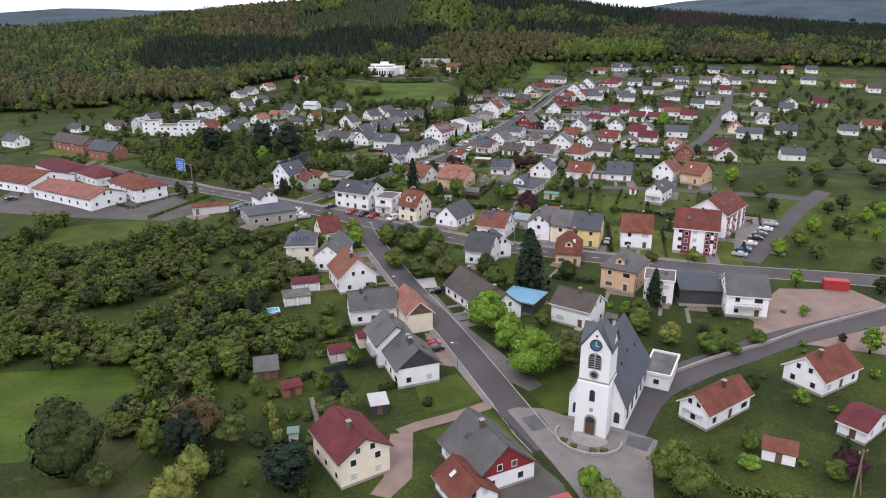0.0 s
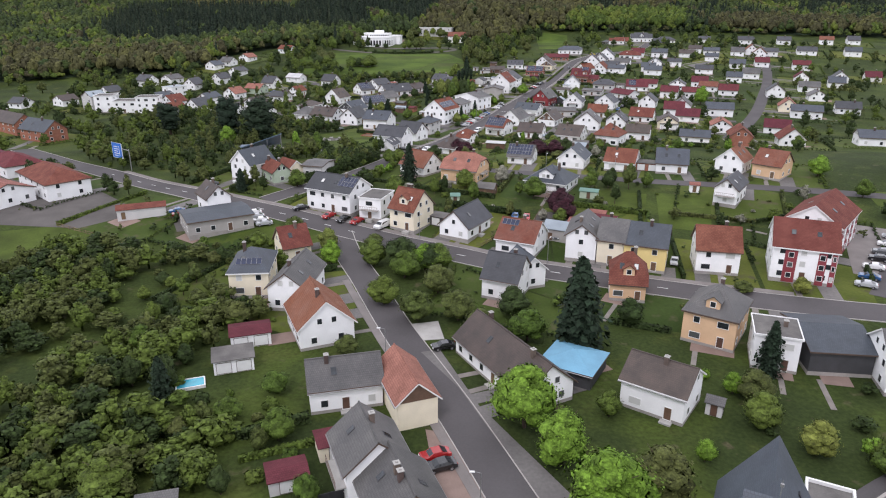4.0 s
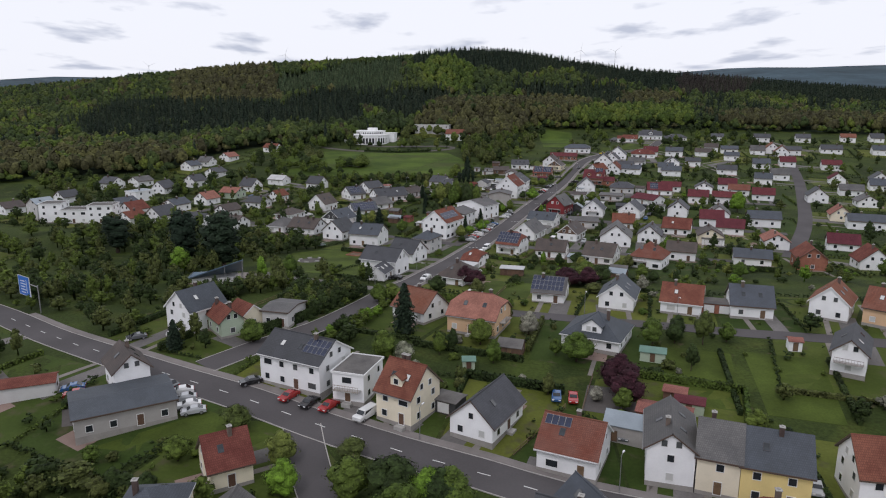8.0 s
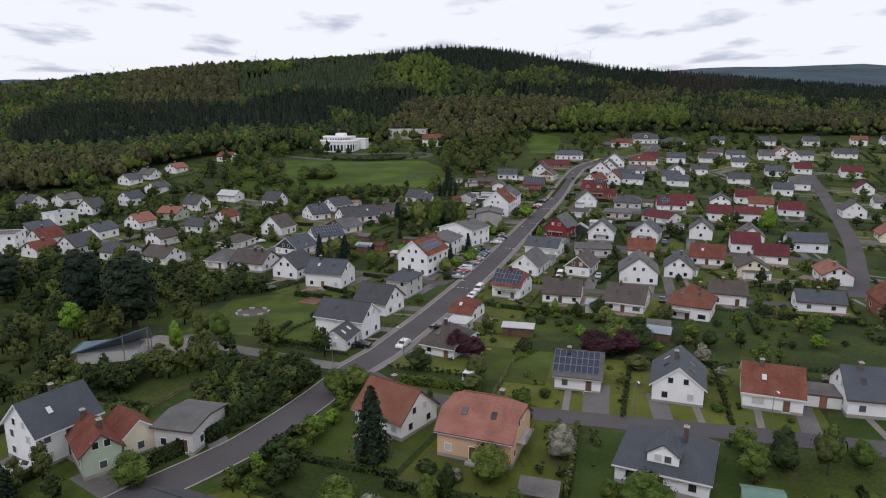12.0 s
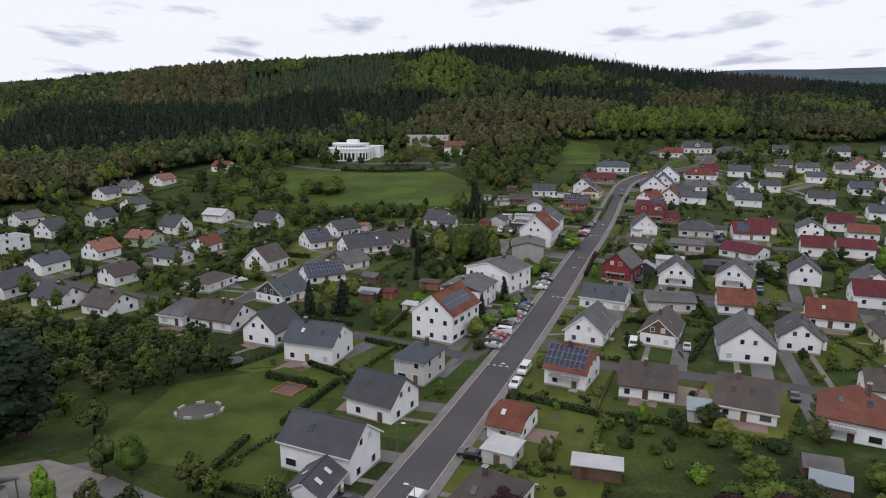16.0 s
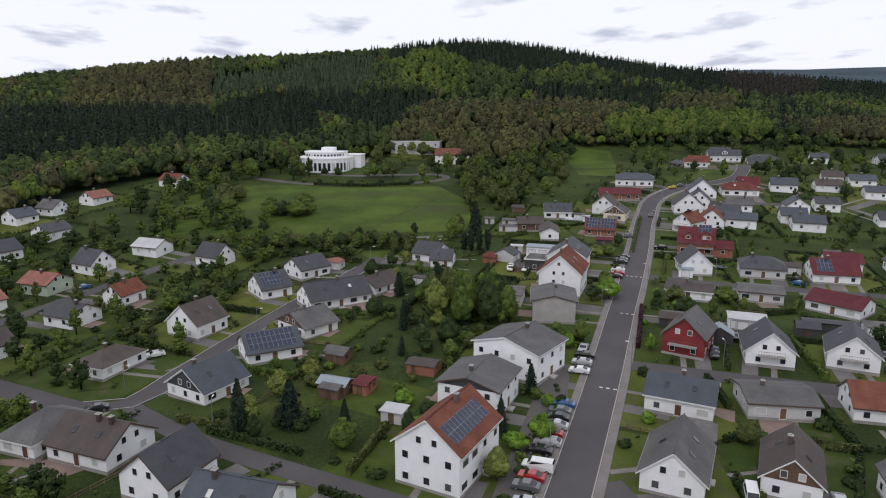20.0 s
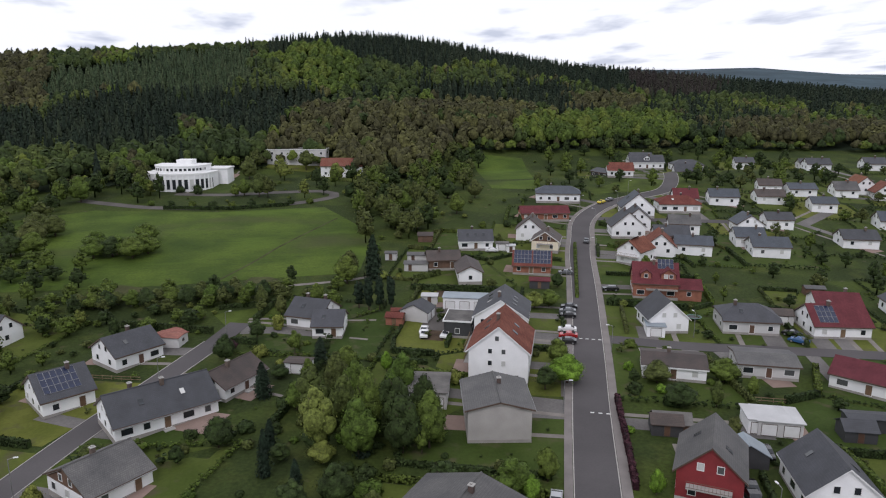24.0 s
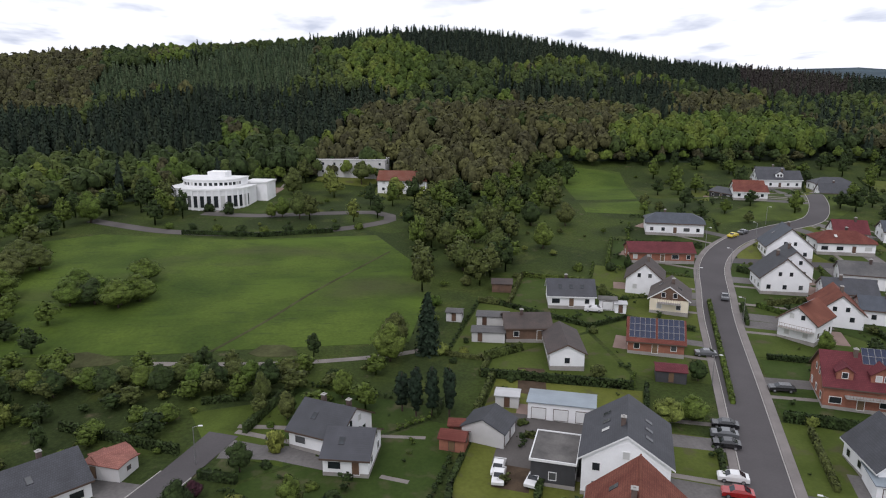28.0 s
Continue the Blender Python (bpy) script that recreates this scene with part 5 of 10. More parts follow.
def wood(name, spots, kind, material, label, seed=3):
    """Far woods as one mesh: every tree a crown of rounded lobes set with clumps (broadleaf) or a tapering one set with boughs (conifer). spots: rows of x, y, height, radius."""
    rng = np.random.default_rng(seed)
    spots = np.asarray(spots, float)
    protos, pnorm = [], []
    for p in range(8):
        V, N = [], []
        if kind == "conifer":
            n = 18
            t = (np.arange(n) + 0.5) / n
            R = (1 - t) ** 0.8 * rng.uniform(.75, 1.25, n) + .05
            a = np.arange(n) * 2.39996
            c = np.stack([np.cos(a) * R, np.sin(a) * R, 0.06 + .93 * t], 1)
            nrm = np.stack([np.cos(a), np.sin(a), np.full(n, .7)], 1)
            zt = np.clip((BALL_V[:, 2] + 1) / 2, 0, 1)
            rad = (1 - zt) ** 0.8 * 0.85 + 0.02
            flat = BALL_V[:, :2] / np.maximum(np.linalg.norm(BALL_V[:, :2], axis=1, keepdims=True), 1e-3) * np.minimum(1, 3 * (1 - np.abs(BALL_V[:, 2:3])) + .02)
            core = np.concatenate([flat * rad[:, None], (zt * 0.99)[:, None]], 1)
            V.append(core[BALL_Q])
            N.append((BALL_V * [1, 1, .3] + [0, 0, .45])[BALL_Q])
            size, zs = rng.uniform(.22, .40, (n, 1)), np.array([1, 1, .16])
        else:
            n = 12
            d = rng.normal(0, 1, (n, 3))
            d[:, 2] = np.abs(d[:, 2]) - 0.2
            d /= np.linalg.norm(d, axis=1, keepdims=True)
            c = d * rng.uniform(.80, 1.05, (n, 1)) * [1, 1, .40] + [0, 0, .58]
            nrm = d + [0, 0, .4]
            size, zs = rng.uniform(.16, .30, (n, 1)), np.array([1, 1, .40])
            for k in range(6):
                a = k * 1.256 + rng.uniform(-.4, .4)
                o = rng.uniform(.40, .62) if k < 5 else 0.1
                lc = np.array([math.cos(a) * o, math.sin(a) * o, rng.uniform(.44, .66) if k < 5 else .74])
                lr = rng.uniform(.36, .56) * np.array([1, 1, .46])
                V.append((lc + BALL_V * rng.uniform(.84, 1.14, (len(BALL_V), 1)) * lr)[LOBE_Q])
                N.append((BALL_V + (lc - [0, 0, .5]) * [.5, .5, .9] + [0, 0, .25])[LOBE_Q])
        nrm = nrm / np.linalg.norm(nrm, axis=1, keepdims=True)
        aa = np.cross(nrm, rng.normal(0, 1, (n, 3)))
        aa /= np.linalg.norm(aa, axis=1, keepdims=True)
        bb = np.cross(nrm, aa)
        v = np.stack([c - aa * size * zs, c - bb * size * .8 * zs, c + aa * size * zs, c + bb * size * .8 * zs], 1)
        nn = nrm + [0, 0, .3] + rng.normal(0, .15, (n, 3))
        V.append(facing(v, nn))
        N.append(np.repeat(nn[:, None], 4, 1))
        protos.append(np.concatenate(V))
        nn = np.concatenate(N)
        pnorm.append(nn / np.linalg.norm(nn, axis=-1, keepdims=True))
    P, PN = np.array(protos), np.array(pnorm)
    N = len(spots)
    which = rng.integers(0, 8, N)
    ang = rng.uniform(0, 6.283, N)
    v = P[which].copy()
    c, s = np.cos(ang)[:, None, None], np.sin(ang)[:, None, None]
    X, Y = v[..., 0] * c - v[..., 1] * s, v[..., 0] * s + v[..., 1] * c
    gz = np.array([ground(a, b) for a, b in spots[:, :2]])
    out = np.stack([X * spots[:, 3, None, None] + spots[:, 0, None, None], Y * spots[:, 3, None, None] + spots[:, 1, None, None],
                    v[..., 2] * spots[:, 2, None, None] + gz[:, None, None] - 0.3], -1).reshape(-1, 3)
    nv = PN[which]
    nx_, ny_ = nv[..., 0] * c - nv[..., 1] * s, nv[..., 0] * s + nv[..., 1] * c
    soft = np.stack([nx_, ny_, nv[..., 2]], -1).reshape(-1, 3)
    me = mesh_from_arrays(name, out, np.arange(len(out)).reshape(-1, 4), material, soft=soft)
    me.attributes.new("tree_hue", "FLOAT", "POINT").data.foreach_set("value", np.repeat(rng.random(N), len(out) // N).astype(np.float32))
    return tagged(new(name, me), label, "forest", kind="stuff")


def grove(name, items, tint, label, leaf_size=0.5, n=360, lobes=8, low=1.2):
    """Uncounted trees and shrubs as one mesh of kind stuff. items: rows of x, y, height, radius."""
    protos = [crown_arrays(200 + k, low, 10.0, 3.9, n, leaf_size, lobes) for k in range(4)]
    V, Q, S, k0 = [], [], [], 0
    for i, (x, y, h, r) in enumerate(items):
        v, q, sn = protos[i % 4]
        a = (x * 3.7 + y * 1.3) % 6.283
        c, s = math.cos(a), math.sin(a)
        R = np.array([[c, s, 0], [-s, c, 0], [0, 0, 1]])
        V.append((v @ R) * [r / 3.9, r / 3.9, h / 10.0] + [x, y, ground(x, y)])
        S.append(sn @ R)
        Q.append(q + k0)
        k0 += len(v)
        w = 0.06 * r
        st = np.array([(x + dx * w * f, y + dy * w * f, ground(x, y) + z) for f, z in ((1, -0.3), (0.5, h * 0.5)) for dx, dy in ((-1, -1), (1, -1), (1, 1), (-1, 1))])
        V.append(st)
        S.append(st - [x, y, ground(x, y) + h * .2])
        Q.append(np.array([(0, 1, 5, 4), (1, 2, 6, 5), (2, 3, 7, 6), (3, 0, 4, 7)]) + k0)
        k0 += 8
    S = np.concatenate(S)
    me = mesh_from_arrays(name, np.concatenate(V), np.concatenate(Q), LEAFMAT[tint], soft=S / np.linalg.norm(S, axis=1, keepdims=True))
    return tagged(new(name, me), label, "trees", kind="stuff")

# ---- roads ----
MAIN = [(-52.5, 216), (-43.2, 226.5), (-33, 237), (-24, 252.8), (-18.2, 268), (-13.0, 278), (-7.0, 294.5), (4, 324.5), (18.4, 361), (32, 395.6), (44.3, 428.2), (55.2, 456), (70.2, 495.5), (81.5, 527), (88.5, 544), (96.5, 563), (106, 577), (118, 588), (135, 596.5), (151.5, 604), (165, 622), (176, 645)]
LOW = [(17.5, 70), (15.4, 74.5), (12.5, 83.1), (7.1, 98.7), (-0.8, 120.4), (-10.3, 144.0), (-19.4, 168.4), (-25.0, 182), (-28.5, 194)]
CROSS = [(-170, 298), (-135, 266), (-111, 248.0), (-86, 229.6), (-62, 214.4), (-41.5, 203.6), (-26, 194.6), (-12, 187.2), (1.2, 181), (13.2, 174.8), (31, 168.2), (47.2, 162.6), (69.3, 154.6), (99.2, 145.4), (170, 126)]
RIGHT1 = [(-16, 266), (-11.8, 259.6), (-3.4, 252.8), (6, 248.6), (16, 245.4), (30.8, 241.4), (47, 237.4), (65, 231.4), (80, 227), (130, 210)]
strip("road_main", MAIN, 6.4, ASPHALT, 0.10, "grey asphalt village street climbing to the wood", "road")
strip("road_low", LOW, 6.2, ASPHALT, 0.095, "grey asphalt street below the church", "road")
strip("road_through", CROSS, 7.6, ASPHALT, 0.085, "wide asphalt through road", "road")
strip("road_crest", RIGHT1, 4.8, ASPHALT, 0.075, "narrow asphalt residential road", "road")
strip("road_church", [(24, 64), (30, 72), (35, 80.5), (41, 89.0), (52.7, 97.5), (65.4, 104.5), (81.0, 112.7), (130, 131)], 7.4, ASPHALT, 0.08, "asphalt road curving past the church", "road")
strip("road_west", [(-20, 269.5), (-27, 272.6), (-34, 277), (-46.3, 284), (-55, 290)], 4.2, PAVING_GREY, 0.07, "pale paved lane to a car park", "road")
strip("road_side_a", [(21, 354), (24.5, 343), (31.1, 337.0), (45.7, 331.8), (63.5, 325.6), (100, 313)], 4.6, ASPHALT, 0.07, "asphalt side street", "road")
strip("road_side_b", [(34, 397.5), (41, 394.8), (53.3, 390.5), (71.2, 384.6), (87, 380.0), (140, 362)], 5.0, ASPHALT, 0.07, "asphalt side street", "road")
strip("road_side_c", [(58, 463), (64, 460.8), (78.7, 454.3), (101, 447.2), (121, 440.6), (170, 424)], 4.8, ASPHALT, 0.07, "asphalt side street", "road")
strip("road_side_d", [(100, 569), (112, 566), (135, 560), (175, 550)], 4.4, ASPHALT, 0.07, "asphalt side street", "road")
strip("road_estate", [(-130, 413), (-87.1, 392.0), (-72, 384.6), (-63.5, 386.5), (-58.5, 400), (-51.4, 419.3), (-44.0, 437.3), (-37.1, 451.4), (-30.6, 464.5), (-25.2, 475.6), (-20.8, 486.3)], 5.4, ASPHALT, 0.08, "asphalt road through a housing estate", "road")
strip("road_estate_low", [(-64, 386), (-56.5, 378.6), (-47.0, 370.2), (-36.9, 364.0), (-26.8, 358.6), (-15.0, 352.2), (4, 342)], 4.2, ASPHALT, 0.07, "asphalt lane linking estate and street", "road")
strip("road_estate_up", [(-135, 405), (-120, 425), (-108, 452), (-97, 477), (-85.9, 495.2)], 4.8, ASPHALT, 0.08, "asphalt road on the estate's upper side", "road")
strip("road_far", [(120, 320), (155, 377), (185, 436), (216, 501), (240, 560), (259, 607)], 6.0, ASPHALT, 0.07, "straight asphalt road climbing through the far estate", "road")
strip("road_clinic", [(-95, 622), (-82.8, 615.3), (-64.6, 607), (-37.1, 603.1), (-10.4, 607.5), (6.5, 618.0), (2, 628), (-18, 628), (-40, 626), (-60, 630)], 4.5, ASPHALT_OLD, 0.07, "drive and car park before the white clinic", "road")
strip("footpath_meadow", [(-41, 514.0), (-17.3, 511.7), (6.0, 513.9), (14, 517)], 1.6, GRAVEL, 0.05, "pale gravel footpath across the meadow", "path")
strip("road_east", [(88.0, 156.4), (101.9, 174.1), (118.1, 194.1), (141.0, 218.9)], 5.6, ASPHALT, 0.07, "asphalt street beside the apartment block", "road")

# ---- paved areas, lawns and fields ----
patch("pavement_church_square", [(11.6, 81.6), (13.6, 82.6), (18.4, 82.2), (22.5, 79.5), (31.6, 75.4), (36.8, 72), (33.6, 64), (31.8, 57), (38, 55), (38, 46), (22, 46), (20.4, 58), (17.6, 65.8)], PAVING, 0.12, "pale paved square before the church", "square")
SLATE_PAVE = mat("dark_sett_paving", (0.10, 0.10, 0.108), 0.85, 0.15, 0.4, 5.0, obj=False)
patch("pavement_slate_strip", [(13.8, 78.8), (17.4, 80.3), (18.7, 76.1), (15.6, 74.8)], SLATE_PAVE, 0.14, "dark paved strip across the square", "pavement")
patch("pavement_slate_strip_east", [(32.2, 73.6), (36.2, 72.3), (34.0, 68.8), (30.8, 70.7)], SLATE_PAVE, 0.14, "dark paved strip beside the church", "pavement")
patch("pavement_low_east", [(12.9, 92.3), (16.6, 88.4), (19.4, 90.8), (13.5, 102), (8, 112), (3.6, 120), (-2.6, 137.5), (-6.0, 136.6), (0.6, 125), (5.2, 113), (10.2, 99.7)], PAVING_GREY, 0.115, "broad worn grey verge along the street", "pavement", step=4)
strip("pavement_low_west", [(8.6, 83.6), (3.0, 98), (-5.0, 120), (-14.4, 143.5), (-23.4, 167)], 1.5, PAVING, 0.115, "paved footway with kerb", "pavement")
patch("driveway_red", [(-2.6, 99.5), (4.4, 97.5), (0.4, 112.5), (-4.6, 114.0)], PAVE_RED, 0.075, "reddish paved forecourts with parked cars", "driveway")
strip("path_garden", [(9.0, 84.0), (1.5, 79.6), (-5, 76.5), (-8, 74.4)], 2.6, PAVE_RED, 0.07, "reddish paved garden drive", "driveway")
patch("lawn_house_a", [(-6, 90.6), (2.6, 95.4), (7.4, 85.4), (-3.5, 80.2)], LAWN, 0.05, "mown lawn beside a white house", "lawn")
patch("lawn_house_b", [(-4.2, 74.6), (9.4, 81.2), (15.4, 70.2), (13.5, 63), (1.5, 69.5)], LAWN, 0.05, "mown lawn above a grey house", "lawn")
patch("lawn_church", [(19.5, 80.5), (24.0, 81.0), (33.5, 99), (27, 108), (14, 100), (15, 92)], LAWN, 0.04, "rough lawn beside the church", "lawn")
patch("forecourt_white", [(-8.4, 140.5), (-1.8, 141.5), (-3.0, 148.5), (-9.5, 147.0)], CONCRETE, 0.09, "pale concrete yard beside the street", "yard")
patch("meadow_south_west", [(-120, 60), (-70, 66), (-60, 88), (-66, 99), (-120, 92)], MEADOW, 0.03, "bright green meadow among shrubs", "meadow")
patch("meadow_retail", [(-125, 165), (-92, 172), (-78, 186), (-100, 198), (-130, 190)], LAWN, 0.03, "green meadow below the retail park", "meadow")
patch("car_park_retail", [(-165, 205), (-128, 199), (-96, 196), (-84, 206), (-104, 226), (-130, 242), (-175, 250)], ASPHALT_OLD, 0.05, "grey car park of the retail park", "car park")
patch("verge_workshop", [(-62, 188), (-46, 199), (-33, 191), (-40, 184)], LAWN, 0.04, "mown verge beside the workshop", "lawn")
patch("yard_workshop", [(-76, 206), (-70, 194), (-52, 198), (-49, 205), (-60, 212)], ASPHALT_OLD, 0.05, "asphalt yard with parked cars", "yard")
patch("yard_east", [(70, 112), (96, 103), (112, 124), (106, 136), (88, 138), (78, 128)], PAVE_RED, 0.05, "pinkish gravel yard by the hall", "yard")
patch("car_park_east", [(88, 168), (100, 160), (112, 190), (100, 196)], PAVING, 0.06, "paved car park beside the apartment block", "car park")
patch("field_east", [(108, 176), (150, 165), (165, 205), (118, 218)], LAWN, 0.04, "green sports field", "field")
patch("lawn_crest", [(42, 226), (57, 221), (50, 198), (38, 202)], LAWN, 0.04, "long mown garden lawn", "lawn")
patch("lawn_crest_east", [(60, 222), (74, 217), (66, 193), (54, 197)], LAWN, 0.04, "long mown garden lawn", "lawn")
patch("lawn_midway", [(4, 262), (18, 257), (24, 276), (10, 282)], LAWN, 0.04, "fresh mown lawn between two gardens", "lawn")
patch("playing_field", [(-62, 300), (-34, 290), (-22, 322), (-34, 338), (-58, 330)], LAWN, 0.04, "playing field lawn", "lawn")
patch("lawn_new_house", [(-38, 290), (-28, 287), (-27, 300), (-36, 304)], LAWN, 0.05, "fresh lawn behind a new house", "lawn")
patch("playground_circle", [(-49 + 4.6 * math.cos(i * 0.5236), 316 + 4.0 * math.sin(i * 0.5236)) for i in range(12)], ASPHALT_OLD, 0.06, "round grey playground", "playground")
patch("square_west", [(-74, 286), (-64, 276.6), (-56.8, 276.4), (-53.3, 281), (-54.5, 291.7), (-67, 298.5), (-76, 296)], GRAVEL, 0.05, "sandy square beside the glass-roofed hall", "square")
patch("lawn_estate_a", [(-24, 381), (-10, 373), (-5, 386), (-19, 394)], LAWN, 0.04, "bright mown lawn behind the apartments", "lawn")
patch("lawn_estate_b", [(-24, 356.5), (-10, 349), (-6, 357), (-20, 365)], LAWN, 0.04, "mown lawn beside a lane", "lawn")
patch("parking_street", [(-1.5, 338), (6.5, 346), (20.5, 381), (24.5, 397), (20.8, 398.5), (15, 384), (2.5, 349)], ASPHALT_OLD, 0.085, "parking bays along the street", "parking")
patch("parking_street_upper", [(41.5, 436.0), (44.6, 434.4), (58.5, 470.5), (55, 472)], ASPHALT_OLD, 0.085, "parking bays along the upper street", "parking")
patch("meadow_clinic", [(-110, 520), (-40, 518), (10, 520), (18, 560), (2, 600), (-40, 597), (-85, 605), (-115, 590)], MEADOW, 0.04, "large green meadow below the clinic", "meadow")
patch("lawn_upper_a", [(-12, 497), (-28, 494), (-22, 481), (-10, 476)], LAWN, 0.04, "mown lawn in front of a bungalow", "lawn")
patch("lawn_upper_b", [(18, 452), (30, 447), (27, 437), (15, 441)], LAWN, 0.04, "mown lawn behind a tall house", "lawn")
patch("yard_upper", [(26, 490), (38, 486), (34, 470), (21, 475)], ASPHALT_OLD, 0.06, "asphalt yard before the garages", "yard")
patch("meadow_top", [(112, 606), (160, 604), (205, 640), (150, 632)], LAWN, 0.04, "green field at the head of the street", "field")
patch("clearing", [(78, 625), (100, 618), (112, 690), (84, 700)], MEADOW, 0.03, "grassy clearing rising to the wood", "meadow")
patch("field_mown", [(-61.5, 75.5), (-56.5, 77.4), (-51, 69), (-51.6, 62.5), (-57.3, 66.5)], DIRT, 0.05, "dry yellowish mown patch of grass", "lawn")
patch("field_mown_low", [(-62, 58.6), (-44.4, 62.5), (-41.5, 59.5), (-58.3, 53.5)], DIRT, 0.05, "dry yellowish strip of grass", "lawn")
strip("path_bed", [(-25.7, 86.2), (-24.2, 81.5), (-22.6, 76.5)], 0.9, GRAVEL, 0.06, "pale trodden garden path", "path")
patch("driveway_side", [(-9.6, 74.0), (-5.6, 74.6), (-5.2, 62), (-8.4, 57), (-11.5, 58), (-9.8, 62)], PAVE_RED, 0.068, "reddish paved drive beside a cream house", "driveway")
patch("yard_low_west", [(1.5, 62.5), (14.6, 66.8), (18.5, 60.5), (19.5, 52), (6, 48)], ASPHALT_OLD, 0.06, "dark asphalt yard behind a white house", "yard")
patch("garden_soil_a", [(-24, 77), (-19, 79), (-17, 70), (-23, 68)], SOIL, 0.05, "dug vegetable bed", "vegetable bed")
patch("garden_soil_b", [(22, 476.5), (27, 474), (25, 467), (20, 469)], SOIL, 0.05, "dug vegetable bed", "vegetable bed")
patch("garden_soil_c", [(36, 506), (31, 507), (29, 497), (34, 495)], SOIL, 0.05, "dug vegetable bed", "vegetable bed")
patch("terrace_pink", [(38, 317.5), (46, 315), (48, 324), (42, 327)], PAVE_RED, 0.06, "pinkish paved terrace", "terrace")

strip("path_meadow", [(-31.4, 516.7), (-21.9, 532.9), (-12.4, 551.7), (6.3, 582.6)], 0.8, DIRT, 0.075, "narrow trodden path across the meadow", "path", step=3)
for k, pts in enumerate(([(-13.1, 517.2), (-12.6, 515.0), (-15.5, 514.6), (-17.7, 514.8), (-20.6, 515.1), (-22.7, 516.7), (-21.5, 519.1), (-20.7, 520.5), (-18.9, 520.4), (-16.0, 520.3), (-15.0, 519.6)],
        [(-47.4, 515.9), (-49.0, 514.3), (-53.4, 514.0), (-56.6, 513.4), (-61.9, 513.9), (-63.6, 516.0), (-63.1, 518.2), (-63.6, 519.4), (-59.6, 519.9), (-55.7, 520.3), (-52.4, 518.9)],
        [(-0.8, 504.7), (-1.9, 504.2), (-2.8, 503.7), (-3.9, 503.3), (-5.3, 503.7), (-5.3, 504.6), (-5.7, 505.3), (-5.6, 505.8), (-4.1, 506.3), (-3.0, 506.4), (-1.6, 505.6)])):
    patch(f"bare_soil_{k + 1}", pts, DIRT, 0.048, "worn brownish patch in the meadow", "bare soil")
patch("yard_crest", [(21, 199), (31, 196), (32, 206), (24, 208)], ASPHALT_OLD, 0.05, "grey yard with two parked cars", "yard")


def kerb_line(name, pts, side, w=0.16, h=0.16):
    strip(name, pts, w, KERB, h, "pale stone kerb along the street", "kerb", side=side, step=5)


for nm, line, half in (("kerb_main", MAIN, 3.3), ("kerb_low", LOW, 3.2), ("kerb_through", CROSS, 3.9), ("kerb_estate", [(-72, 384.6), (-63.5, 386.5), (-58.5, 400), (-51.4, 419.3), (-44.0, 437.3), (-37.1, 451.4), (-25.2, 475.6)], 2.8)):
    for sgn, word in ((-1, "west"), (1, "east")):
        kerb_line(f"{nm}_{word}", line, sgn * half)
strip("pavement_main_east", MAIN[4:18], 1.5, PAVING, 0.15, "narrow paved footway along the main street", "pavement", side=4.2)
strip("pavement_main_west", MAIN[4:18], 1.3, PAVING, 0.15, "narrow paved footway along the main street", "pavement", side=-4.1)
strip("pavement_through", CROSS[2:13], 1.6, PAVING, 0.14, "paved footway along the through road", "pavement", side=-4.9)


def dashes(name, pts, n, gap, length=2.2, w=0.14, off=0.0, label="white dashed centre line"):
    """Painted dashes along a road."""
    root = thing(name, pts[0][0], pts[0][1], 0, 0, label, "road marking")
    root["kind"] = "structure"
    P = [Vector(p) for p in pts]
    at, i = 0.0, 0
    for a, b in zip(P, P[1:]):
        L = (b - a).length
        d = (b - a) / L
        while at < L and i < n:
            c = a + d * at + Vector((d.y, -d.x)) * off
            e = c + d * length
            q = Vector((-d.y, d.x)) * w / 2
            g = Geo()
            top = [(p.x, p.y, ground(p.x, p.y) + 0.118) for p in (c - q, e - q, e + q, c + q)]
            g.slab(top, [(0, 1, 2, 3)] if (top[1][0] - top[0][0]) * (top[2][1] - top[1][1]) - (top[1][1] - top[0][1]) * (top[2][0] - top[1][0]) > 0 else [(3, 2, 1, 0)], 0.03)
            ob = part("dash", g.mesh("dash", PAINT_LINE), root)
            ob.matrix_basis = pose(-pts[0][0], -pts[0][1], -ground(*pts[0]))
            at += length + gap
            i += 1
        at -= L
dashes("marking_through", CROSS[2:13], 26, 5.5)
for mx, my in ((8.2, 337.5), (30.5, 385.2), (47, 428), (58.5, 462)):
    dashes("marking_junction", [(mx - 2.6, my + 1.0), (mx + 2.6, my - 1.0)], 4, 0.7, 0.7, 0.35, label="short white give-way dashes across the street")

# ---- houses ----

# by the church and the lower street
house(-15.4, 65.9, 123, 11.0, 8.5, 5.0, pitch=32, wall='cream', roof='wine', chim=1)
house(6.8, 64.9, 117, 12.0, 10.3, 3.2, pitch=40, wall='white', roof='grey', gable='red', chim=1)
house(3.2, 57.2, 117, 8.0, 6.4, 2.7, pitch=36, roof='red', chim=0)
house(-6.9, 95.4, 111, 10.0, 8.6, 4.3, pitch=40, roof='grey', chim=2, gable='dark', attic=0)
house(-11.6, 103.4, 111, 9.0, 8.2, 5.2, pitch=40, roof='grey', chim=1, attic=0, balcony=('+y', -1, 6, 2.8))
house(-7.7, 120.2, 110, 12.0, 6.1, 4.6, pitch=42, wall='cream', roof='pink', gable='brown', chim=0, windows=False, plinth=False)
house(-17.6, 122.6, 14, 11.0, 7.6, 4.2, pitch=38, roof='grey', chim=1)
house(-25.1, 144.2, 113, 12.0, 9.9, 4.2, pitch=42, roof='orange', chim=1, attic=2)
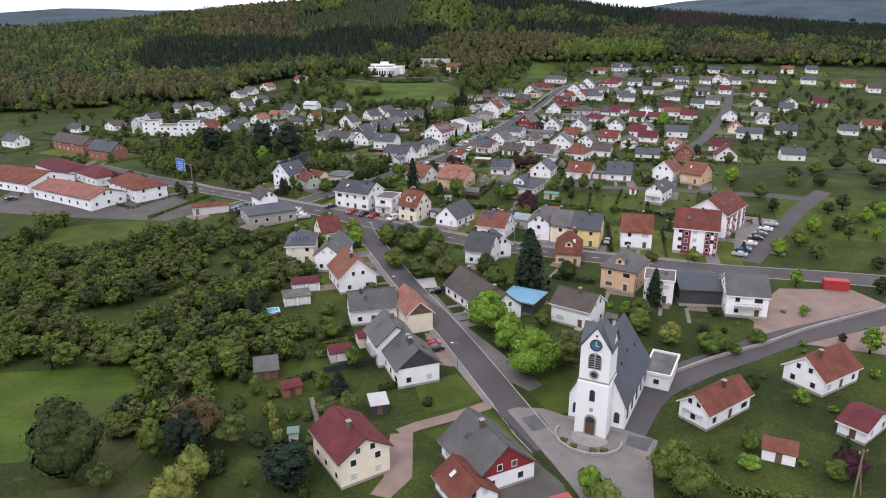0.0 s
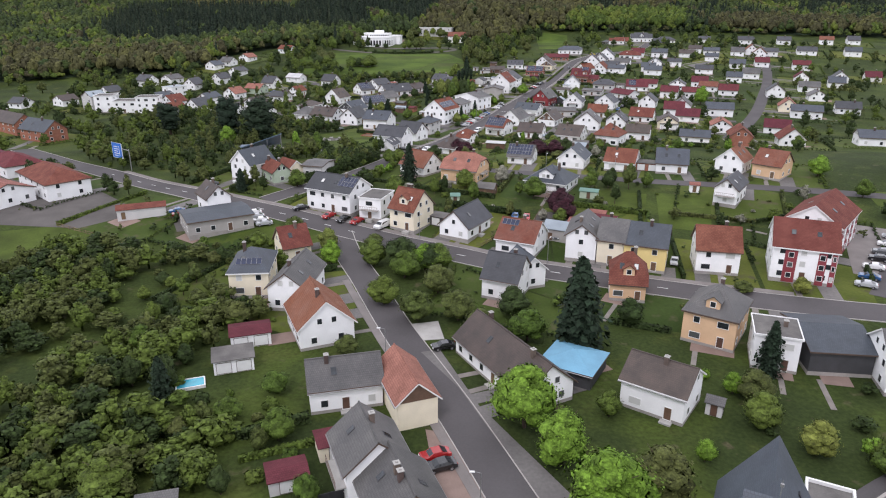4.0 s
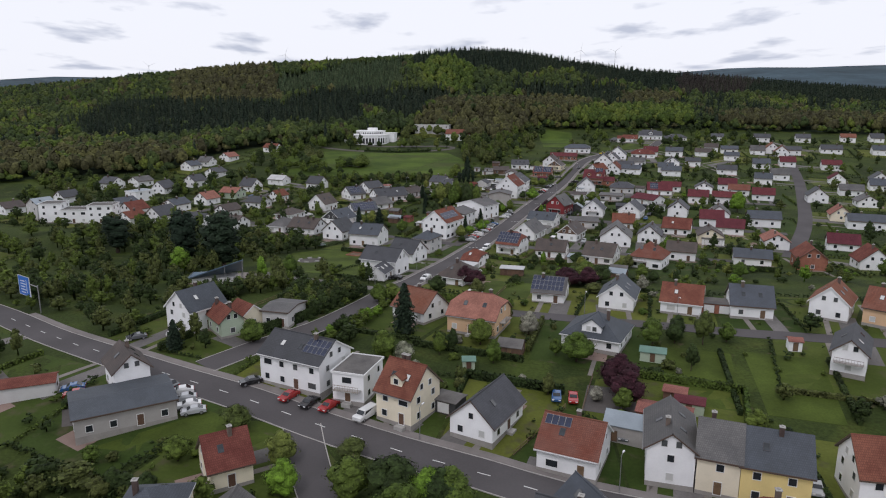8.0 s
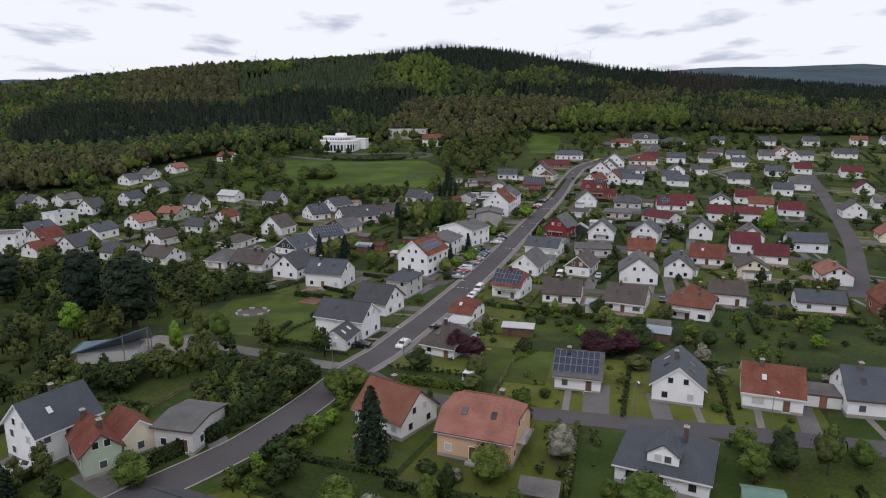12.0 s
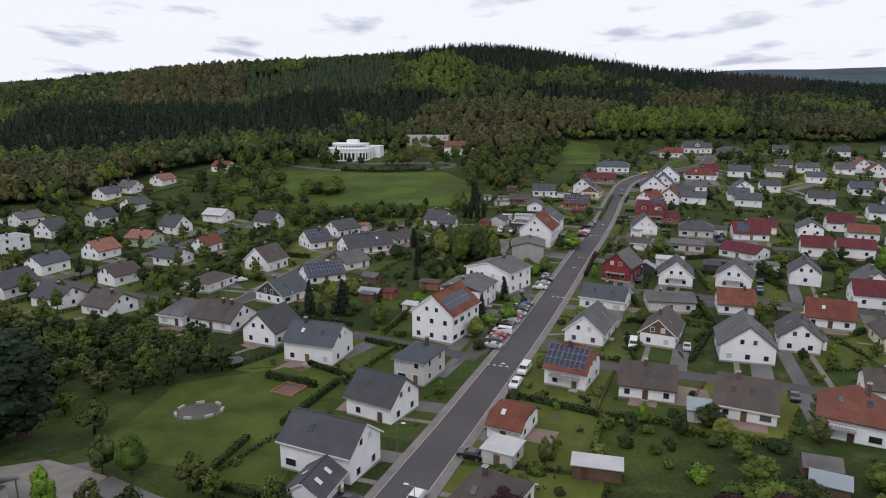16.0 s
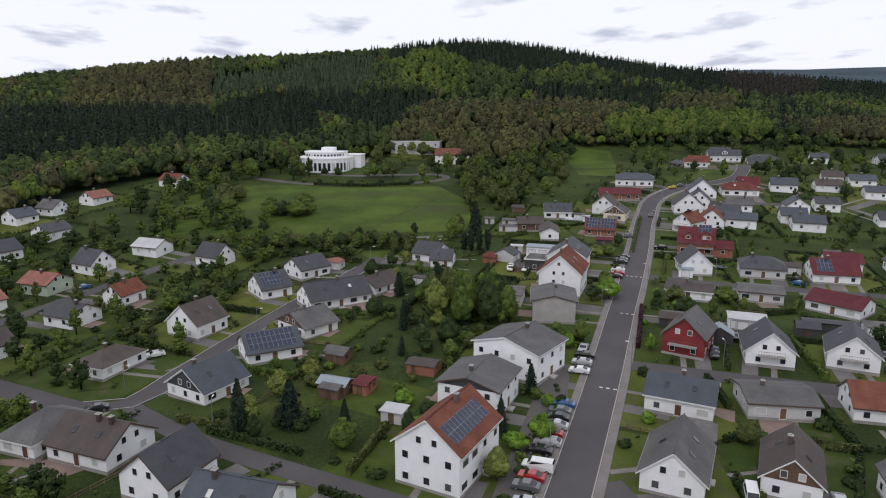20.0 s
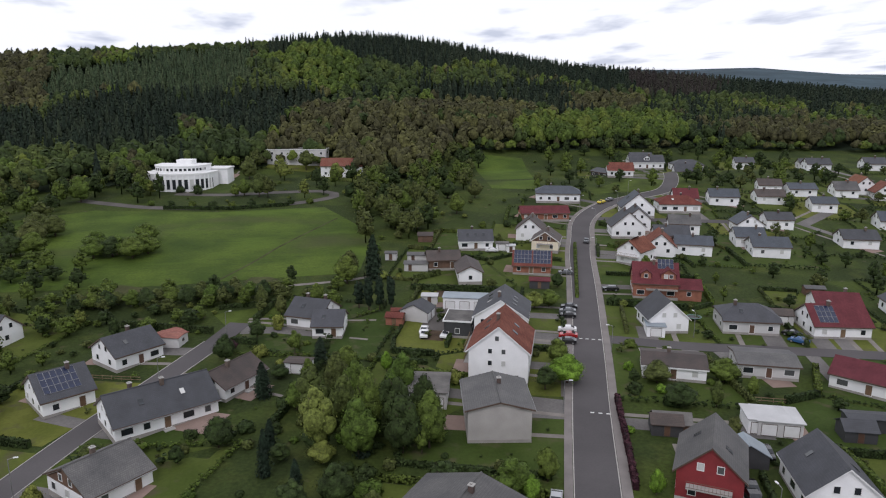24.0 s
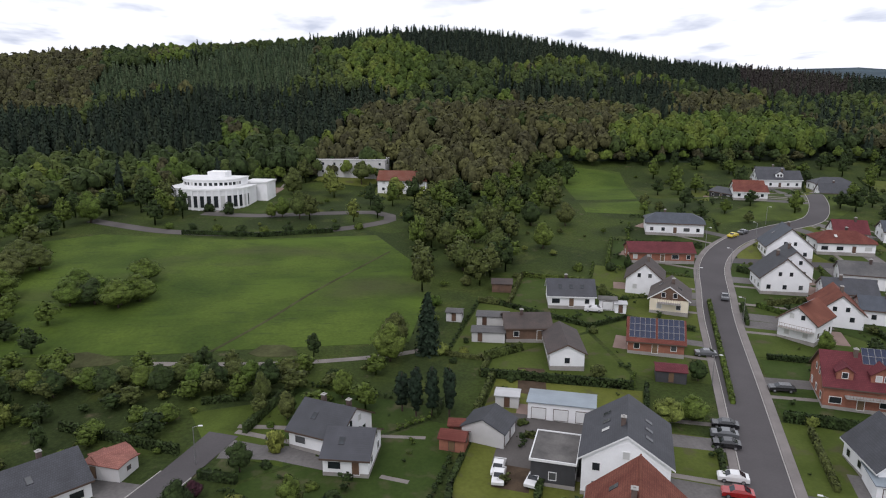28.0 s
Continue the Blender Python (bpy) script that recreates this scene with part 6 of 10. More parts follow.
house(-32.3, 159.5, 84, 14.0, 7.6, 4.8, pitch=38, roof='grey', sky=3)
house(-42.5, 164.2, 5, 8.0, 12.0, 5.6, pitch=28, f=0.0, wall='cream', roof='slate', pv=(-1, 5, 1, -2.6, 1.5))
house(9.3, 129.4, -62, 21.6, 9.0, 3.4, pitch=40, roof='brown', chim=2)
house(31.9, 121.1, -36, 9.8, 8.5, 4.8, pitch=33, roof='brown', chim=1)
house(49.8, 80.9, 35, 13.0, 5.9, 3.4, pitch=38, roof='red', chim=1, canopy=(-5, 0, 4, 4, 2.4))
house(75.4, 92.7, 31, 12.0, 8.3, 3.4, pitch=38, roof='red', chim=1)
house(73.8, 75.1, -53, 4.6, 9.0, 2.6, pitch=20, roof='wine', chim=0)
house(48.6, 143.5, -34, 9.2, 11.0, 6.2, pitch=35, f=0.0, wall='peach', roof='grey', dormer=(-1, 0, 2.4))
house(55.1, 134.2, -19, 7.1, 8.0, 6.2, pitch=0, wall='white', roof='felt')
house(64.8, 135.5, -7, 10.1, 14.0, 4.2, pitch=14, wall='dark', roof='slate', windows=False, chim=0, name='hall', category='hall', label='long dark hall with a shallow grey metal roof')
house(73.6, 126.7, -12, 9.4, 10.0, 5.6, pitch=35, wall='white', roof='grey', chim=0, balcony=('-y', 0, 6, 2.8))
house(59.5, 174.0, -12, 9.1, 9.0, 5.6, pitch=42, roof='red', chim=1)
house(37.8, 179.3, -23, 5.9, 10.0, 6.0, pitch=36, wall='cream', roof='grey', chim=1)
house(31.5, 183.1, 73, 13.0, 6.9, 6.0, pitch=36, roof='grey', chim=1)
house(44.7, 176.5, -21, 9.2, 10.0, 6.0, pitch=36, wall='yellow', roof='slate', chim=1, sky=2)
house(11.3, 161.4, -25, 7.6, 9.0, 4.6, pitch=42, roof='dark', chim=1)
house(15.7, 166.8, 110, 8.0, 5.8, 4.2, pitch=42, roof='slate', chim=0, sky=2)
house(36.6, 161.5, -12, 7.1, 9.0, 4.0, pitch=48, f=0.35, wall='peach', roof='red', chim=1, dormer=(-1, 0, 2.2))

# along the through road
house(16.8, 184.2, -26, 9.3, 10.0, 3.8, pitch=36, roof='orange', chim=1, pv=(-1, 4, 1, -4.5, 3.2), sky=2)
house(3.6, 194.3, 59, 12.0, 8.0, 3.4, pitch=42, wall='white', roof='dark', chim=0, attic=1)
house(-10.2, 198.1, -33, 7.4, 9.0, 5.6, pitch=43, wall='cream', roof='red', chim=2, dormer=(-1, 0, 2.4))
house(-30.7, 210.6, -28, 14.2, 10.0, 6.0, pitch=32, roof='dark', chim=1, sky=4, pv=(-1, 5, 2, 2.0, 1.5), label='long white-rendered house with a dark roof and solar panels')
house(-19.9, 205.2, -18, 6.2, 9.0, 5.6, pitch=0, roof='felt', chim=0, balcony=('-y', 0, 5, 2.8))
house(-64.5, 208.3, 126, 9.0, 6.2, 4.8, pitch=42, roof='brown', chim=1, sky=3)
house(-60.8, 197.7, 30, 16.0, 12.0, 3.6, pitch=6, wall='grey', roof='slate', chim=0, name='hall', category='hall', label='low grey workshop hall with a shallow grey roof')
house(-37.6, 180.6, 29, 6.4, 8.0, 3.6, pitch=43, wall='cream', roof='red', chim=1)

# on the crest
house(-61.8, 239.5, 56, 10.0, 8.7, 5.4, pitch=42, roof='slate', chim=1)
house(-53.6, 234.8, 126, 9.0, 5.3, 3.8, pitch=42, wall='green', roof='red', chim=2)
house(-50.0, 238.8, 134, 7.0, 4.9, 3.6, pitch=38, wall='cream', roof='red', chim=0)
house(-41.4, 240.6, -16, 6.6, 9.0, 3.8, pitch=8, wall='light_grey', roof='grey', chim=0, windows=True)
house(-9.2, 244.4, -40, 10.0, 9.0, 3.0, pitch=40, roof='orange', chim=1)
house(4.7, 236.5, -24, 11.5, 11.0, 4.2, pitch=36, f=0.55, wall='peach', roof='pink', chim=1, balcony=('+x', 0, 5, 2.7))
house(30.3, 228.2, -28, 12.5, 12.0, 2.9, pitch=32, f=0.0, roof='slate', chim=1, dormer=(-1, 0, 4.2), sky=1)
house(25.0, 259.3, -18, 8.2, 10.0, 2.9, pitch=30, roof='grey', chim=1, pv=(-1, 8, 3, -4.6, 0.4))
house(41.5, 253.2, 68, 11.0, 8.5, 3.4, pitch=38, roof='slate', chim=1, sky=4)
house(56.3, 248.8, -24, 9.4, 10.0, 3.1, pitch=34, roof='red', chim=1, door='-y')
house(71.2, 244.7, -16, 9.4, 10.0, 3.3, pitch=36, roof='slate', chim=1)
house(89.5, 241.2, 52, 10.0, 8.2, 4.2, pitch=42, roof='orange', chim=1)
house(98.8, 234.5, -44, 8.3, 10.0, 4.2, pitch=36, wall='peach', roof='orange', chim=1)
house(78.2, 214.1, 56, 12.0, 6.0, 4.6, pitch=40, roof='dark', chim=0, balcony=('-x', 0, 5, 2.7))

# on the main street
house(7.6, 306.3, -27, 5.8, 9.0, 2.8, pitch=30, f=0.5, roof='red', chim=0)
house(1.6, 279.9, -31, 7.7, 11.0, 2.6, pitch=32, f=0.2, wall='white', roof='brown', chim=1)
house(-21.6, 294.4, -26, 12.4, 8.5, 4.9, pitch=36, roof='dark', chim=0, sky=2)
house(-22.3, 283.9, 72, 7.0, 5.4, 2.7, pitch=34, roof='dark', chim=0)
house(-15.2, 315.4, -31, 9.7, 9.0, 3.9, pitch=38, roof='dark', chim=0, sky=2)
house(-8.7, 332.3, -27, 6.8, 9.5, 5.3, pitch=25, f=0.0, wall='light_grey', roof='slate', chim=1)
house(-31.5, 344.2, -19, 11.8, 10.0, 4.8, pitch=32, roof='slate', chim=1)
house(-2.8, 358.7, 60, 14.0, 10.8, 7.0, pitch=38, roof='red', chim=1, sky=0, pv=(-1, 11, 2, -6.2, 1.0), label='three-storey white apartment house with a red tiled roof and large skylights', category='apartment building', name='apartment_building')
house(3.8, 380.7, 64, 12.0, 11.5, 5.6, pitch=16, roof='grey', gable='dark', chim=1)
house(13.5, 395.8, 52, 12.0, 14.9, 6.2, pitch=16, roof='grey', chim=1)
house(22.5, 329.9, -29, 8.5, 10.0, 3.9, pitch=36, f=0.5, roof='red', chim=1, pv=(-1, 8, 3, -4.6, 0.3), balcony=('-y', 0, 6, 2.7))
house(41.1, 377.9, -28, 11.8, 9.0, 3.4, pitch=30, roof='slate', chim=1, sky=3)
house(32.0, 355.6, 63, 13.0, 9.0, 3.2, pitch=40, roof='grey', chim=0)
house(48.6, 353.4, 62, 12.0, 7.9, 3.3, pitch=40, roof='brown', chim=1, gable='brown')
house(36.1, 324.0, -19, 10.2, 10.0, 2.9, pitch=30, roof='brown', chim=1, sky=1)
house(51.6, 314.8, -27, 10.2, 12.0, 2.9, pitch=30, roof='brown', chim=1, sky=4)
house(64.0, 343.7, 73, 12.0, 11.2, 4.0, pitch=38, roof='grey', chim=0)
house(75.0, 374.3, -16, 8.9, 9.0, 3.0, pitch=34, roof='red', chim=1)
house(94.6, 363.7, -25, 10.8, 10.0, 3.0, pitch=34, roof='red', chim=1)
house(65.4, 305.5, -31, 10.3, 11.0, 4.2, pitch=36, f=0.0, roof='orange', chim=1, balcony=('-y', -2, 5, 2.7))
house(67.7, 399.2, 71, 11.0, 9.5, 3.4, pitch=40, roof='dark', chim=0, balcony=('-x', 0, 5, 2.7), sky=2)
house(58.2, 376.9, -10, 12.1, 10.0, 3.0, pitch=12, roof='grey', chim=1, wall='light_grey')
house(52.8, 404.9, 56, 11.0, 8.8, 4.6, pitch=42, wall='red', roof='grey', chim=0, dark_frames=False, balcony=('-x', 0, 6, 2.7))
house(84.5, 396.2, 62, 11.0, 9.6, 3.6, pitch=38, roof='dark', chim=0, sky=2, balcony=('-x', 0, 5, 2.7))
house(78.5, 467.4, 80, 10.0, 9.1, 3.4, pitch=42, roof='dark', chim=0)
house(97.7, 463.0, -19, 12.4, 10.0, 3.2, pitch=28, f=0.25, wall='light_grey', roof='dark', chim=1)
house(116.5, 457.4, -15, 12.6, 11.0, 3.0, pitch=32, roof='wine', chim=1, pv=(-1, 4, 3, -5, 0.5))
house(101.9, 428.7, -52, 13.1, 10.0, 2.9, pitch=22, roof='wine', chim=0)
house(67.6, 442.7, -24, 12.0, 9.0, 2.7, pitch=14, wall='white', roof='brown', chim=1)
house(86.2, 440.0, -22, 11.2, 9.0, 2.8, pitch=10, wall='light_grey', roof='grey', chim=0)
tall_house = house(33.8, 449.8, 69, 14.0, 11.5, 6.6, pitch=40, roof='red', chim=1, sky=4, attic=0, windows=False, label='tall white-rendered house with a red tiled roof', balcony=('+y', 0, 8, 2.8))
for sx, face in ((-7.02, 180), (7.02, 0)):
    for z0, ys in ((0.9, (-3.6, -0.9, 1.5)), (3.6, (-1.0, 1.6)), (6.0, (-1.0, 1.6)), (8.6, (0.3,))):
        for wy in ys:
            add_window(tall_house, sx, wy, z0, face, 0.9, 1.1)
for wx in (-4.6, -1.6, 1.6, 4.6):
    for z0 in (0.9, 3.6):
        add_window(tall_house, wx, -5.77, z0, -90, 1.1, 1.25)
        add_window(tall_house, wx, 5.77, z0, 90, 1.1, 1.25)
part("balcony", Geo().box(-4.5, 5.75, 5.0, 4.5, 7.1, 5.2).mesh("balcony", CONCRETE), tall_house)
railing(tall_house, -4.5, 7.05, 4.5, 7.05, 5.2, material=DOOR_WOOD)
house(26.7, 427.8, 81, 12.0, 10.4, 5.6, pitch=14, wall='grey', roof='grey', chim=1, windows=False, label='grey rendered commercial house with a shallow grey roof')
house(39.8, 470.5, 70, 13, 11.7, 5.6, pitch=33, roof='dark', chim=1, sky=6, attic=1, label='white house with a broad dark roof and skylights')
house(30.0, 472.2, 70, 8.5, 6.2, 3.7, pitch=0, wall='dark', roof='felt', chim=0, label='dark-clad flat-roofed annexe beside a white house')

# left side streets
house(-59.1, 365.7, -23, 12.5, 10.0, 3.0, pitch=32, roof='brown', chim=2)
house(-70.0, 370.2, -22, 7.6, 12.0, 2.9, pitch=26, f=0.0, roof='grey', chim=1)
house(-44.5, 355.4, 65, 10.0, 9.1, 3.8, pitch=40, roof='dark', chim=0, pv=(1, 2, 3, -1, 0.8))
house(-49.4, 390.9, 56, 11.0, 10.8, 2.8, pitch=34, roof='slate', chim=1, gable='dark')
house(-40.8, 407.9, 26, 11.8, 10.0, 2.8, pitch=30, roof='slate', chim=0, pv=(-1, 10, 3, -5.4, 0.3))
house(-34.5, 421.5, 45, 9.6, 11.0, 2.8, pitch=26, roof='grey', chim=1, gable='brown')
house(-62.6, 426.3, 61, 10.0, 10.1, 3.6, pitch=40, roof='brown', chim=1)
house(-74.5, 404.1, 67, 12.0, 8.2, 2.8, pitch=26, f=0.0, roof='brown', chim=1)
house(-90.4, 450.2, 67, 9.0, 6.6, 3.4, pitch=38, roof='red', chim=1)
house(-3.4, 483.8, -29, 8.9, 10.0, 3.0, pitch=30, roof='dark', chim=2, sky=2)
house(0.3, 477.3, -11, 6.7, 9.0, 2.8, pitch=28, roof='dark', chim=0)
house(-30.6, 442.3, 29, 17.2, 11.0, 2.9, pitch=32, roof='dark', chim=2)
house(-19.3, 451.4, 53, 11.0, 7.7, 2.6, pitch=30, roof='brown', chim=1)
house(-42.8, 472.4, 42, 10.4, 10.0, 3.2, pitch=30, roof='dark', chim=1)
house(-50.7, 454.8, 34, 8.9, 11.0, 3.2, pitch=32, roof='dark', chim=1, pv=(-1, 6, 3, -3.6, 0.8))

# head of the main street
house(35.6, 522.8, -4, 9.6, 9, 2.9, pitch=22, wall='brown', roof='brown', chim=1)
house(41.0, 511.8, 83, 13.5, 6.6, 3.1, pitch=26, roof='brown', chim=0)
house(61.3, 514.6, -19, 11.0, 9.0, 2.7, pitch=36, wall='brick', roof='red', chim=0, pv=[(-1, 5, 3, -5.3, 0.3), (-1, 5, 3, 0.3, 0.3)])
house(49.9, 540.5, -9, 10.9, 9.0, 2.9, pitch=32, roof='dark', chim=1, sky=5)
house(73.2, 536.0, 65, 10.5, 8.6, 3.4, pitch=34, wall='cream', roof='brown', gable='brown', chim=1, balcony=('-x', 0, 5, 2.6))
house(96.4, 518.3, 38, 10.0, 7.6, 4.4, pitch=38, roof='red', chim=0, sky=0, pv=(1, 5, 3, -4, 0.8), balcony=('-x', 0, 7, 2.7))
house(88.4, 490.8, -22, 11.5, 11.0, 4.2, pitch=38, wall='brick', roof='wine', chim=1, sky=0, pv=(-1, 4, 2, 0.6, 3.6), dormer=[(-1, 3.2, 3.6), (-1, -2.6, 2.6)], balcony=('-y', 1.5, 8, 2.7), wing=(8.6, -1.6, 6.4, 7.0, 2.8, 28, 0))
house(84.3, 571.7, -9, 18.1, 9.0, 2.8, pitch=24, wall='brick', roof='wine', chim=0)
house(99.3, 597.7, -17, 17.9, 10.0, 3.6, pitch=26, f=0.3, roof='slate', chim=1)
house(122.2, 571.1, 73, 11.0, 12.3, 3.6, pitch=40, roof='slate', chim=1)
house(106.3, 546.3, 76, 10.0, 11.4, 4.0, pitch=40, roof='dark', chim=1)
house(174.1, 667.4, -11, 18.1, 9.0, 3.6, pitch=36, roof='dark', chim=1, dormer=(-1, 0, 3))
house(144.9, 635.7, -18, 12.0, 9.0, 2.8, pitch=24, roof='red', chim=0)
house(141.1, 643.8, -74, 12.5, 8.0, 2.8, pitch=20, wall='dark', roof='dark', chim=0)
house(193.2, 658.6, -11, 15.4, 10.0, 3.0, pitch=26, f=0.2, roof='dark', chim=0)
house(141.0, 573.7, -14, 15.8, 10.0, 3.2, pitch=28, f=0.2, roof='red', chim=1)

# ---- more houses, farther off ----
house(-167.1, 537.6, 64, 9.5, 9.0, 2.9, pitch=30, wall='white', roof='slate', near=False)
house(-161.0, 551.5, -22, 9.5, 8.5, 2.9, pitch=34, wall='white', roof='grey', near=False)
house(-151.5, 569.8, 66, 10.5, 8.5, 2.9, pitch=30, wall='white', roof='pink', near=False)
house(-144.9, 518.1, 67, 10.5, 8.5, 2.9, pitch=30, wall='white', roof='dark', near=False)
house(-128.7, 604.7, -26, 11.5, 9.0, 3.2, pitch=30, wall='white', roof='red', near=False)
house(-196.1, 487.1, -25, 10.5, 9.5, 3.6, pitch=34, wall='white', roof='dark', near=False)
house(-182.4, 494.6, 61, 10.5, 9.5, 3.2, pitch=26, wall='white', roof='grey', near=False)
house(-162.0, 477.0, 70, 9.5, 9.0, 3.2, pitch=38, wall='white', roof='dark', near=False)
house(-149.8, 494.1, 62, 9.5, 9.0, 3.6, pitch=34, wall='white', roof='dark', near=False)
house(-113.6, 482.6, 152, 9.5, 9.0, 3.2, pitch=40, wall='white', roof='dark', near=False)
house(-101.0, 500.1, -22, 10.5, 8.5, 2.9, pitch=26, wall='white', roof='light', near=False)
house(-76.1, 489.0, 152, 9.5, 8.5, 3.2, pitch=40, wall='white', roof='dark', near=False)
house(-165.6, 432.3, 61, 11.5, 9.0, 2.9, pitch=26, wall='white', roof='slate', near=False)
house(-135.2, 423.9, 65, 10.5, 8.5, 3.6, pitch=30, wall='white', roof='slate', near=False)
house(-126.3, 443.1, 63, 9.5, 9.0, 3.2, pitch=34, wall='white', roof='pink', near=False)
house(-97.1, 434.4, -23, 9.5, 9.5, 2.9, pitch=26, wall='white', roof='dark', near=False)
house(-105.6, 411.2, 59, 9.5, 8.5, 3.2, pitch=30, wall='white', roof='brown', near=False)
house(-133.1, 399.8, 67, 11.5, 9.5, 3.2, pitch=38, wall='white', roof='dark', near=False)
house(-150.8, 411.0, 65, 10.5, 8.5, 3.6, pitch=38, wall='white', roof='red', near=False)
house(-112.3, 387.4, -24, 11.5, 8.5, 3.2, pitch=30, wall='white', roof='dark', near=False)
house(-93.9, 378.9, -26, 10.5, 9.5, 2.9, pitch=30, wall='white', roof='brown', near=False)
house(71.9, 549.1, 67, 10.5, 9.0, 3.6, pitch=40, wall='white', roof='brown', near=False)
house(109.0, 526.9, 66, 11.5, 9.5, 2.9, pitch=40, wall='white', roof='red', near=False)
house(119.9, 525.2, -24, 11.5, 8.5, 3.2, pitch=26, wall='white', roof='slate', near=False)
house(165.8, 581.1, -21, 11.5, 9.0, 3.2, pitch=30, wall='white', roof='slate', near=False)
house(143.6, 530.5, -18, 9.5, 8.5, 3.2, pitch=30, wall='white', roof='slate', near=False)
house(167.4, 547.9, -17, 9.5, 8.5, 3.2, pitch=26, wall='white', roof='dark', near=False)
house(186.9, 580.5, -17, 11.5, 9.0, 2.9, pitch=26, wall='white', roof='brown', near=False)
house(201.2, 566.4, -20, 9.5, 8.5, 3.2, pitch=26, wall='white', roof='slate', near=False)
house(180.8, 523.8, -18, 11.5, 8.5, 2.9, pitch=30, wall='white', roof='dark', near=False)
house(228.5, 586.9, -19, 9.5, 9.0, 2.9, pitch=34, wall='white', roof='grey', near=False)
house(242.7, 579.7, 66, 9.5, 9.5, 3.2, pitch=40, wall='white', roof='orange', near=False)
house(210.7, 541.0, -21, 10.5, 8.5, 3.2, pitch=34, wall='white', roof='slate', near=False)
house(230.9, 547.0, -17, 9.5, 9.0, 3.2, pitch=34, wall='white', roof='wine', near=False)
house(206.4, 506.1, -21, 10.5, 9.0, 3.6, pitch=34, wall='white', roof='grey', near=False)
house(254.1, 636.6, -18, 11.5, 9.0, 3.2, pitch=30, wall='white', roof='dark', near=False)
house(228.1, 660.4, -21, 9.5, 9.0, 3.6, pitch=26, wall='white', roof='dark', near=False)
house(183.3, 642.4, -20, 10.5, 9.5, 2.9, pitch=34, wall='white', roof='dark', near=False)
house(127.0, 469.5, -21, 10.5, 8.5, 2.9, pitch=26, wall='white', roof='wine', near=False)
house(143.6, 464.1, 69, 9.5, 9.0, 3.2, pitch=30, wall='white', roof='dark', near=False)
house(159.9, 472.1, -19, 9.5, 8.5, 3.6, pitch=34, wall='white', roof='wine', near=False)
house(159.9, 456.3, -24, 10.5, 9.5, 3.2, pitch=26, wall='white', roof='orange', near=False)
house(129.1, 433.2, -23, 9.5, 9.5, 3.6, pitch=30, wall='white', roof='wine', near=False)
house(141.7, 431.0, -22, 11.5, 9.0, 3.6, pitch=26, wall='white', roof='wine', near=False)
house(107.5, 400.0, 66, 10.5, 8.5, 3.6, pitch=38, wall='white', roof='dark', near=False)
house(122.5, 390.5, 69, 11.5, 9.0, 3.2, pitch=38, wall='white', roof='grey', near=False)
house(117.2, 364.9, -23, 10.5, 8.5, 2.9, pitch=34, wall='white', roof='wine', near=False)
house(-118.3, 462.1, -19, 10.5, 9.5, 3.2, pitch=26, wall='green', roof='pink', near=False)
house(-165.3, 452.4, 62, 11.5, 8.5, 5.2, pitch=0, wall='white', roof='steel', near=False)
house(78.8, 348.8, 68, 10.5, 8.5, 3.6, pitch=38, wall='white', roof='dark', near=True)
house(80.5, 318.2, -22, 9.5, 8.5, 3.6, pitch=30, wall='white', roof='brown', near=True)
house(102.3, 348.6, 74, 10.5, 9.0, 3.2, pitch=30, wall='cream', roof='brown', near=False)
house(101.5, 309.8, -20, 11.5, 8.5, 2.9, pitch=26, wall='white', roof='slate', near=False)
house(123.3, 338.7, 73, 11.5, 8.5, 3.2, pitch=30, wall='white', roof='pink', near=False)
house(117.0, 302.7, 74, 11.5, 8.5, 4.2, pitch=38, wall='brick', roof='red', near=False)
house(147.1, 335.1, -24, 10.5, 8.5, 2.9, pitch=34, wall='white', roof='wine', near=False)
house(136.9, 301.5, 76, 9.5, 9.5, 3.2, pitch=40, wall='white', roof='red', near=False)
house(137.6, 379.1, -17, 13, 9.0, 3.6, pitch=30, wall='white', roof='slate', near=False)
house(114.8, 379.2, -19, 9.5, 9.0, 3.6, pitch=34, wall='white', roof='wine', near=False)
house(166.3, 441.3, -23, 10.5, 8.5, 3.2, pitch=34, wall='white', roof='wine', near=False)
house(189.7, 492.2, -22, 9.5, 9.5, 3.6, pitch=30, wall='white', roof='slate', near=False)
house(233.9, 492.1, 68, 9.5, 8.5, 3.2, pitch=38, wall='white', roof='wine', near=False)
house(220.7, 455.1, -22, 11.5, 9.0, 3.2, pitch=30, wall='white', roof='grey', near=False)
house(209.3, 422.5, 74, 9.5, 9.5, 2.9, pitch=30, wall='white', roof='grey', near=False)
house(177.6, 390.3, 68, 10.5, 8.5, 2.9, pitch=40, wall='cream', roof='pink', near=False)
house(179.2, 373.7, -23, 14, 9.5, 3.6, pitch=26, wall='white', roof='slate', near=False)
house(259.3, 492.0, 69, 9.5, 9.5, 3.2, pitch=38, wall='white', roof='dark', near=False)
house(254.6, 535.9, -21, 11.5, 9.0, 3.6, pitch=30, wall='white', roof='wine', near=False)
house(284.4, 590.4, -20, 14, 9.5, 2.9, pitch=30, wall='white', roof='dark', near=False)
house(241.1, 591.6, 71, 12, 8.5, 3.6, pitch=40, wall='white', roof='orange', near=False)
house(286.0, 634.8, -19, 10.5, 9.5, 3.2, pitch=30, wall='white', roof='dark', near=False)
house(322.1, 634.6, -24, 10.5, 9.0, 3.6, pitch=30, wall='white', roof='orange', near=False)
house(344.9, 634.8, -16, 9.5, 9.5, 3.2, pitch=34, wall='white', roof='dark', near=False)
house(209.1, 590.0, -16, 11.5, 8.5, 2.9, pitch=26, wall='white', roof='slate', near=False)
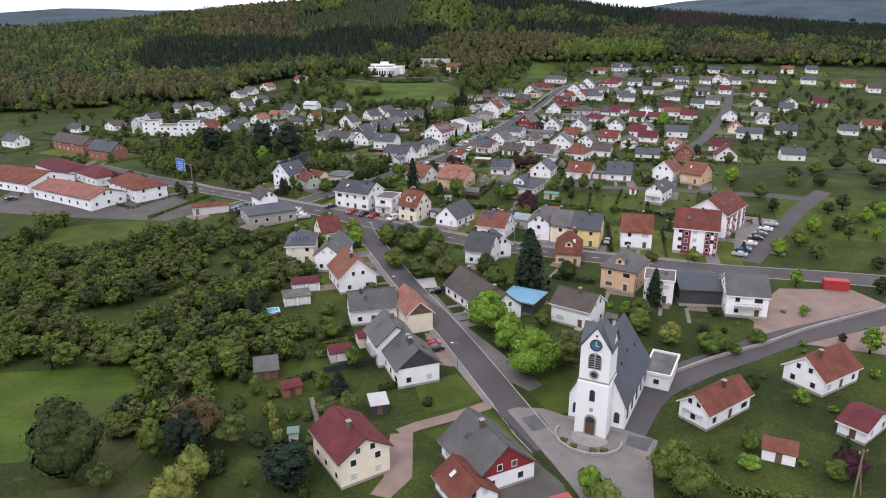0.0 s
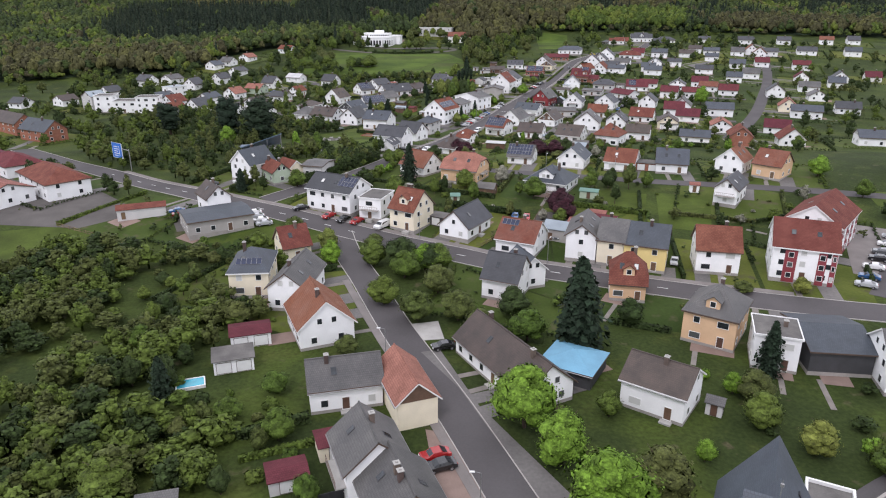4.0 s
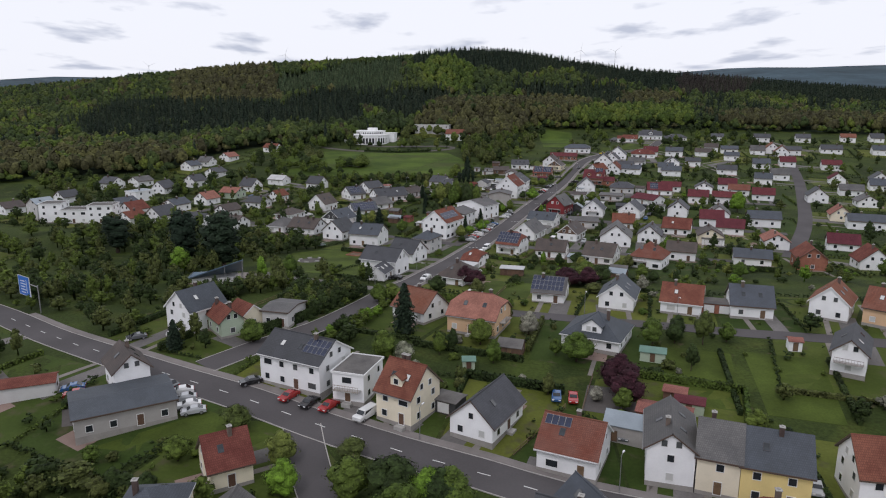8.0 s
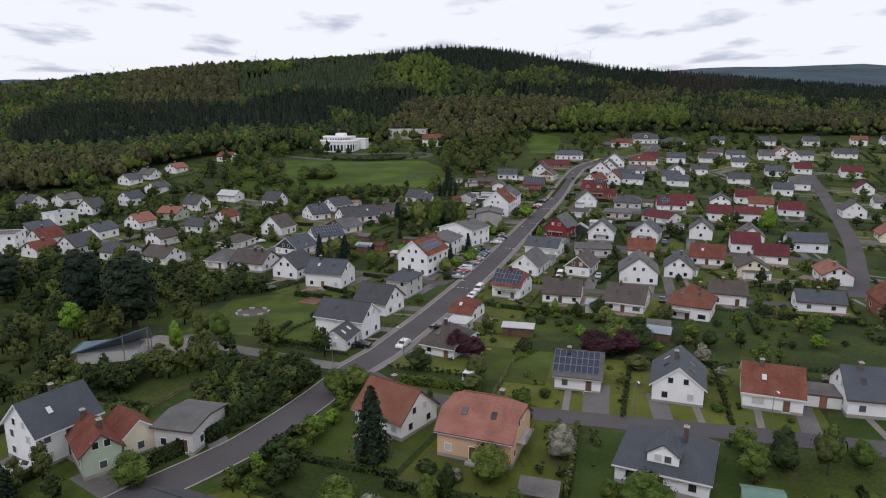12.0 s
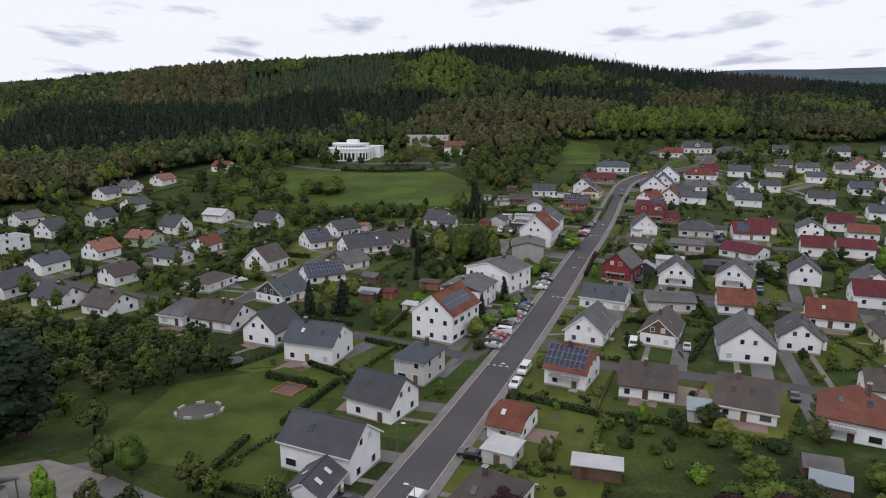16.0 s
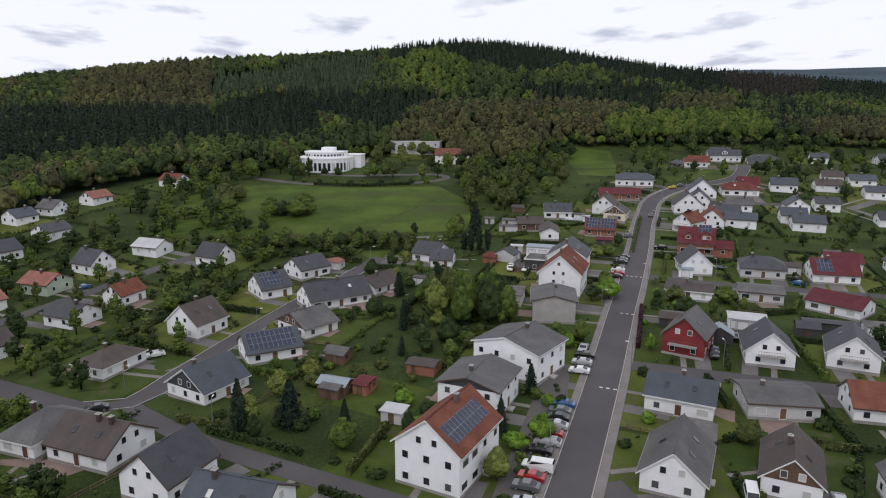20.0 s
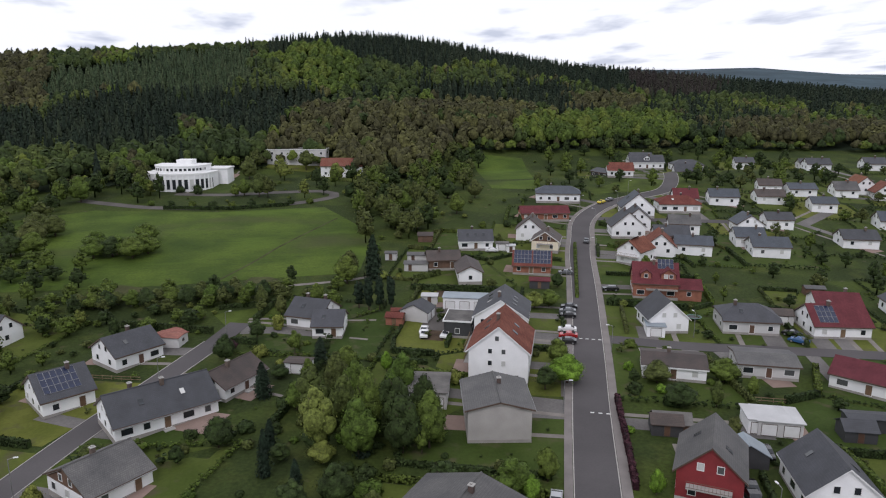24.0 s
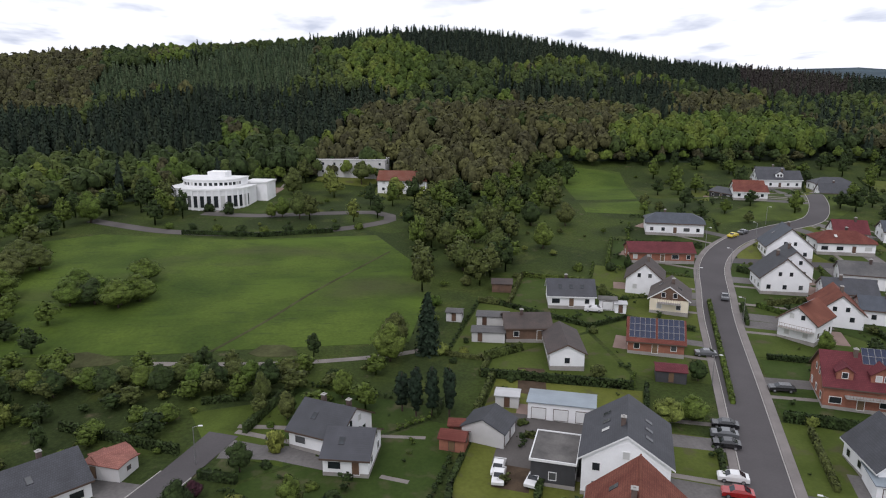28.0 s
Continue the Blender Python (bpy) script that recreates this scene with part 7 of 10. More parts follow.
house(118.4, 537.0, -20, 11.5, 9.0, 2.9, pitch=30, wall='white', roof='dark', near=False)
house(-213.9, 417.6, 59, 9.5, 9.5, 3.2, pitch=26, wall='white', roof='brown', near=False)
house(-202.2, 447.9, 62, 9.5, 8.5, 3.2, pitch=34, wall='white', roof='dark', near=False)
house(-145.2, 395.7, 65, 9.5, 8.5, 2.9, pitch=30, wall='white', roof='red', near=False)
house(176.5, 678.0, -18, 11.5, 8.5, 3.6, pitch=26, wall='white', roof='dark', near=False)
house(153.2, 652.4, -16, 11.5, 9.5, 2.9, pitch=30, wall='white', roof='red', near=False)
house(264.0, 654.9, -20, 10.5, 8.5, 2.9, pitch=30, wall='white', roof='dark', near=False)
house(115.0, 556.0, 70, 11.5, 9.0, 3.6, pitch=40, wall='white', roof='dark', near=False)
house(129.5, 548.0, -24, 10.5, 8.5, 3.2, pitch=30, wall='white', roof='grey', near=False)
house(199.1, 598.0, -23, 9.5, 9.0, 2.9, pitch=26, wall='white', roof='brown', near=False)
house(151.9, 543.5, 74, 9.5, 9.0, 3.6, pitch=34, wall='white', roof='slate', near=False)
house(143.8, 519.7, -19, 11.5, 9.5, 3.2, pitch=26, wall='white', roof='slate', near=False)
house(149.5, 583.0, -20, 9.5, 9.5, 2.9, pitch=34, wall='white', roof='wine', near=False)
house(253.8, 585.4, -23, 10.5, 9.5, 3.2, pitch=26, wall='white', roof='dark', near=False)
house(317.5, 584.3, -19, 11.5, 8.5, 3.6, pitch=34, wall='white', roof='slate', near=False)
house(345.9, 572.8, -22, 10.5, 9.0, 2.9, pitch=34, wall='white', roof='red', near=False)
house(355.1, 550.7, -16, 9.5, 9.0, 3.6, pitch=34, wall='white', roof='brown', near=False)
house(283.3, 496.2, -19, 9.5, 9.5, 2.9, pitch=34, wall='white', roof='wine', near=False)
house(246.3, 471.7, -23, 9.5, 9.5, 3.2, pitch=34, wall='white', roof='slate', near=False)
house(205.5, 384.3, -21, 11.5, 8.5, 2.9, pitch=34, wall='white', roof='dark', near=False)
house(243.0, 384.4, -24, 10.5, 9.5, 2.9, pitch=26, wall='white', roof='slate', near=False)
house(266.7, 401.8, -21, 10.5, 9.5, 2.9, pitch=30, wall='white', roof='red', near=False)
house(191.3, 435.2, 71, 9.5, 9.5, 3.6, pitch=38, wall='white', roof='dark', near=False)
house(169.6, 302.4, -16, 10.5, 9.5, 3.6, pitch=26, wall='white', roof='slate', near=False)
house(206.5, 290.7, -21, 9.5, 9.0, 3.2, pitch=34, wall='white', roof='grey', near=False)
house(-243.1, 357.1, 152, 11.5, 9.0, 3.6, pitch=34, wall='white', roof='slate', near=False)
house(-234.4, 409.8, -20, 9.5, 8.5, 2.9, pitch=30, wall='white', roof='dark', near=False)
house(-137.2, 220.2, -31, 35.8, 14, 3.8, pitch=18, roof='pink', wall='white', near=False, chim=0, name='shop_building', category='shop', group='retail park', label='long low white shop building with a red roof')
house(-171.1, 246.0, -27, 30.0, 20, 3.8, pitch=18, roof='red', wall='white', near=False, chim=0, name='shop_building', category='shop', group='retail park', label='long low white shop building with a red roof')
house(-167.0, 267.2, -41, 32.6, 13, 3.8, pitch=20, f=0.3, roof='wine', wall='white', near=False, chim=0, name='shop_building', category='shop', group='retail park', label='long low white shop building with a red roof')
house(-144.6, 251.9, -41, 18.6, 11, 3.8, pitch=24, f=0.0, roof='wine', wall='white', near=False, chim=0, name='shop_building', category='shop', group='retail park', label='long low white shop building with a red roof')
house(-118.2, 227.4, -43, 23.9, 12, 5.0, pitch=26, f=0.0, roof='red', wall='white', near=False, chim=0, name='shop_building', category='shop', group='retail park', label='long low white shop building with a red roof')
house(-203.5, 346.6, -35, 32.2, 9, 5.0, pitch=38, roof='brown', wall='brick', near=False)
house(-175.7, 325.1, -29, 18.4, 10, 5.0, pitch=38, roof='slate', wall='brick', near=False, sky=2)
house(-158, 396, 7, 11, 10, 8.2, pitch=0, roof='felt', chim=0, name='apartment_building', category='apartment building', label='modern white flat-roofed apartment block with wide windows')
house(-170, 396.5, 7, 11.5, 10, 6.2, pitch=0, roof='felt', chim=0, name='apartment_building', category='apartment building', label='modern white flat-roofed apartment block with wide windows')
house(-181.5, 398, 7, 9.5, 10, 8.6, pitch=0, roof='felt', chim=0, name='apartment_building', category='apartment building', label='modern white flat-roofed apartment block with wide windows')
house(-191, 404, 62, 9, 8, 7.4, pitch=30, roof='steel', wall='light_grey', chim=0)

# ---- sheds and garages ----
shed(-22.4, 102.4, 20, 5, 4, 2.2, 10, 'light_grey', 'wine', name='garage')
shed(-30.0, 88.0, 25, 3.6, 3, 2.0, 15, 'brick', 'wine', name='shed')
shed(-36.3, 94.5, 15, 4.5, 4, 2.2, 15, 'brown', 'grey', name='shed', mono=True)
shed(-12.4, 81.9, 15, 3, 3.6, 2.1, 4, 'dark', 'light', name='shed', mono=True)
shed(-26.3, 72.8, 10, 1.6, 1.6, 1.7, 15, 'green', 'green', name='shed')
shed(-37.3, 140.8, 18, 7, 5, 2.5, 12, 'white', 'wine', name='garage')
shed(-37.9, 132.1, 18, 6.5, 5, 2.4, 0, 'white', 'felt', name='garage')
house(19.9, 130.2, -30, 8.8, 8.2, 2.7, pitch=20, f=0.0, wall='dark', roof='blue', chim=0, windows=False, plinth=False, name='pavilion', category='pavilion', label='dark timber pavilion with a hipped light-blue roof')
shed(39.5, 118.5, -30, 2.4, 2.2, 2.2, 30, 'light_grey', 'grey', name='shed')
shed(-17.1, 109.1, 20, 5, 4, 2.4, 6, 'cream', 'wine', name='garage')
shed(55.5, 67.6, -25, 5, 4, 2.2, 32, 'white', 'orange', name='shed')
shed(-3.0, 199.5, -30, 5, 4, 2.4, 6, 'dark', 'felt', name='garage')
shed(27.1, 190.8, -25, 7, 5, 3.0, 30, 'grey', 'steel', name='barn')
shed(34.8, 195.3, -25, 9, 5, 2.3, 14, 'brick', 'pink', name='shed')
shed(39.1, 202.5, -25, 4, 3, 2.1, 15, 'brown', 'pink', name='shed')
shed(40.5, 198.9, -25, 5, 3.4, 2.1, 15, 'green', 'wine', name='shed')
shed(1.3, 215.4, 0, 2.4, 2.2, 1.9, 25, 'green', 'green', name='greenhouse')
shed(10.7, 222.1, -20, 5, 4, 2.1, 30, 'brown', 'felt', name='shed')
shed(71.1, 222.3, -15, 2.6, 2.6, 2.2, 20, 'white', 'pink', name='shed')
shed(39.9, 219.0, -20, 5, 3.4, 2.1, 15, 'green', 'green', name='shed')
shed(18.1, 290.0, -15, 7, 3, 2.2, 4, 'brown', 'light', name='shed', mono=True)
shed(51.1, 289.7, -20, 5, 4, 2.1, 28, 'brown', 'felt', name='shed')
shed(64.2, 247.0, -20, 7, 5, 2.4, 0, 'brick', 'felt', name='garage')
shed(4.8, 295.8, -28, 5, 5, 2.4, 0, 'light_grey', 'light', name='carport')
shed(49.5, 284.6, -28, 5, 4, 2.1, 26, 'brown', 'steel', name='shed')
shed(42.1, 311.4, -20, 5, 5.5, 2.4, 3, 'light_grey', 'steel', name='garage')
shed(85.9, 369.4, -18, 3, 2.6, 2.1, 15, 'dark', 'felt', name='shed')
shed(101.3, 411.5, -18, 7, 5, 2.5, 0, 'white', 'felt', name='garage')
shed(80.8, 348.7, -20, 8, 4, 2.4, 0, 'white', 'felt', name='garage')
shed(101.7, 343.7, -18, 8, 5, 2.4, 0, 'white', 'felt', name='garage')
shed(-24.7, 400.8, -25, 4, 3, 2.1, 15, 'brown', 'grey', name='shed')
shed(-24.0, 384.5, -25, 4, 3, 2.1, 15, 'brown', 'grey', name='shed')
shed(-18.2, 385.7, -25, 3, 3, 2.1, 15, 'brick', 'wine', name='shed')
shed(-24.8, 402.4, -22, 5, 3.5, 2.1, 22, 'brown', 'grey', name='shed')
shed(-23.6, 386.6, -22, 6, 4, 2.1, 22, 'brown', 'steel', name='shed')
shed(-17.6, 386.9, -22, 3, 3, 2.1, 15, 'brick', 'wine', name='shed')
shed(-11.8, 374.8, -22, 4, 3, 2.1, 3, 'light_grey', 'light', name='shed', mono=True)
shed(-6.5, 394.5, -22, 6, 4, 2.1, 12, 'brick', 'brown', name='shed')
shed(71.5, 418.8, -20, 6.5, 5.5, 2.6, 0, 'white', 'light', name='garage')
shed(61.7, 409.6, 70, 4, 6, 2.1, 30, 'dark', 'steel', name='shed')
shed(39.3, 365.1, -25, 5, 6, 2.4, 0, 'light_grey', 'felt', name='garage')
shed(16.7, 483.5, -10, 2.6, 2.4, 2.1, 15, 'brick', 'red', name='shed')
shed(27.1, 520.8, -10, 7, 4, 2.1, 6, 'light_grey', 'grey', name='shed')
shed(54.3, 420.7, -20, 5, 4, 2.1, 26, 'dark', 'brown', name='shed')
shed(84.3, 412.9, -20, 5, 4, 2.1, 30, 'dark', 'dark', name='shed')
shed(90.7, 414.4, -20, 12, 3, 2.4, 8, 'dark', 'dark', name='shed')
shed(55.4, 420.9, -20, 6, 4, 2.1, 30, 'brown', 'felt', name='shed')
shed(73.1, 418.0, -22, 7, 6, 2.6, 0, 'light_grey', 'light', name='garage')
shed(17.3, 440.0, -15, 7, 9, 3.0, 0, 'light_grey', 'felt', name='garage')
shed(35.0, 488.5, -18, 11, 5, 3.0, 4, 'white', 'steel', name='garage')
shed(21.7, 482.8, 62, 6, 7, 2.4, 26, 'light_grey', 'dark', name='garage')
shed(15.8, 479.9, -20, 4, 3, 2.0, 26, 'brick', 'red', name='shed')
shed(26.5, 493.1, -15, 4, 3, 2.1, 8, 'light_grey', 'light', name='shed')
shed(59.0, 500.7, -18, 5.5, 4, 2.2, 16, 'dark', 'wine', name='shed')
shed(20.9, 531.7, -15, 3.5, 3, 2.1, 15, 'light_grey', 'grey', name='shed')
shed(29.3, 529.2, -12, 7, 4, 2.1, 12, 'light_grey', 'grey', name='shed')
shed(34.7, 549.7, -10, 5, 4, 2.1, 22, 'brown', 'brown', name='shed')
shed(60.4, 534.0, -15, 2.6, 2.6, 2.1, 0, 'white', 'light', name='shed')
shed(58.0, 536.1, -15, 4, 3, 2.4, 0, 'white', 'felt', name='garage')
shed(74.6, 463.6, -20, 4, 6, 2.5, 0, 'white', 'steel', name='garage')
shed(108.5, 465.1, -22, 5, 5, 2.4, 20, 'light_grey', 'brown', name='garage')
shed(-35.0, 477.8, -20, 6, 4, 2.3, 6, 'light_grey', 'pink', name='carport')
shed(-35.3, 479.1, 40, 5, 4, 2.3, 6, 'light_grey', 'pink', name='carport')
shed(-6.5, 456.3, -20, 5, 3, 2.3, 5, 'white', 'brown', name='garage')
shed(-83.0, 204.7, 22, 12, 5, 2.6, 16, 'light_grey', 'red', name='shed')
shed(131.3, 482.1, -20, 5, 3, 2.1, 18, 'brown', 'grey', name='shed')

# ---- the church ----
def arch(w, h, depth, n=8):
    """The outline of a round-headed opening, extruded along y."""
    r = w / 2
    pts = [(-r, 0), (r, 0)] + [(r * math.cos(math.pi * k / n), h - r + r * math.sin(math.pi * k / n)) for k in range(n + 1)]
    m = len(pts)
    g = Geo()
    vs = [(x, -depth, z) for x, z in pts] + [(x, 0.05, z) for x, z in pts]
    return g.solid(vs, [tuple(range(m)), tuple(range(2 * m - 1, m - 1, -1))] + [(i, m + i, m + (i + 1) % m, (i + 1) % m) for i in range(m)])


def disc(r, y0, y1, n=20, rin=0.0):
    g = Geo()
    ring = lambda rr, y: [(rr * math.cos(2 * math.pi * k / n), y, rr * math.sin(2 * math.pi * k / n)) for k in range(n)]
    if rin:
        vs = ring(r, y0) + ring(rin, y0) + ring(r, y1) + ring(rin, y1)
        fs = []
        for k in range(n):
            j = (k + 1) % n
            fs += [(k, j, n + j, n + k), (k, 2 * n + k, 2 * n + j, j), (n + k, n + j, 3 * n + j, 3 * n + k)]
        return g.solid(vs, fs)
    return g.solid(ring(r, y0) + ring(r, y1), [tuple(range(n)), tuple(range(2 * n - 1, n - 1, -1))] + [(k, n + k, n + (k + 1) % n, (k + 1) % n) for k in range(n)])


CH_WALL = mat("church_render", (0.76, 0.76, 0.75), 0.85, 0.04, 0.25, 4.0)
CH_STONE = mat("grey_sandstone", (0.30, 0.28, 0.26), 0.85, 0.1, 0.6, 5.0)
CH_GLASS = mat("leaded_glass", (0.03, 0.04, 0.05), 0.2, 0.4, 1.5, 6.0)
CH_SLATE = mat("church_slate", (0.065, 0.078, 0.098), 0.55, 0.12, 0.3, 5.0, extra=tile_rows)
BRONZE = mat("blue_clock_face", (0.05, 0.13, 0.20), 0.4, 0.1, 1.0, 6.0)
church = thing("church", 25.3, 73.5, -27.2, 0, "white-rendered village church with a gabled tower and steep slate roofs", "church")
FOOT.append((31, 84, 13))
# nave: steep gabled body with a hipped choir end
NW, N0, N1, NE_, NR = 4.95, 3.4, 23.5, 5.7, 15.4
g = Geo()
g.solid([(-NW, N0, -2), (NW, N0, -2), (NW, N1, -2), (-NW, N1, -2), (-NW, N0, NE_), (NW, N0, NE_), (NW, N1, NE_), (-NW, N1, NE_), (0, N0, NR - .3)],
        [(3, 2, 1, 0), (0, 1, 5, 8, 4), (1, 2, 6, 5), (2, 3, 7, 6), (3, 0, 4, 7), (4, 8, 5, 6, 7)])
nave = part("nave", g.mesh("nave", CH_WALL), church)
sl = (NR - NE_) / NW
vs = [(-NW - .45, N0 - .3, NE_ - .45 * sl), (NW + .45, N0 - .3, NE_ - .45 * sl), (NW + .45, N1 + .4, NE_ - .45 * sl), (-NW - .45, N1 + .4, NE_ - .45 * sl), (0, N0 - .3, NR), (0, N1 - 3.2, NR)]
part("nave_roof", Geo().slab([(a, b, c + .3) for a, b, c in vs], [(1, 2, 5, 4), (3, 0, 4, 5), (2, 3, 5)], .28).mesh("nave_roof", CH_SLATE, uv=True), nave)
for k in range(5):
    for sx in (-1, 1):
        part("nave_window", arch(1.1, 2.9, 0.06).mesh("nave_window", CH_GLASS), nave, m=pose(sx * (NW + .02), 6.2 + k * 3.7, 1.6, 0, 0, 90 * sx))
for sx in (-1, 1):
    part("nave_window", arch(1.0, 2.1, 0.06).mesh("nave_window", CH_GLASS), nave, m=pose(sx * 3.7, N0 - .02, 1.8))
    part("nave_plinth", Geo().box(min(sx * 2.7, sx * 5.05), N0 - .12, -2, max(sx * 2.7, sx * 5.05), N0 + .1, .9).mesh("nave_plinth", CH_STONE), nave)
for k, (rx, ry) in enumerate(((2.6, 9), (2.4, 14), (2.8, 18.5))):
    part("roof_vent", Geo().box(-.22, -.3, 0, .22, .3, .2).mesh("roof_vent", METAL_DARK), nave, m=pose(rx, ry, NR + .25 - rx * sl, 0, 63, 0))
# tower
TW, TD, TE, TA = 2.55, 5.1, 16.9, 20.6
g = Geo()
g.solid([(-TW, 0, -2), (TW, 0, -2), (TW, TD, -2), (-TW, TD, -2), (-TW, 0, TE), (TW, 0, TE), (TW, TD, TE), (-TW, TD, TE), (0, 0, TA), (0, TD, TA)],
        [(3, 2, 1, 0), (0, 1, 5, 8, 4), (1, 2, 6, 5), (2, 3, 7, 9, 6), (3, 0, 4, 7), (4, 8, 9, 7), (5, 6, 9, 8)])
tower = part("tower", g.mesh("tower", CH_WALL), church)
ts = (TA - TE) / TW
vs = [(-TW - .3, -.12, TE - .3 * ts), (0, -.12, TA), (TW + .3, -.12, TE - .3 * ts), (-TW - .3, TD + .12, TE - .3 * ts), (0, TD + .12, TA), (TW + .3, TD + .12, TE - .3 * ts)]
part("tower_roof", Geo().slab([(a, b, c + .3) for a, b, c in vs], [(3, 4, 1, 0), (4, 5, 2, 1)], .26).mesh("tower_roof", CH_SLATE, uv=True), tower)
# cross gables of the tower
for sx in (-1, 1):
    vs = [(sx * (TW + .25), .1, TE - .1), (sx * (TW + .25), TD / 2, TA - .35), (sx * (TW + .25), TD - .1, TE - .1), (0, TD / 2, TA - .35)]
    part("cross_gable", Geo().slab([(a, b, c + .32) for a, b, c in vs], [(0, 1, 3), (1, 2, 3)] if sx < 0 else [(3, 1, 0), (3, 2, 1)], .24).mesh("cross_gable", CH_SLATE, uv=True), tower)
    part("gable_wall", Geo().solid([(sx * TW * .99, .1, TE - .2), (sx * TW * .99, TD - .1, TE - .2), (sx * TW * .99, TD / 2, TA - .45), (0, TD / 2, TA - .45)], [(0, 1, 2), (0, 2, 3), (1, 3, 2)]).mesh("gable_wall", CH_WALL), tower)
part("finial", Geo().tube((0, TD / 2, TA), (0, TD / 2, TA + 1.9), .05, .02, 6).mesh("finial", METAL), tower)
part("finial_ball", Geo().tube((0, TD / 2, TA + 1.2), (0, TD / 2, TA + 1.5), .16, .16, 8).mesh("finial_ball", METAL), tower)
part("cornice", stacked([(0, TD / 2, TW + .14, TD / 2 + .14, 10.7), (0, TD / 2, TW + .14, TD / 2 + .14, 10.95)]).mesh("cornice", CH_STONE), tower)
part("buttress_base", stacked([(0, TD / 2 - .1, TW + .2, TD / 2 + .12, -2), (0, TD / 2 - .1, TW + .2, TD / 2 + .12, 10.4), (0, TD / 2, TW + .02, TD / 2 + .02, 10.7)]).mesh("buttress_base", CH_WALL), tower)
clock = part("clock", disc(.95, -.14, .05).mesh("clock", BRONZE), tower, "blue clock face with a dark ring", m=pose(0, 0, 17.55))
part("clock_ring", disc(1.05, -.2, .05, 20, .86).mesh("clock_ring", METAL_DARK), clock)
part("clock_hand", Geo().box(-.05, -.19, -.1, .05, -.15, .75).mesh("clock_hand", PAINT_LINE), clock)
part("clock_hand", Geo().box(-.05, -.19, -.1, .05, -.15, .5).mesh("clock_hand", PAINT_LINE), clock, m=pose(0, 0, 0, 0, 110, 0))
part("louvre_frame", arch(2.3, 3.0, .1).mesh("louvre_frame", CH_STONE), tower, m=pose(0, 0, 13.1))
for sx in (-1, 1):
    lou = part("belfry_opening", arch(.85, 2.6, .16).mesh("belfry_opening", CH_GLASS), tower, m=pose(sx * .55, 0, 13.25))
    for k in range(5):
        part("louvre", cached("louvre", lambda: Geo().box(-.4, -.24, 0, .4, -.14, .08).mesh("louvre", CH_STONE)), lou, m=pose(0, 0, .25 + k * .42, -18, 0, 0))
part("rose_ring", disc(.85, -.12, .05, 20, .55).mesh("rose_ring", CH_STONE), tower, m=pose(0, 0, 12.0))
part("rose_glass", disc(.56, -.05, .05).mesh("rose_glass", CH_GLASS), tower, m=pose(0, 0, 12.0))
part("gable_window", disc(.22, -.06, .05, 10).mesh("gable_window", CH_GLASS), tower, m=pose(0, 0, 19.2))
part("tower_window", arch(.95, 2.2, .27).mesh("tower_window", CH_GLASS), tower, m=pose(0, 0, 7.0))
part("plaque", Geo().box(-.3, -.3, 0, .3, -.2, .7).mesh("plaque", CH_STONE), tower, m=pose(0, 0, 5.0))
portal = part("portal", arch(2.1, 3.9, .36).mesh("portal", CH_STONE), tower, "grey stone portal surround", m=pose(0, 0, .55))
part("portal_arch", arch(1.6, 3.55, .42).mesh("portal_arch", CH_GLASS), portal)
part("church_door", Geo().box(-.72, -.47, 0, .72, -.4, 2.4).mesh("church_door", DOOR_WOOD), portal)
for k in range(5):
    r = 3.4 - k * .42
    g = Geo()
    n = 14
    top = [(r * math.cos(math.pi + math.pi * i / n), -.25 + r * math.sin(math.pi + math.pi * i / n) * .9, .12 + k * .12) for i in range(n + 1)]
    g.slab(top, [tuple(range(n + 1))], .5)
    part("step", g.mesh("step", CH_STONE), church)
g = Geo()
n, cx, cy = 40, 0.0, -1.0
ring_o = [(cx + 5.9 * math.cos(math.pi * .93 + math.pi * 1.14 * i / n), cy + 4.9 * math.sin(math.pi * .93 + math.pi * 1.14 * i / n)) for i in range(n + 1)]
ring_i = [(cx + (x - cx) * .94, cy + (y - cy) * .93) for x, y in ring_o]
vs = [(x, y, .55) for x, y in ring_o] + [(x, y, .55) for x, y in ring_i]
g.slab(vs, [(i, i + 1, n + 2 + i, n + 1 + i) for i in range(n)], 1.0)
part("forecourt_wall", g.mesh("forecourt_wall", CH_STONE), church, "low curved stone wall round the steps")
for sx, sy in ((-3.6, -3.4), (-1.6, -4.3), (1.8, -4.2), (3.4, -3.3)):
    part("planting_bed", stacked([(sx, sy, .6, .5, -.5), (sx, sy, .6, .5, .35)]).mesh("planting_bed", LEAF_OLIVE), church)
# vestry with a flat roof and white parapet
vestry = part("vestry", Geo().box(4.6, 21.5, -2, 9.6, 31.5, 3.1).mesh("vestry", CH_WALL), church)
g = stacked([(7.1, 26.5, 2.75, 5.25, 3.1), (7.1, 26.5, 2.75, 5.25, 3.75), (7.1, 26.5, 2.45, 4.95, 3.75), (7.1, 26.5, 2.45, 4.95, 3.3)], [1, 1, 1])
g.m[-1] = 0
part("vestry_roof", g.mesh("vestry_roof", [ROOFS["felt"], FRAME]), vestry)
add_window(vestry, 7.1, 21.48, 1.2, -90, 1.2, 1.2)

# ---- the clinic on the hill: stepped white rotunda with tall windows ----
clinic = thing("clinic", -60.0, 645.0, -12, 0, "white stepped clinic building with a curved front and tall windows", "clinic", z=17.2)
clinic.matrix_basis = clinic.matrix_basis @ Matrix.Diagonal((0.88, 0.88, 0.96, 1))
FOOT.append((-45, 648, 24))


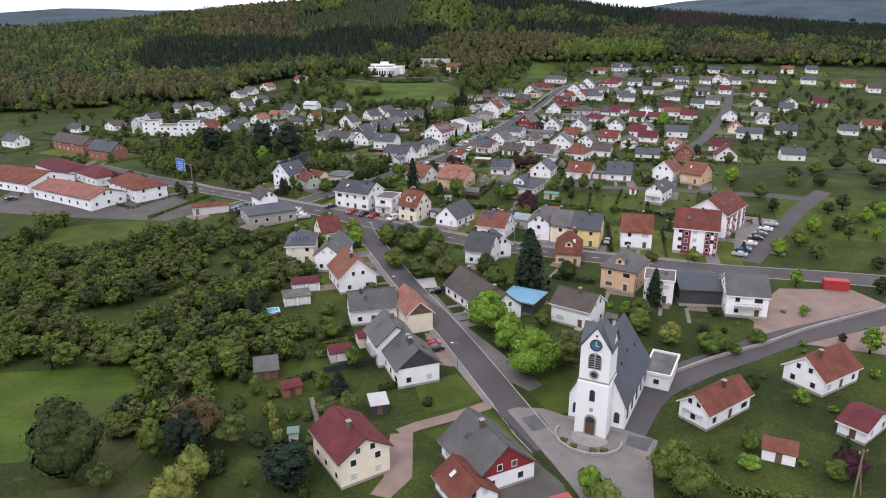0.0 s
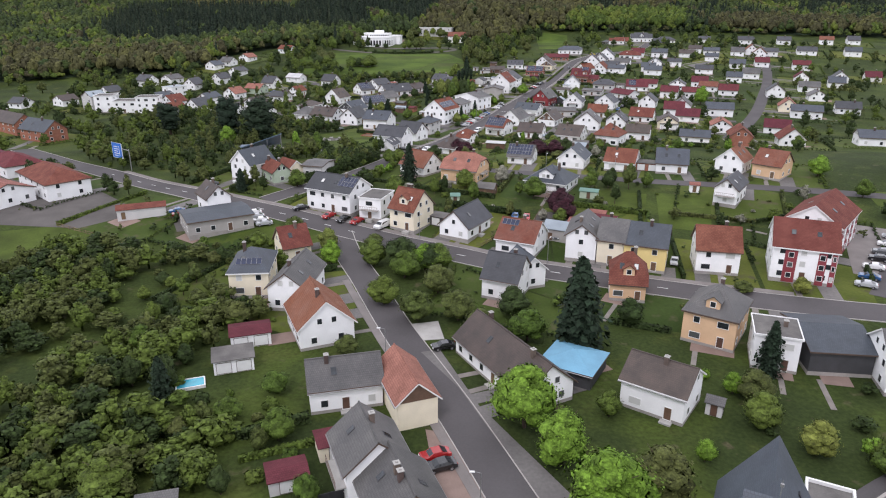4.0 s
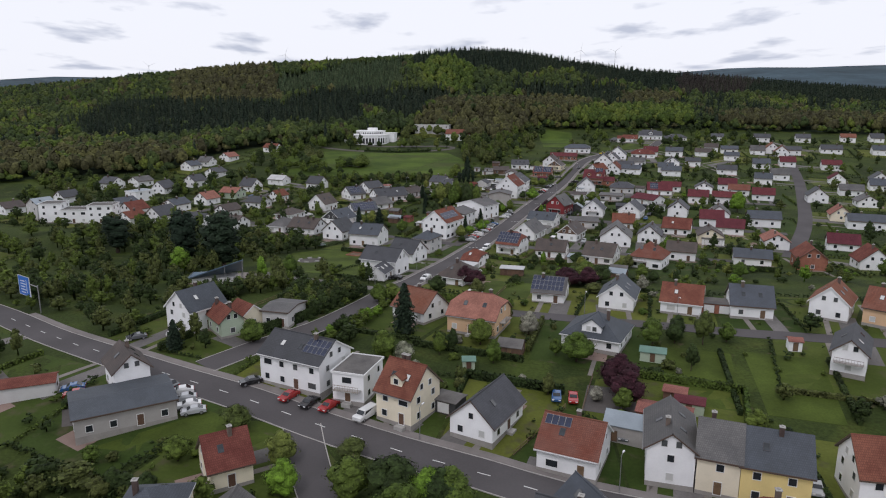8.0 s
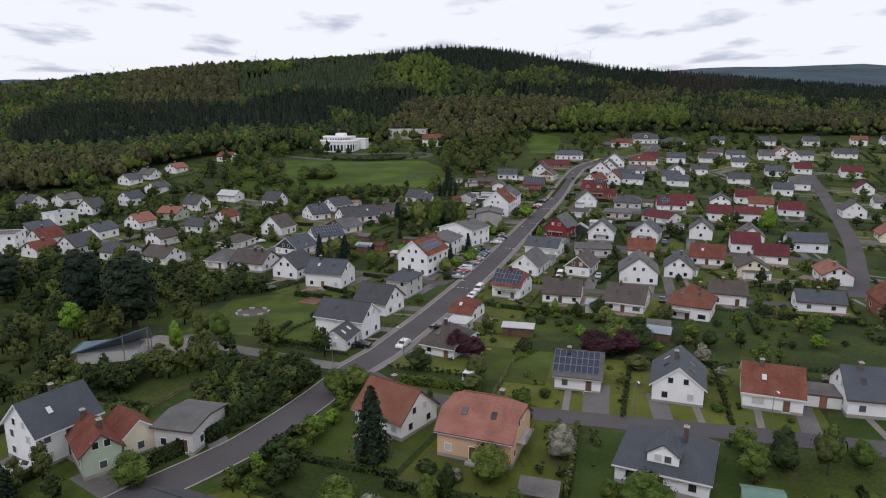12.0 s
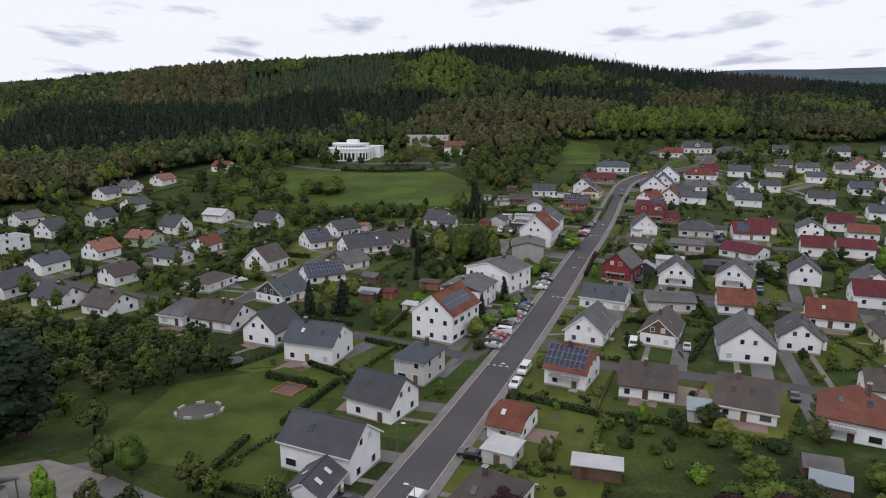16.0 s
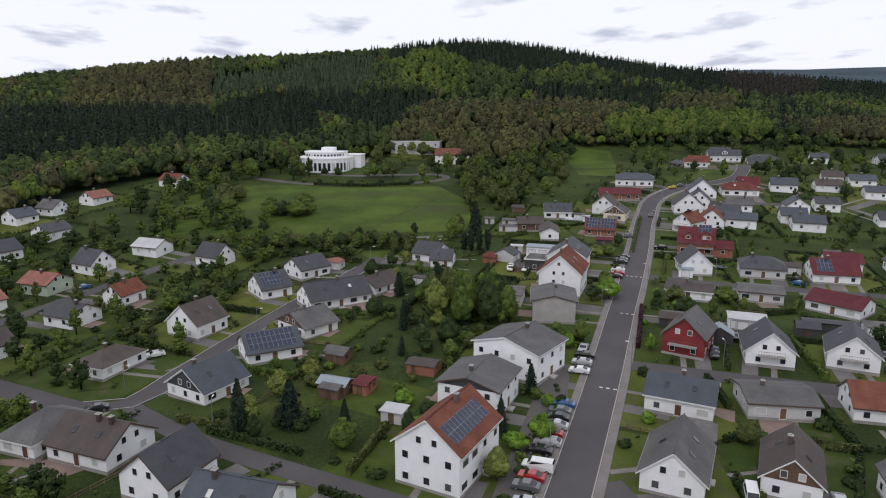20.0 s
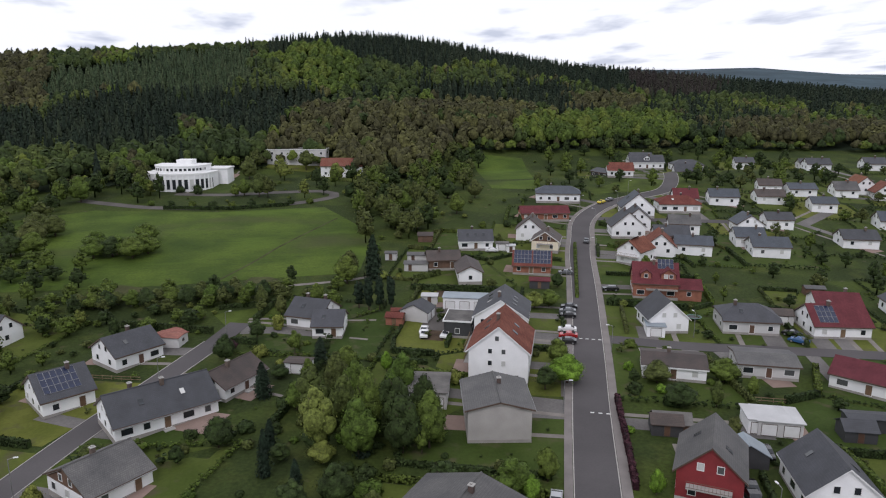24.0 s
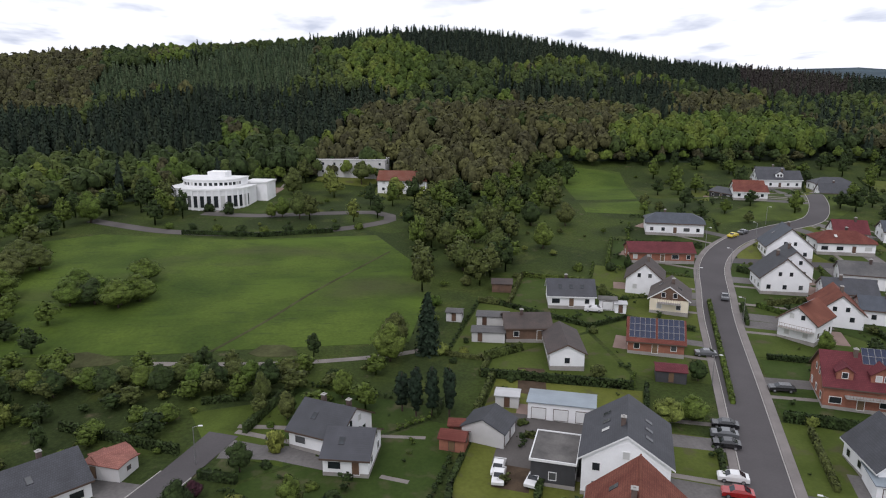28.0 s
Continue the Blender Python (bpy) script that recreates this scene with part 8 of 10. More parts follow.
def drum(r, z0, z1, a0=180.0, a1=360.0, n=18, back=8.0, oy=0.0):
    pts = [(r * math.cos(radians(a0 + (a1 - a0) * i / n)), oy + .75 * r * math.sin(radians(a0 + (a1 - a0) * i / n))) for i in range(n + 1)] + [(r, oy + back), (-r, oy + back)]
    m = len(pts)
    g = Geo()
    return g.solid([(x, y, z0) for x, y in pts] + [(x, y, z1) for x, y in pts], [tuple(range(m - 1, -1, -1)), tuple(range(m, 2 * m))] + [(i, (i + 1) % m, m + (i + 1) % m, m + i) for i in range(m)]), pts


base, bp_ = drum(16.5, -3, 7.6)
part("wall", base.mesh("wall", WALLS["white"]), clinic)
cornice, _ = drum(16.9, 7.6, 8.3)
part("cornice", cornice.mesh("cornice", FRAME), clinic)
upper, up_ = drum(12.5, 8.3, 10.8, back=8.0, oy=1.5)
part("upper_storey", upper.mesh("upper_storey", WALLS["white"]), clinic)
cap, _ = drum(12.9, 10.8, 11.4, back=8.0, oy=1.5)
part("upper_roof", cap.mesh("upper_roof", FRAME), clinic)
part("lift_house", stacked([(2, 4, 4, 3, 11.4), (2, 4, 4, 3, 13.6)]).mesh("lift_house", WALLS["white"]), clinic)
tall = cached("tallwin", lambda: framed(1.9, 4.6, -.1, .05, .12, -.02).mesh("window", [FRAME, GLASS]))
low = cached("lowwin", lambda: framed(1.5, 1.3, -.1, .05, .1, -.02).mesh("window", [FRAME, GLASS]))
for pts, me, zz in ((bp_, tall, 1.2), (up_, low, 9.0)):
    for i in range(18):
        (xa, ya), (xb, yb) = pts[i], pts[i + 1]
        ang = math.degrees(math.atan2(yb - ya, xb - xa))
        part("window", me, clinic, m=pose((xa + xb) / 2, (ya + yb) / 2, zz, 0, 0, ang))
        if zz < 5:
            part("pilaster", cached("pil", lambda: Geo().box(-.3, -.45, -3, .3, .2, 7.6).mesh("pilaster", WALLS["white"])), clinic, m=pose(xa, ya, 0, 0, 0, ang))
part("low_wing", stacked([(-19, 3, 4.5, 5, -3), (-19, 3, 4.5, 5, 4.0)]).mesh("low_wing", WALLS["white"]), clinic)
part("rear_wing", stacked([(16, 14, 5, 5, -3), (16, 14, 5, 5, 8.6), (16, 14, 5.4, 5.4, 8.62), (16, 14, 5.4, 5.4, 9.2)], [0, 0, 1]).mesh("rear_wing", [WALLS["white"], FRAME]), clinic)
house(-9, 690, -10, 30, 11, 6.6, pitch=0, wall="light_grey", roof="felt", near=False, chim=0, name="school", category="school", label="long grey two-storey flat-roofed school among trees")
house(12.5, 664, -12, 20, 9, 5.2, pitch=36, wall="white", roof="orange", near=False, chim=0, name="school", category="school", label="white building with an orange tiled roof")

# ---- direction sign over the through road ----
SIGN_BLUE = mat("sign_blue", (0.015, 0.13, 0.50), 0.4, 0.06, 0.6, 5.0)
sign = thing("direction_sign", -106.2, 252.5, -35, 0, "large blue direction sign on a cantilever mast", "road sign")
part("mast", Geo().tube((0, 0, -1), (0, 0, 7.4), .18, .14, 8).mesh("mast", METAL), sign)
part("arm", Geo().tube((0, 0, 6.9), (-5.2, 0, 7.1), .12, .10, 8).mesh("arm", METAL), sign)
board = part("board", Geo().box(-9.8, -.12, 3.6, -4.0, 0, 8.8).mesh("board", SIGN_BLUE), sign)
part("rim", framed(5.8, 5.2, -.16, .02, .1).mesh("rim", FRAME), board, m=pose(-6.9, 0, 3.6))
for k in range(5):
    part("text_bar", Geo().box(-8.7, -.15, 4.3 + k * .75, -6.4 + (k % 2) * .5, -.12, 4.55 + k * .75).mesh("text_bar", FRAME), board)
part("arrow", Geo().box(-5.7, -.15, 4.4, -5.5, -.12, 7.8).mesh("arrow", FRAME), board)

# ---- hall with a folded glass roof ----
hall = thing("glass_roof_hall", -70, 281.5, 5, 0, "low hall with a pointed blue-grey folded roof", "hall")
FOOT.append((-71, 285, 8))
HALL_ROOF = mat("blue_glazed_roof", (0.10, 0.15, 0.21), 0.3, 0.12, 0.4, 3.0)
part("roof", Geo().slab([(-8, -3.6, 2.8), (8.6, -5.4, 8.6), (6.4, 4.6, 3.0), (-8, 4, 2.7)], [(0, 1, 2), (0, 2, 3)], .25).mesh("roof", HALL_ROOF), hall)
for k in range(7):
    f = k / 6
    part("roof_rib", Geo().tube((-8 + 16.4 * f, -3.6 - 1.7 * f, 3.0 + 5.7 * f), (-8 + 14.2 * f, 4 + 0.5 * f, 2.9 + 0.3 * f), .05, .05, 4).mesh("roof_rib", METAL), hall)
for px, py, pz in ((8.2, -5.2, 8.3), (6.0, 4.2, 2.8), (3.0, -4.6, 6.4)):
    part("post", Geo().tube((px, py, -1), (px, py, pz), .12, .12, 6).mesh("post", METAL), hall)
part("wall", Geo().box(-7, -2.8, -1, 5, 3.6, 2.5).mesh("wall", WALLS["light_grey"]), hall)

# ---- pools, trampoline, sandpit, playground benches ----
WATER = mat("pool_water", (0.05, 0.32, 0.42), 0.1, 0.1, 0.8, 5.0)
for px, py, r in ((40.5, 528, 2.0),):
    pool = thing("pool", px, py, 0, 0, "small round blue garden pool", "pool")
    n = 18
    part("pool_wall", disc(r, 0, .9, n, r - .15).mesh("pool_wall", ROOFS["blue"]), pool, m=pose(0, 0, .9, -90, 0, 0))
    part("water", Geo().slab([((r - .12) * math.cos(2 * math.pi * i / n), (r - .12) * math.sin(2 * math.pi * i / n), .75) for i in range(n)], [tuple(range(n))], .7).mesh("water", WATER), pool)
pool = thing("pool", -43.2, 125.8, 20, 0, "rectangular light-blue garden pool on a lawn", "pool")
part("pool_wall", stacked([(0, 0, 2.3, 1.5, -.3), (0, 0, 2.3, 1.5, .5), (0, 0, 2.1, 1.3, .5), (0, 0, 2.1, 1.3, .3)]).mesh("pool_wall", FRAME), pool)
part("water", Geo().box(-2.09, -1.29, .31, 2.09, 1.29, .42).mesh("water", WATER), pool)
for px, py, r in ((-49.5, 340, 1.9), (88.5, 470, 1.7), (-17, 319, 1.6)):
    tramp = thing("trampoline", px, py, 0, 0, "round garden trampoline with a dark mat", "trampoline")
    part("mat", Geo().slab([(r * math.cos(2 * math.pi * i / 16), r * math.sin(2 * math.pi * i / 16), .75) for i in range(16)], [tuple(range(16))], .05).mesh("mat", METAL_DARK), tramp)
    part("rim", disc(r + .15, 0, .08, 16, r - .1).mesh("rim", ROOFS["green"]), tramp, m=pose(0, 0, .84, -90, 0, 0))
    for i in range(6):
        part("leg", cached("tleg", lambda: Geo().tube((0, 0, -.3), (0, 0, .75), .03, .03, 5).mesh("leg", METAL)), tramp, m=pose(r * math.cos(i * 1.05), r * math.sin(i * 1.05), 0))
sand = thing("sandpit", -34.5, 325.5, -25, 0, "square timber-edged sandpit with red-brown border", "sandpit")
for k in range(4):
    part("board", cached("sandb", lambda: Geo().box(-2.6, -.12, -.3, 2.6, .12, .35).mesh("board", WALLS["brick"])), sand, m=pose(*[(0, -2.5), (2.5, 0), (0, 2.5), (-2.5, 0)][k], 0, 0, 0, 90 * k))
part("sand", Geo().box(-2.4, -2.4, -.3, 2.4, 2.4, .12).mesh("sand", WALLS["brown"]), sand)
for k in range(7):
    a = k * .9
    bx, by = -49 + 4.2 * math.cos(a), 316 + 3.6 * math.sin(a)
    bench = thing("bench_block", bx, by, math.degrees(a) + 90, .05, "pale stone seat block round the playground", "bench", "playground seats")
    part("block", cached("bblock", lambda: stacked([(0, 0, .75, .25, -.3), (0, 0, .75, .25, .45)]).mesh("block", CONCRETE)), bench)

# ---- street lamps ----
def lamp(x, y, rot=0, h=6.0):
    root = thing("street_lamp", x, y, rot, 0, "slender grey street lamp with a curved arm", "street lamp", "street lamps")
    part("pole", cached(("lpole", h), lambda: Geo().tube((0, 0, -.5), (0, 0, h), .08, .05, 7).mesh("pole", METAL)), root)
    part("arm", cached(("larm", h), lambda: Geo().tube((0, 0, h), (.9, 0, h + .25), .04, .035, 6).mesh("arm", METAL)), root)
    part("lantern", cached("lant", lambda: stacked([(0, 0, .35, .12, -.08), (0, 0, .3, .1, .05)]).mesh("lantern", LAMP_W)), root, m=pose(1.1, 0, h + .25))


for k in range(0, 15):
    t = 4 + k
    i = min(len(MAIN) - 2, t)
    a, b = Vector(MAIN[i]), Vector(MAIN[i + 1])
    d = (b - a).normalized()
    s_ = 1 if k % 2 else -1
    p = a + Vector((d.y, -d.x)) * s_ * 4.9
    lamp(p.x, p.y, math.degrees(math.atan2(d.x * s_, -d.y * s_)))
for lx, ly, lr in ((2.6, 97, 180), (-12, 134, 180), (-33, 207, 240), (-8, 190, 60), (22, 176, 60), (-66, 391, 0), (-47, 423, 0), (-33, 455, 0), (-23, 478, 0), (-43, 372, 90), (56, 394, 90), (82, 459, 90), (31, 245, 270), (52, 240, 270)):
    lamp(lx, ly, lr)

pole = thing("utility_pole", 62.2, 57.2, 20, 0, "weathered wooden utility pole with a cross-arm", "utility pole")
part("shaft", Geo().tube((0, 0, -1), (0, 0, 8.6), .17, .12, 8).mesh("shaft", TIMBER), pole)
part("strut", Geo().tube((1.6, 0, -.6), (0.1, 0, 5.6), .13, .11, 8).mesh("strut", TIMBER), pole)
part("cross_arm", Geo().box(-.9, -.08, 8.0, .9, .08, 8.16).mesh("cross_arm", TIMBER), pole)
for k in (-.8, 0, .8):
    part("insulator", Geo().tube((k, 0, 8.16), (k, 0, 8.45), .06, .04, 8).mesh("insulator", FRAME), pole)
car(16.6, 54.6, 20, 'red', 'van', label="parked red van beside the paved square")

# ---- wind turbines beyond the hill ----
def turbine(x, y, top, spin, size=11):
    root = thing("wind_turbine", x, y, 0, 0, "distant white three-bladed wind turbine", "wind turbine", "wind turbines", z=40)
    part("tower", Geo().tube((0, 0, 0), (0, 0, top - 40), 1.6, .9, 8).mesh("tower", FRAME), root)
    part("nacelle", stacked([(0, 0, 1.2, 2.6, top - 41), (0, 0, 1.2, 2.6, top - 38.6)]).mesh("nacelle", FRAME), root)
    for k in range(3):
        part("blade", cached(("blade", size), lambda: Geo().solid([(-.9, 0, 0), (.9, 0, 0), (.9, .4, 0), (-.9, .4, 0), (-.2, 0, size * 2.2), (.2, 0, size * 2.2), (.2, .3, size * 2.2), (-.2, .3, size * 2.2)],
             [(3, 2, 1, 0), (4, 5, 6, 7), (0, 1, 5, 4), (1, 2, 6, 5), (2, 3, 7, 6), (3, 0, 4, 7)]).mesh("blade", FRAME)), root, m=pose(0, -3.0, top - 40, 0, spin + 120 * k, 0))


turbine(751, 3829, 277, 10, 20)
turbine(956, 3922, 277, 50, 20)
turbine(-884, 4200, 270, 20, 20)
turbine(-1677, 4200, 207, 70, 20)

# ---- apartment block by the through road: white with wine-red panels ----
PANEL_RED = mat("red_facade_panel", (0.22, 0.035, 0.045), 0.6, 0.1, 0.5, 5.0)
for ax, ay, ar, aL, aW, spans in ((76.7, 170.0, -21, 12.4, 13.0, ((-2.6, 2.4), (3.4, 1.6), (5.6, 1.0))), (88.2, 184.5, 50, 19.0, 12.0, ((-6.5, 2.2), (-1.5, 2.2), (3.5, 2.2), (8.0, 1.6)))):
    block = house(ax, ay, ar, aL, aW, 7.6, pitch=34, wall="white", roof="red", chim=0, sky=3, attic=2, label="white apartment block with wine-red panels and a red tiled roof", category="apartment building", name="apartment_building")
    for px, w in spans:
        part("facade_panel", Geo().box(px - w / 2, -aW / 2 - 0.10, -0.2, px + w / 2, -aW / 2 + 0.05, 7.0).mesh("facade_panel", PANEL_RED), block)
        for z0 in (0.8, 3.2, 5.4):
            add_window(block, px, -aW / 2 - 0.11, z0, -90, min(1.1, w * 0.7), 1.2)

# ---- steel container in the yard by the hall ----
box = thing("container", 102.0, 136.9, -14, 0.05, "red steel shipping container standing in a gravel yard", "container")
part("body", Geo().box(-3, -1.22, 0, 3, 1.22, 2.55).mesh("body", mat("container_red", (0.36, 0.03, 0.03), 0.5, 0.12, 0.6, 4.0)), box)
for k in range(14):
    part("rib", cached("crib", lambda: Geo().box(-.07, -1.27, .15, .07, 1.27, 2.45).mesh("rib", bpy.data.materials["container_red"])), box, m=pose(-2.7 + k * .415, 0, 0))

# ---- single trees ----
tree(-59.2, 61.5, 16, 6.6, 'dark', label="tall willow-like tree with a soft grey-green crown")
tree(-53.5, 59.5, 5, 2.4, 'olive', sparse=True)
tree(-42.4, 72.0, 9.5, 5.0, 'copper', label="broad tree with copper-brown young leaves")
tree(-36.0, 70.5, 6.5, 3.4, 'olive', sparse=True)
tree(-48.3, 67.2, 8.5, 2.8, 'mid')
conifer(-44.2, 66.2, 9, 1.9, column=True)
conifer(-41.6, 67.2, 8.5, 1.8, column=True)
conifer(-43.0, 68.6, 9.5, 2.0, column=True)
bush(-37.0, 65.6, 1.6, 2.4, 'dark')
tree(-39.2, 60.6, 7.5, 3.4, 'yellow', label="yellow-green maple with a dense round crown")
tree(-39.8, 54.2, 8.5, 4.0, 'yellow', label="yellow-green maple with a dense round crown")
conifer(-24.4, 60.6, 7.5, 4.3, label="broad dark clipped yew beside a lawn", column=True)
bush(-21.6, 57.2, 0.9, 1.8, 'dark')
for bx, by in ((-32.3, 80.4), (-31.1, 77.6), (-30.2, 75.0), (-28.8, 71.9)):
    bush(bx, by, 1.35, 2.5, 'yellow', "clipped round golden-green box bush")
conifer(-20.2, 85.8, 6, 2.6, "young dark pine with spreading boughs")
tree(10.0, 114.6, 11.5, 5.4, 'bright')
tree(14.0, 106.2, 9.5, 4.4, 'bright')
tree(17.5, 94.5, 12, 6.4, 'bright')
tree(25.3, 98.8, 9, 5, 'olive')
tree(23.1, 117.4, 5, 2.2, 'mid')
conifer(22.0, 138.0, 18, 5.6)
tree(-27.7, 175.5, 6.5, 3, 'bright')
tree(29.7, 201.2, 7.5, 3.8, 'purple')
tree(50.0, 108.4, 6, 3.2, 'yellow')
tree(44.9, 114.8, 6.5, 3.6, 'mid')
conifer(52.5, 129.5, 10, 2.4)
tree(57.5, 103.5, 5.5, 3, 'mid')
tree(62.4, 104.5, 3, 2.5, 'mid')
tree(22.2, 57.5, 6, 2.3, 'bright')
tree(23.7, 54.3, 6, 2.6, 'yellow')
tree(35.1, 61.5, 8, 3.4, 'mid')
tree(36.9, 57.5, 8, 3.8, 'mid')
tree(64.1, 62.2, 5.5, 3.2, 'purple')
tree(-21.1, 80.3, 4, 3, 'olive')
bush(-3.3, 83.4, 1.4, 1.8, 'dark')
bush(9.2, 71.4, 1.8, 2, 'mid')
tree(-14.1, 155.7, 7, 4, 'mid')
tree(-7.0, 148.9, 7, 4, 'olive')
tree(-3.2, 161.0, 7, 4, 'olive')
tree(-10.6, 168.4, 7, 4, 'mid')
tree(0.9, 149.0, 7, 4, 'olive')
tree(4.7, 141.0, 7, 4, 'olive')
tree(11.7, 150.7, 7, 4, 'dark')
tree(13.5, 141.0, 7, 4, 'mid')
tree(-4.8, 172.4, 7, 4, 'dark')
tree(33.8, 147.5, 6, 3.4, 'dark')
tree(61.0, 160.5, 3, 2.4, 'olive')
tree(-46.7, 123.9, 7, 2.5, 'dark')
conifer(-46.0, 121.4, 8, 2.2)
tree(-29.7, 183.7, 6, 3.2, 'yellow')
conifer(-12.5, 232.9, 12, 3)
tree(4.3, 226.4, 6.5, 3.2, 'mid', label='round mid-green lime tree with a dense crown')
tree(29.5, 206.2, 8, 4.4, 'purple')
tree(23.7, 218.0, 7, 4, 'mid')
tree(-16.2, 219.5, 7, 3.4, 'mid')
tree(-12.0, 218.1, 5, 2.6, 'blossom')
conifer(-61.6, 224.4, 7, 2.2)
tree(31.6, 274.6, 6, 3.4, 'purple')
tree(6.0, 274.5, 5, 3.4, 'purple')
tree(-18.6, 184.4, 4, 3, 'olive', sparse=True)
tree(-17.9, 175.1, 7, 4, 'mid')
tree(-11.2, 173.8, 8, 4.6, 'dark')
tree(-6.2, 172.5, 7, 4, 'bright')
tree(-3.0, 172.4, 7, 4, 'mid')
tree(138.2, 407.0, 11, 5, 'bright')
tree(139.1, 393.9, 6, 3.2, 'mid')
conifer(-125.5, 337.4, 16, 6.0, column=True)
conifer(-91.8, 315.2, 22, 5.8, column=True)
conifer(-76.5, 307.7, 22, 6.6, column=True)
tree(32.7, 272.8, 6, 4, 'purple')
tree(38.2, 274.3, 6, 4, 'purple')
tree(2.9, 276.7, 6, 3.4, 'purple')
tree(-5.2, 267.2, 5, 3, 'dark')
tree(-56.4, 279, 9, 2.0, 'bright', sparse=True)
tree(-55.5, 292.5, 7, 2.4, 'olive', sparse=True)
tree(-51, 292, 7, 2.6, 'mid')
tree(-88.3, 300.4, 10, 4, 'bright', sparse=True)
tree(-20.4, 255.4, 5.5, 2.6, 'mid')
tree(-45.8, 227.9, 6, 3.4, 'mid')
tree(52.9, 225.8, 8.5, 2.4, 'olive', sparse=True)
tree(41.5, 224.5, 7, 2.8, 'mid', sparse=True)
tree(47.1, 226.8, 6, 2.4, 'dark')
tree(58.6, 227, 5, 2.2, 'mid')
tree(41.8, 307, 5, 3, 'dark')
tree(40.5, 286, 5.5, 3.4, 'mid')
tree(56.7, 284.6, 5, 2.6, 'mid')
tree(86.4, 284, 5.5, 2.8, 'mid', sparse=True)
tree(-17.1, 258.1, 5, 3.2, 'mid')
tree(12.5, 242.8, 3, 0.8, 'olive')
tree(10.3, 245.4, 3, 0.8, 'olive')
tree(-3.4, 251.2, 3, 0.8, 'olive')
conifer(-38.3, 371.5, 10, 2.0, column=False)
conifer(-29.9, 373.1, 9, 2.6)
tree(13.3, 366.8, 5.5, 2.6, 'bright')
tree(4.4, 355.2, 6, 2.6, 'yellow')
tree(46.1, 450.7, 6, 3, 'mid')
tree(23.8, 408.1, 6, 3.4, 'mid')
tree(-4.0, 434.8, 10.9, 3.4, 'olive', sparse=True)
tree(3.6, 436.9, 10.9, 3.4, 'mid')
tree(8.1, 427.8, 10.9, 3.3, 'dark')
tree(12.4, 441.4, 9.7, 3.0, 'mid')
tree(-3.1, 423.9, 12.2, 3.6, 'yellow', sparse=True)
tree(2.9, 421.7, 10.9, 3.8, 'mid')
tree(9.9, 421.8, 10.9, 3.8, 'dark')
tree(14.3, 422.4, 10.9, 3.6, 'mid')
tree(7.3, 427.7, 9.7, 3.3, 'dark')
tree(0.4, 443.6, 9.7, 2.8, 'olive')
tree(-6.8, 439.4, 6.0, 2.5, 'mid')
tree(44.7, 441.2, 6.5, 4.2, 'bright')
conifer(-13.0, 445.7, 7, 2)
conifer(-2.2, 459.2, 6, 1.9)
tree(-21.0, 469.3, 3, 1.6, 'purple')
tree(61.2, 428.3, 5, 3.4, 'dark')
tree(75.1, 436.3, 5.5, 3.6, 'mid')
tree(62.1, 438.4, 5, 3.4, 'olive')
conifer(10.3, 489.7, 10.0, 1.35, column=True)
conifer(13.0, 489.5, 10.0, 1.35, column=True)
conifer(15.9, 489.3, 10.0, 1.35, column=True)
conifer(8.0, 491.7, 8, 1.5, column=True)
conifer(13.7, 514.7, 13, 3.2)
bush(-11.7, 480.4, 1.8, 3.6, 'yellow')
tree(7.2, 518.6, 8, 3.6, 'olive')
tree(-31.2, 491.3, 4, 2.6, 'mid')
tree(-42.2, 488.8, 3.4, 2.4, 'mid')
tree(56.4, 485.1, 5, 3.2, 'mid')
tree(52.2, 484.4, 5, 3, 'yellow')
tree(-70.8, 553.1, 7, 4.6, 'mid')
tree(-57.7, 545.0, 7, 4.6, 'mid')
tree(-56.8, 560.3, 7, 4.6, 'mid')
tree(-54.9, 548.4, 7, 4.6, 'mid')
tree(-63.1, 547.1, 7, 4.6, 'mid')
tree(-31.8, 660.2, 12, 5, 'olive')
tree(8.9, 652.7, 9, 4.6, 'yellow')
tree(-5.2, 675.9, 11, 5, 'olive', sparse=True)
tree(-94.4, 619.4, 12, 5.5, 'mid')
tree(16.0, 591.1, 9, 4, 'mid')
tree(23.4, 585.0, 9, 4, 'olive')
tree(14.0, 607.1, 9, 4, 'dark')
tree(32.7, 590.3, 9, 4, 'mid')
tree(38.0, 578.7, 9, 4, 'olive')
tree(44.4, 595.7, 9, 4, 'dark')
tree(26.8, 603.1, 9, 4, 'mid')
tree(37.0, 609.3, 9, 4, 'olive')
tree(54.3, 608.5, 9, 4, 'dark')
tree(52.7, 583.4, 9, 4, 'mid')
tree(65.9, 607.8, 9, 4, 'olive')
tree(34.2, 564.0, 9, 4, 'dark')
tree(6.0, 511.4, 9, 4, 'mid')
tree(26.4, 564.4, 9, 4, 'olive')
bush(-58.4, 632.8, 2, 3, 'dark')
bush(-50.5, 628.4, 2, 3, 'dark')
bush(-51.9, 634.9, 2, 3, 'dark')
bush(-65.7, 610.4, 1.8, 2.2, 'mid')
bush(-57.8, 609.0, 1.8, 2.2, 'dark')
bush(-49.8, 607.6, 1.8, 2.2, 'mid')
bush(-42.0, 606.3, 1.8, 2.2, 'dark')
bush(-34.1, 604.9, 1.8, 2.2, 'mid')
bush(-26.6, 605.5, 1.8, 2.2, 'dark')
bush(-19.0, 606.1, 1.8, 2.2, 'mid')
bush(-11.4, 606.7, 1.8, 2.2, 'dark')
bush(-3.6, 607.3, 1.8, 2.2, 'mid')
tree(-93.7, 566.7, 8, 5, 'olive')
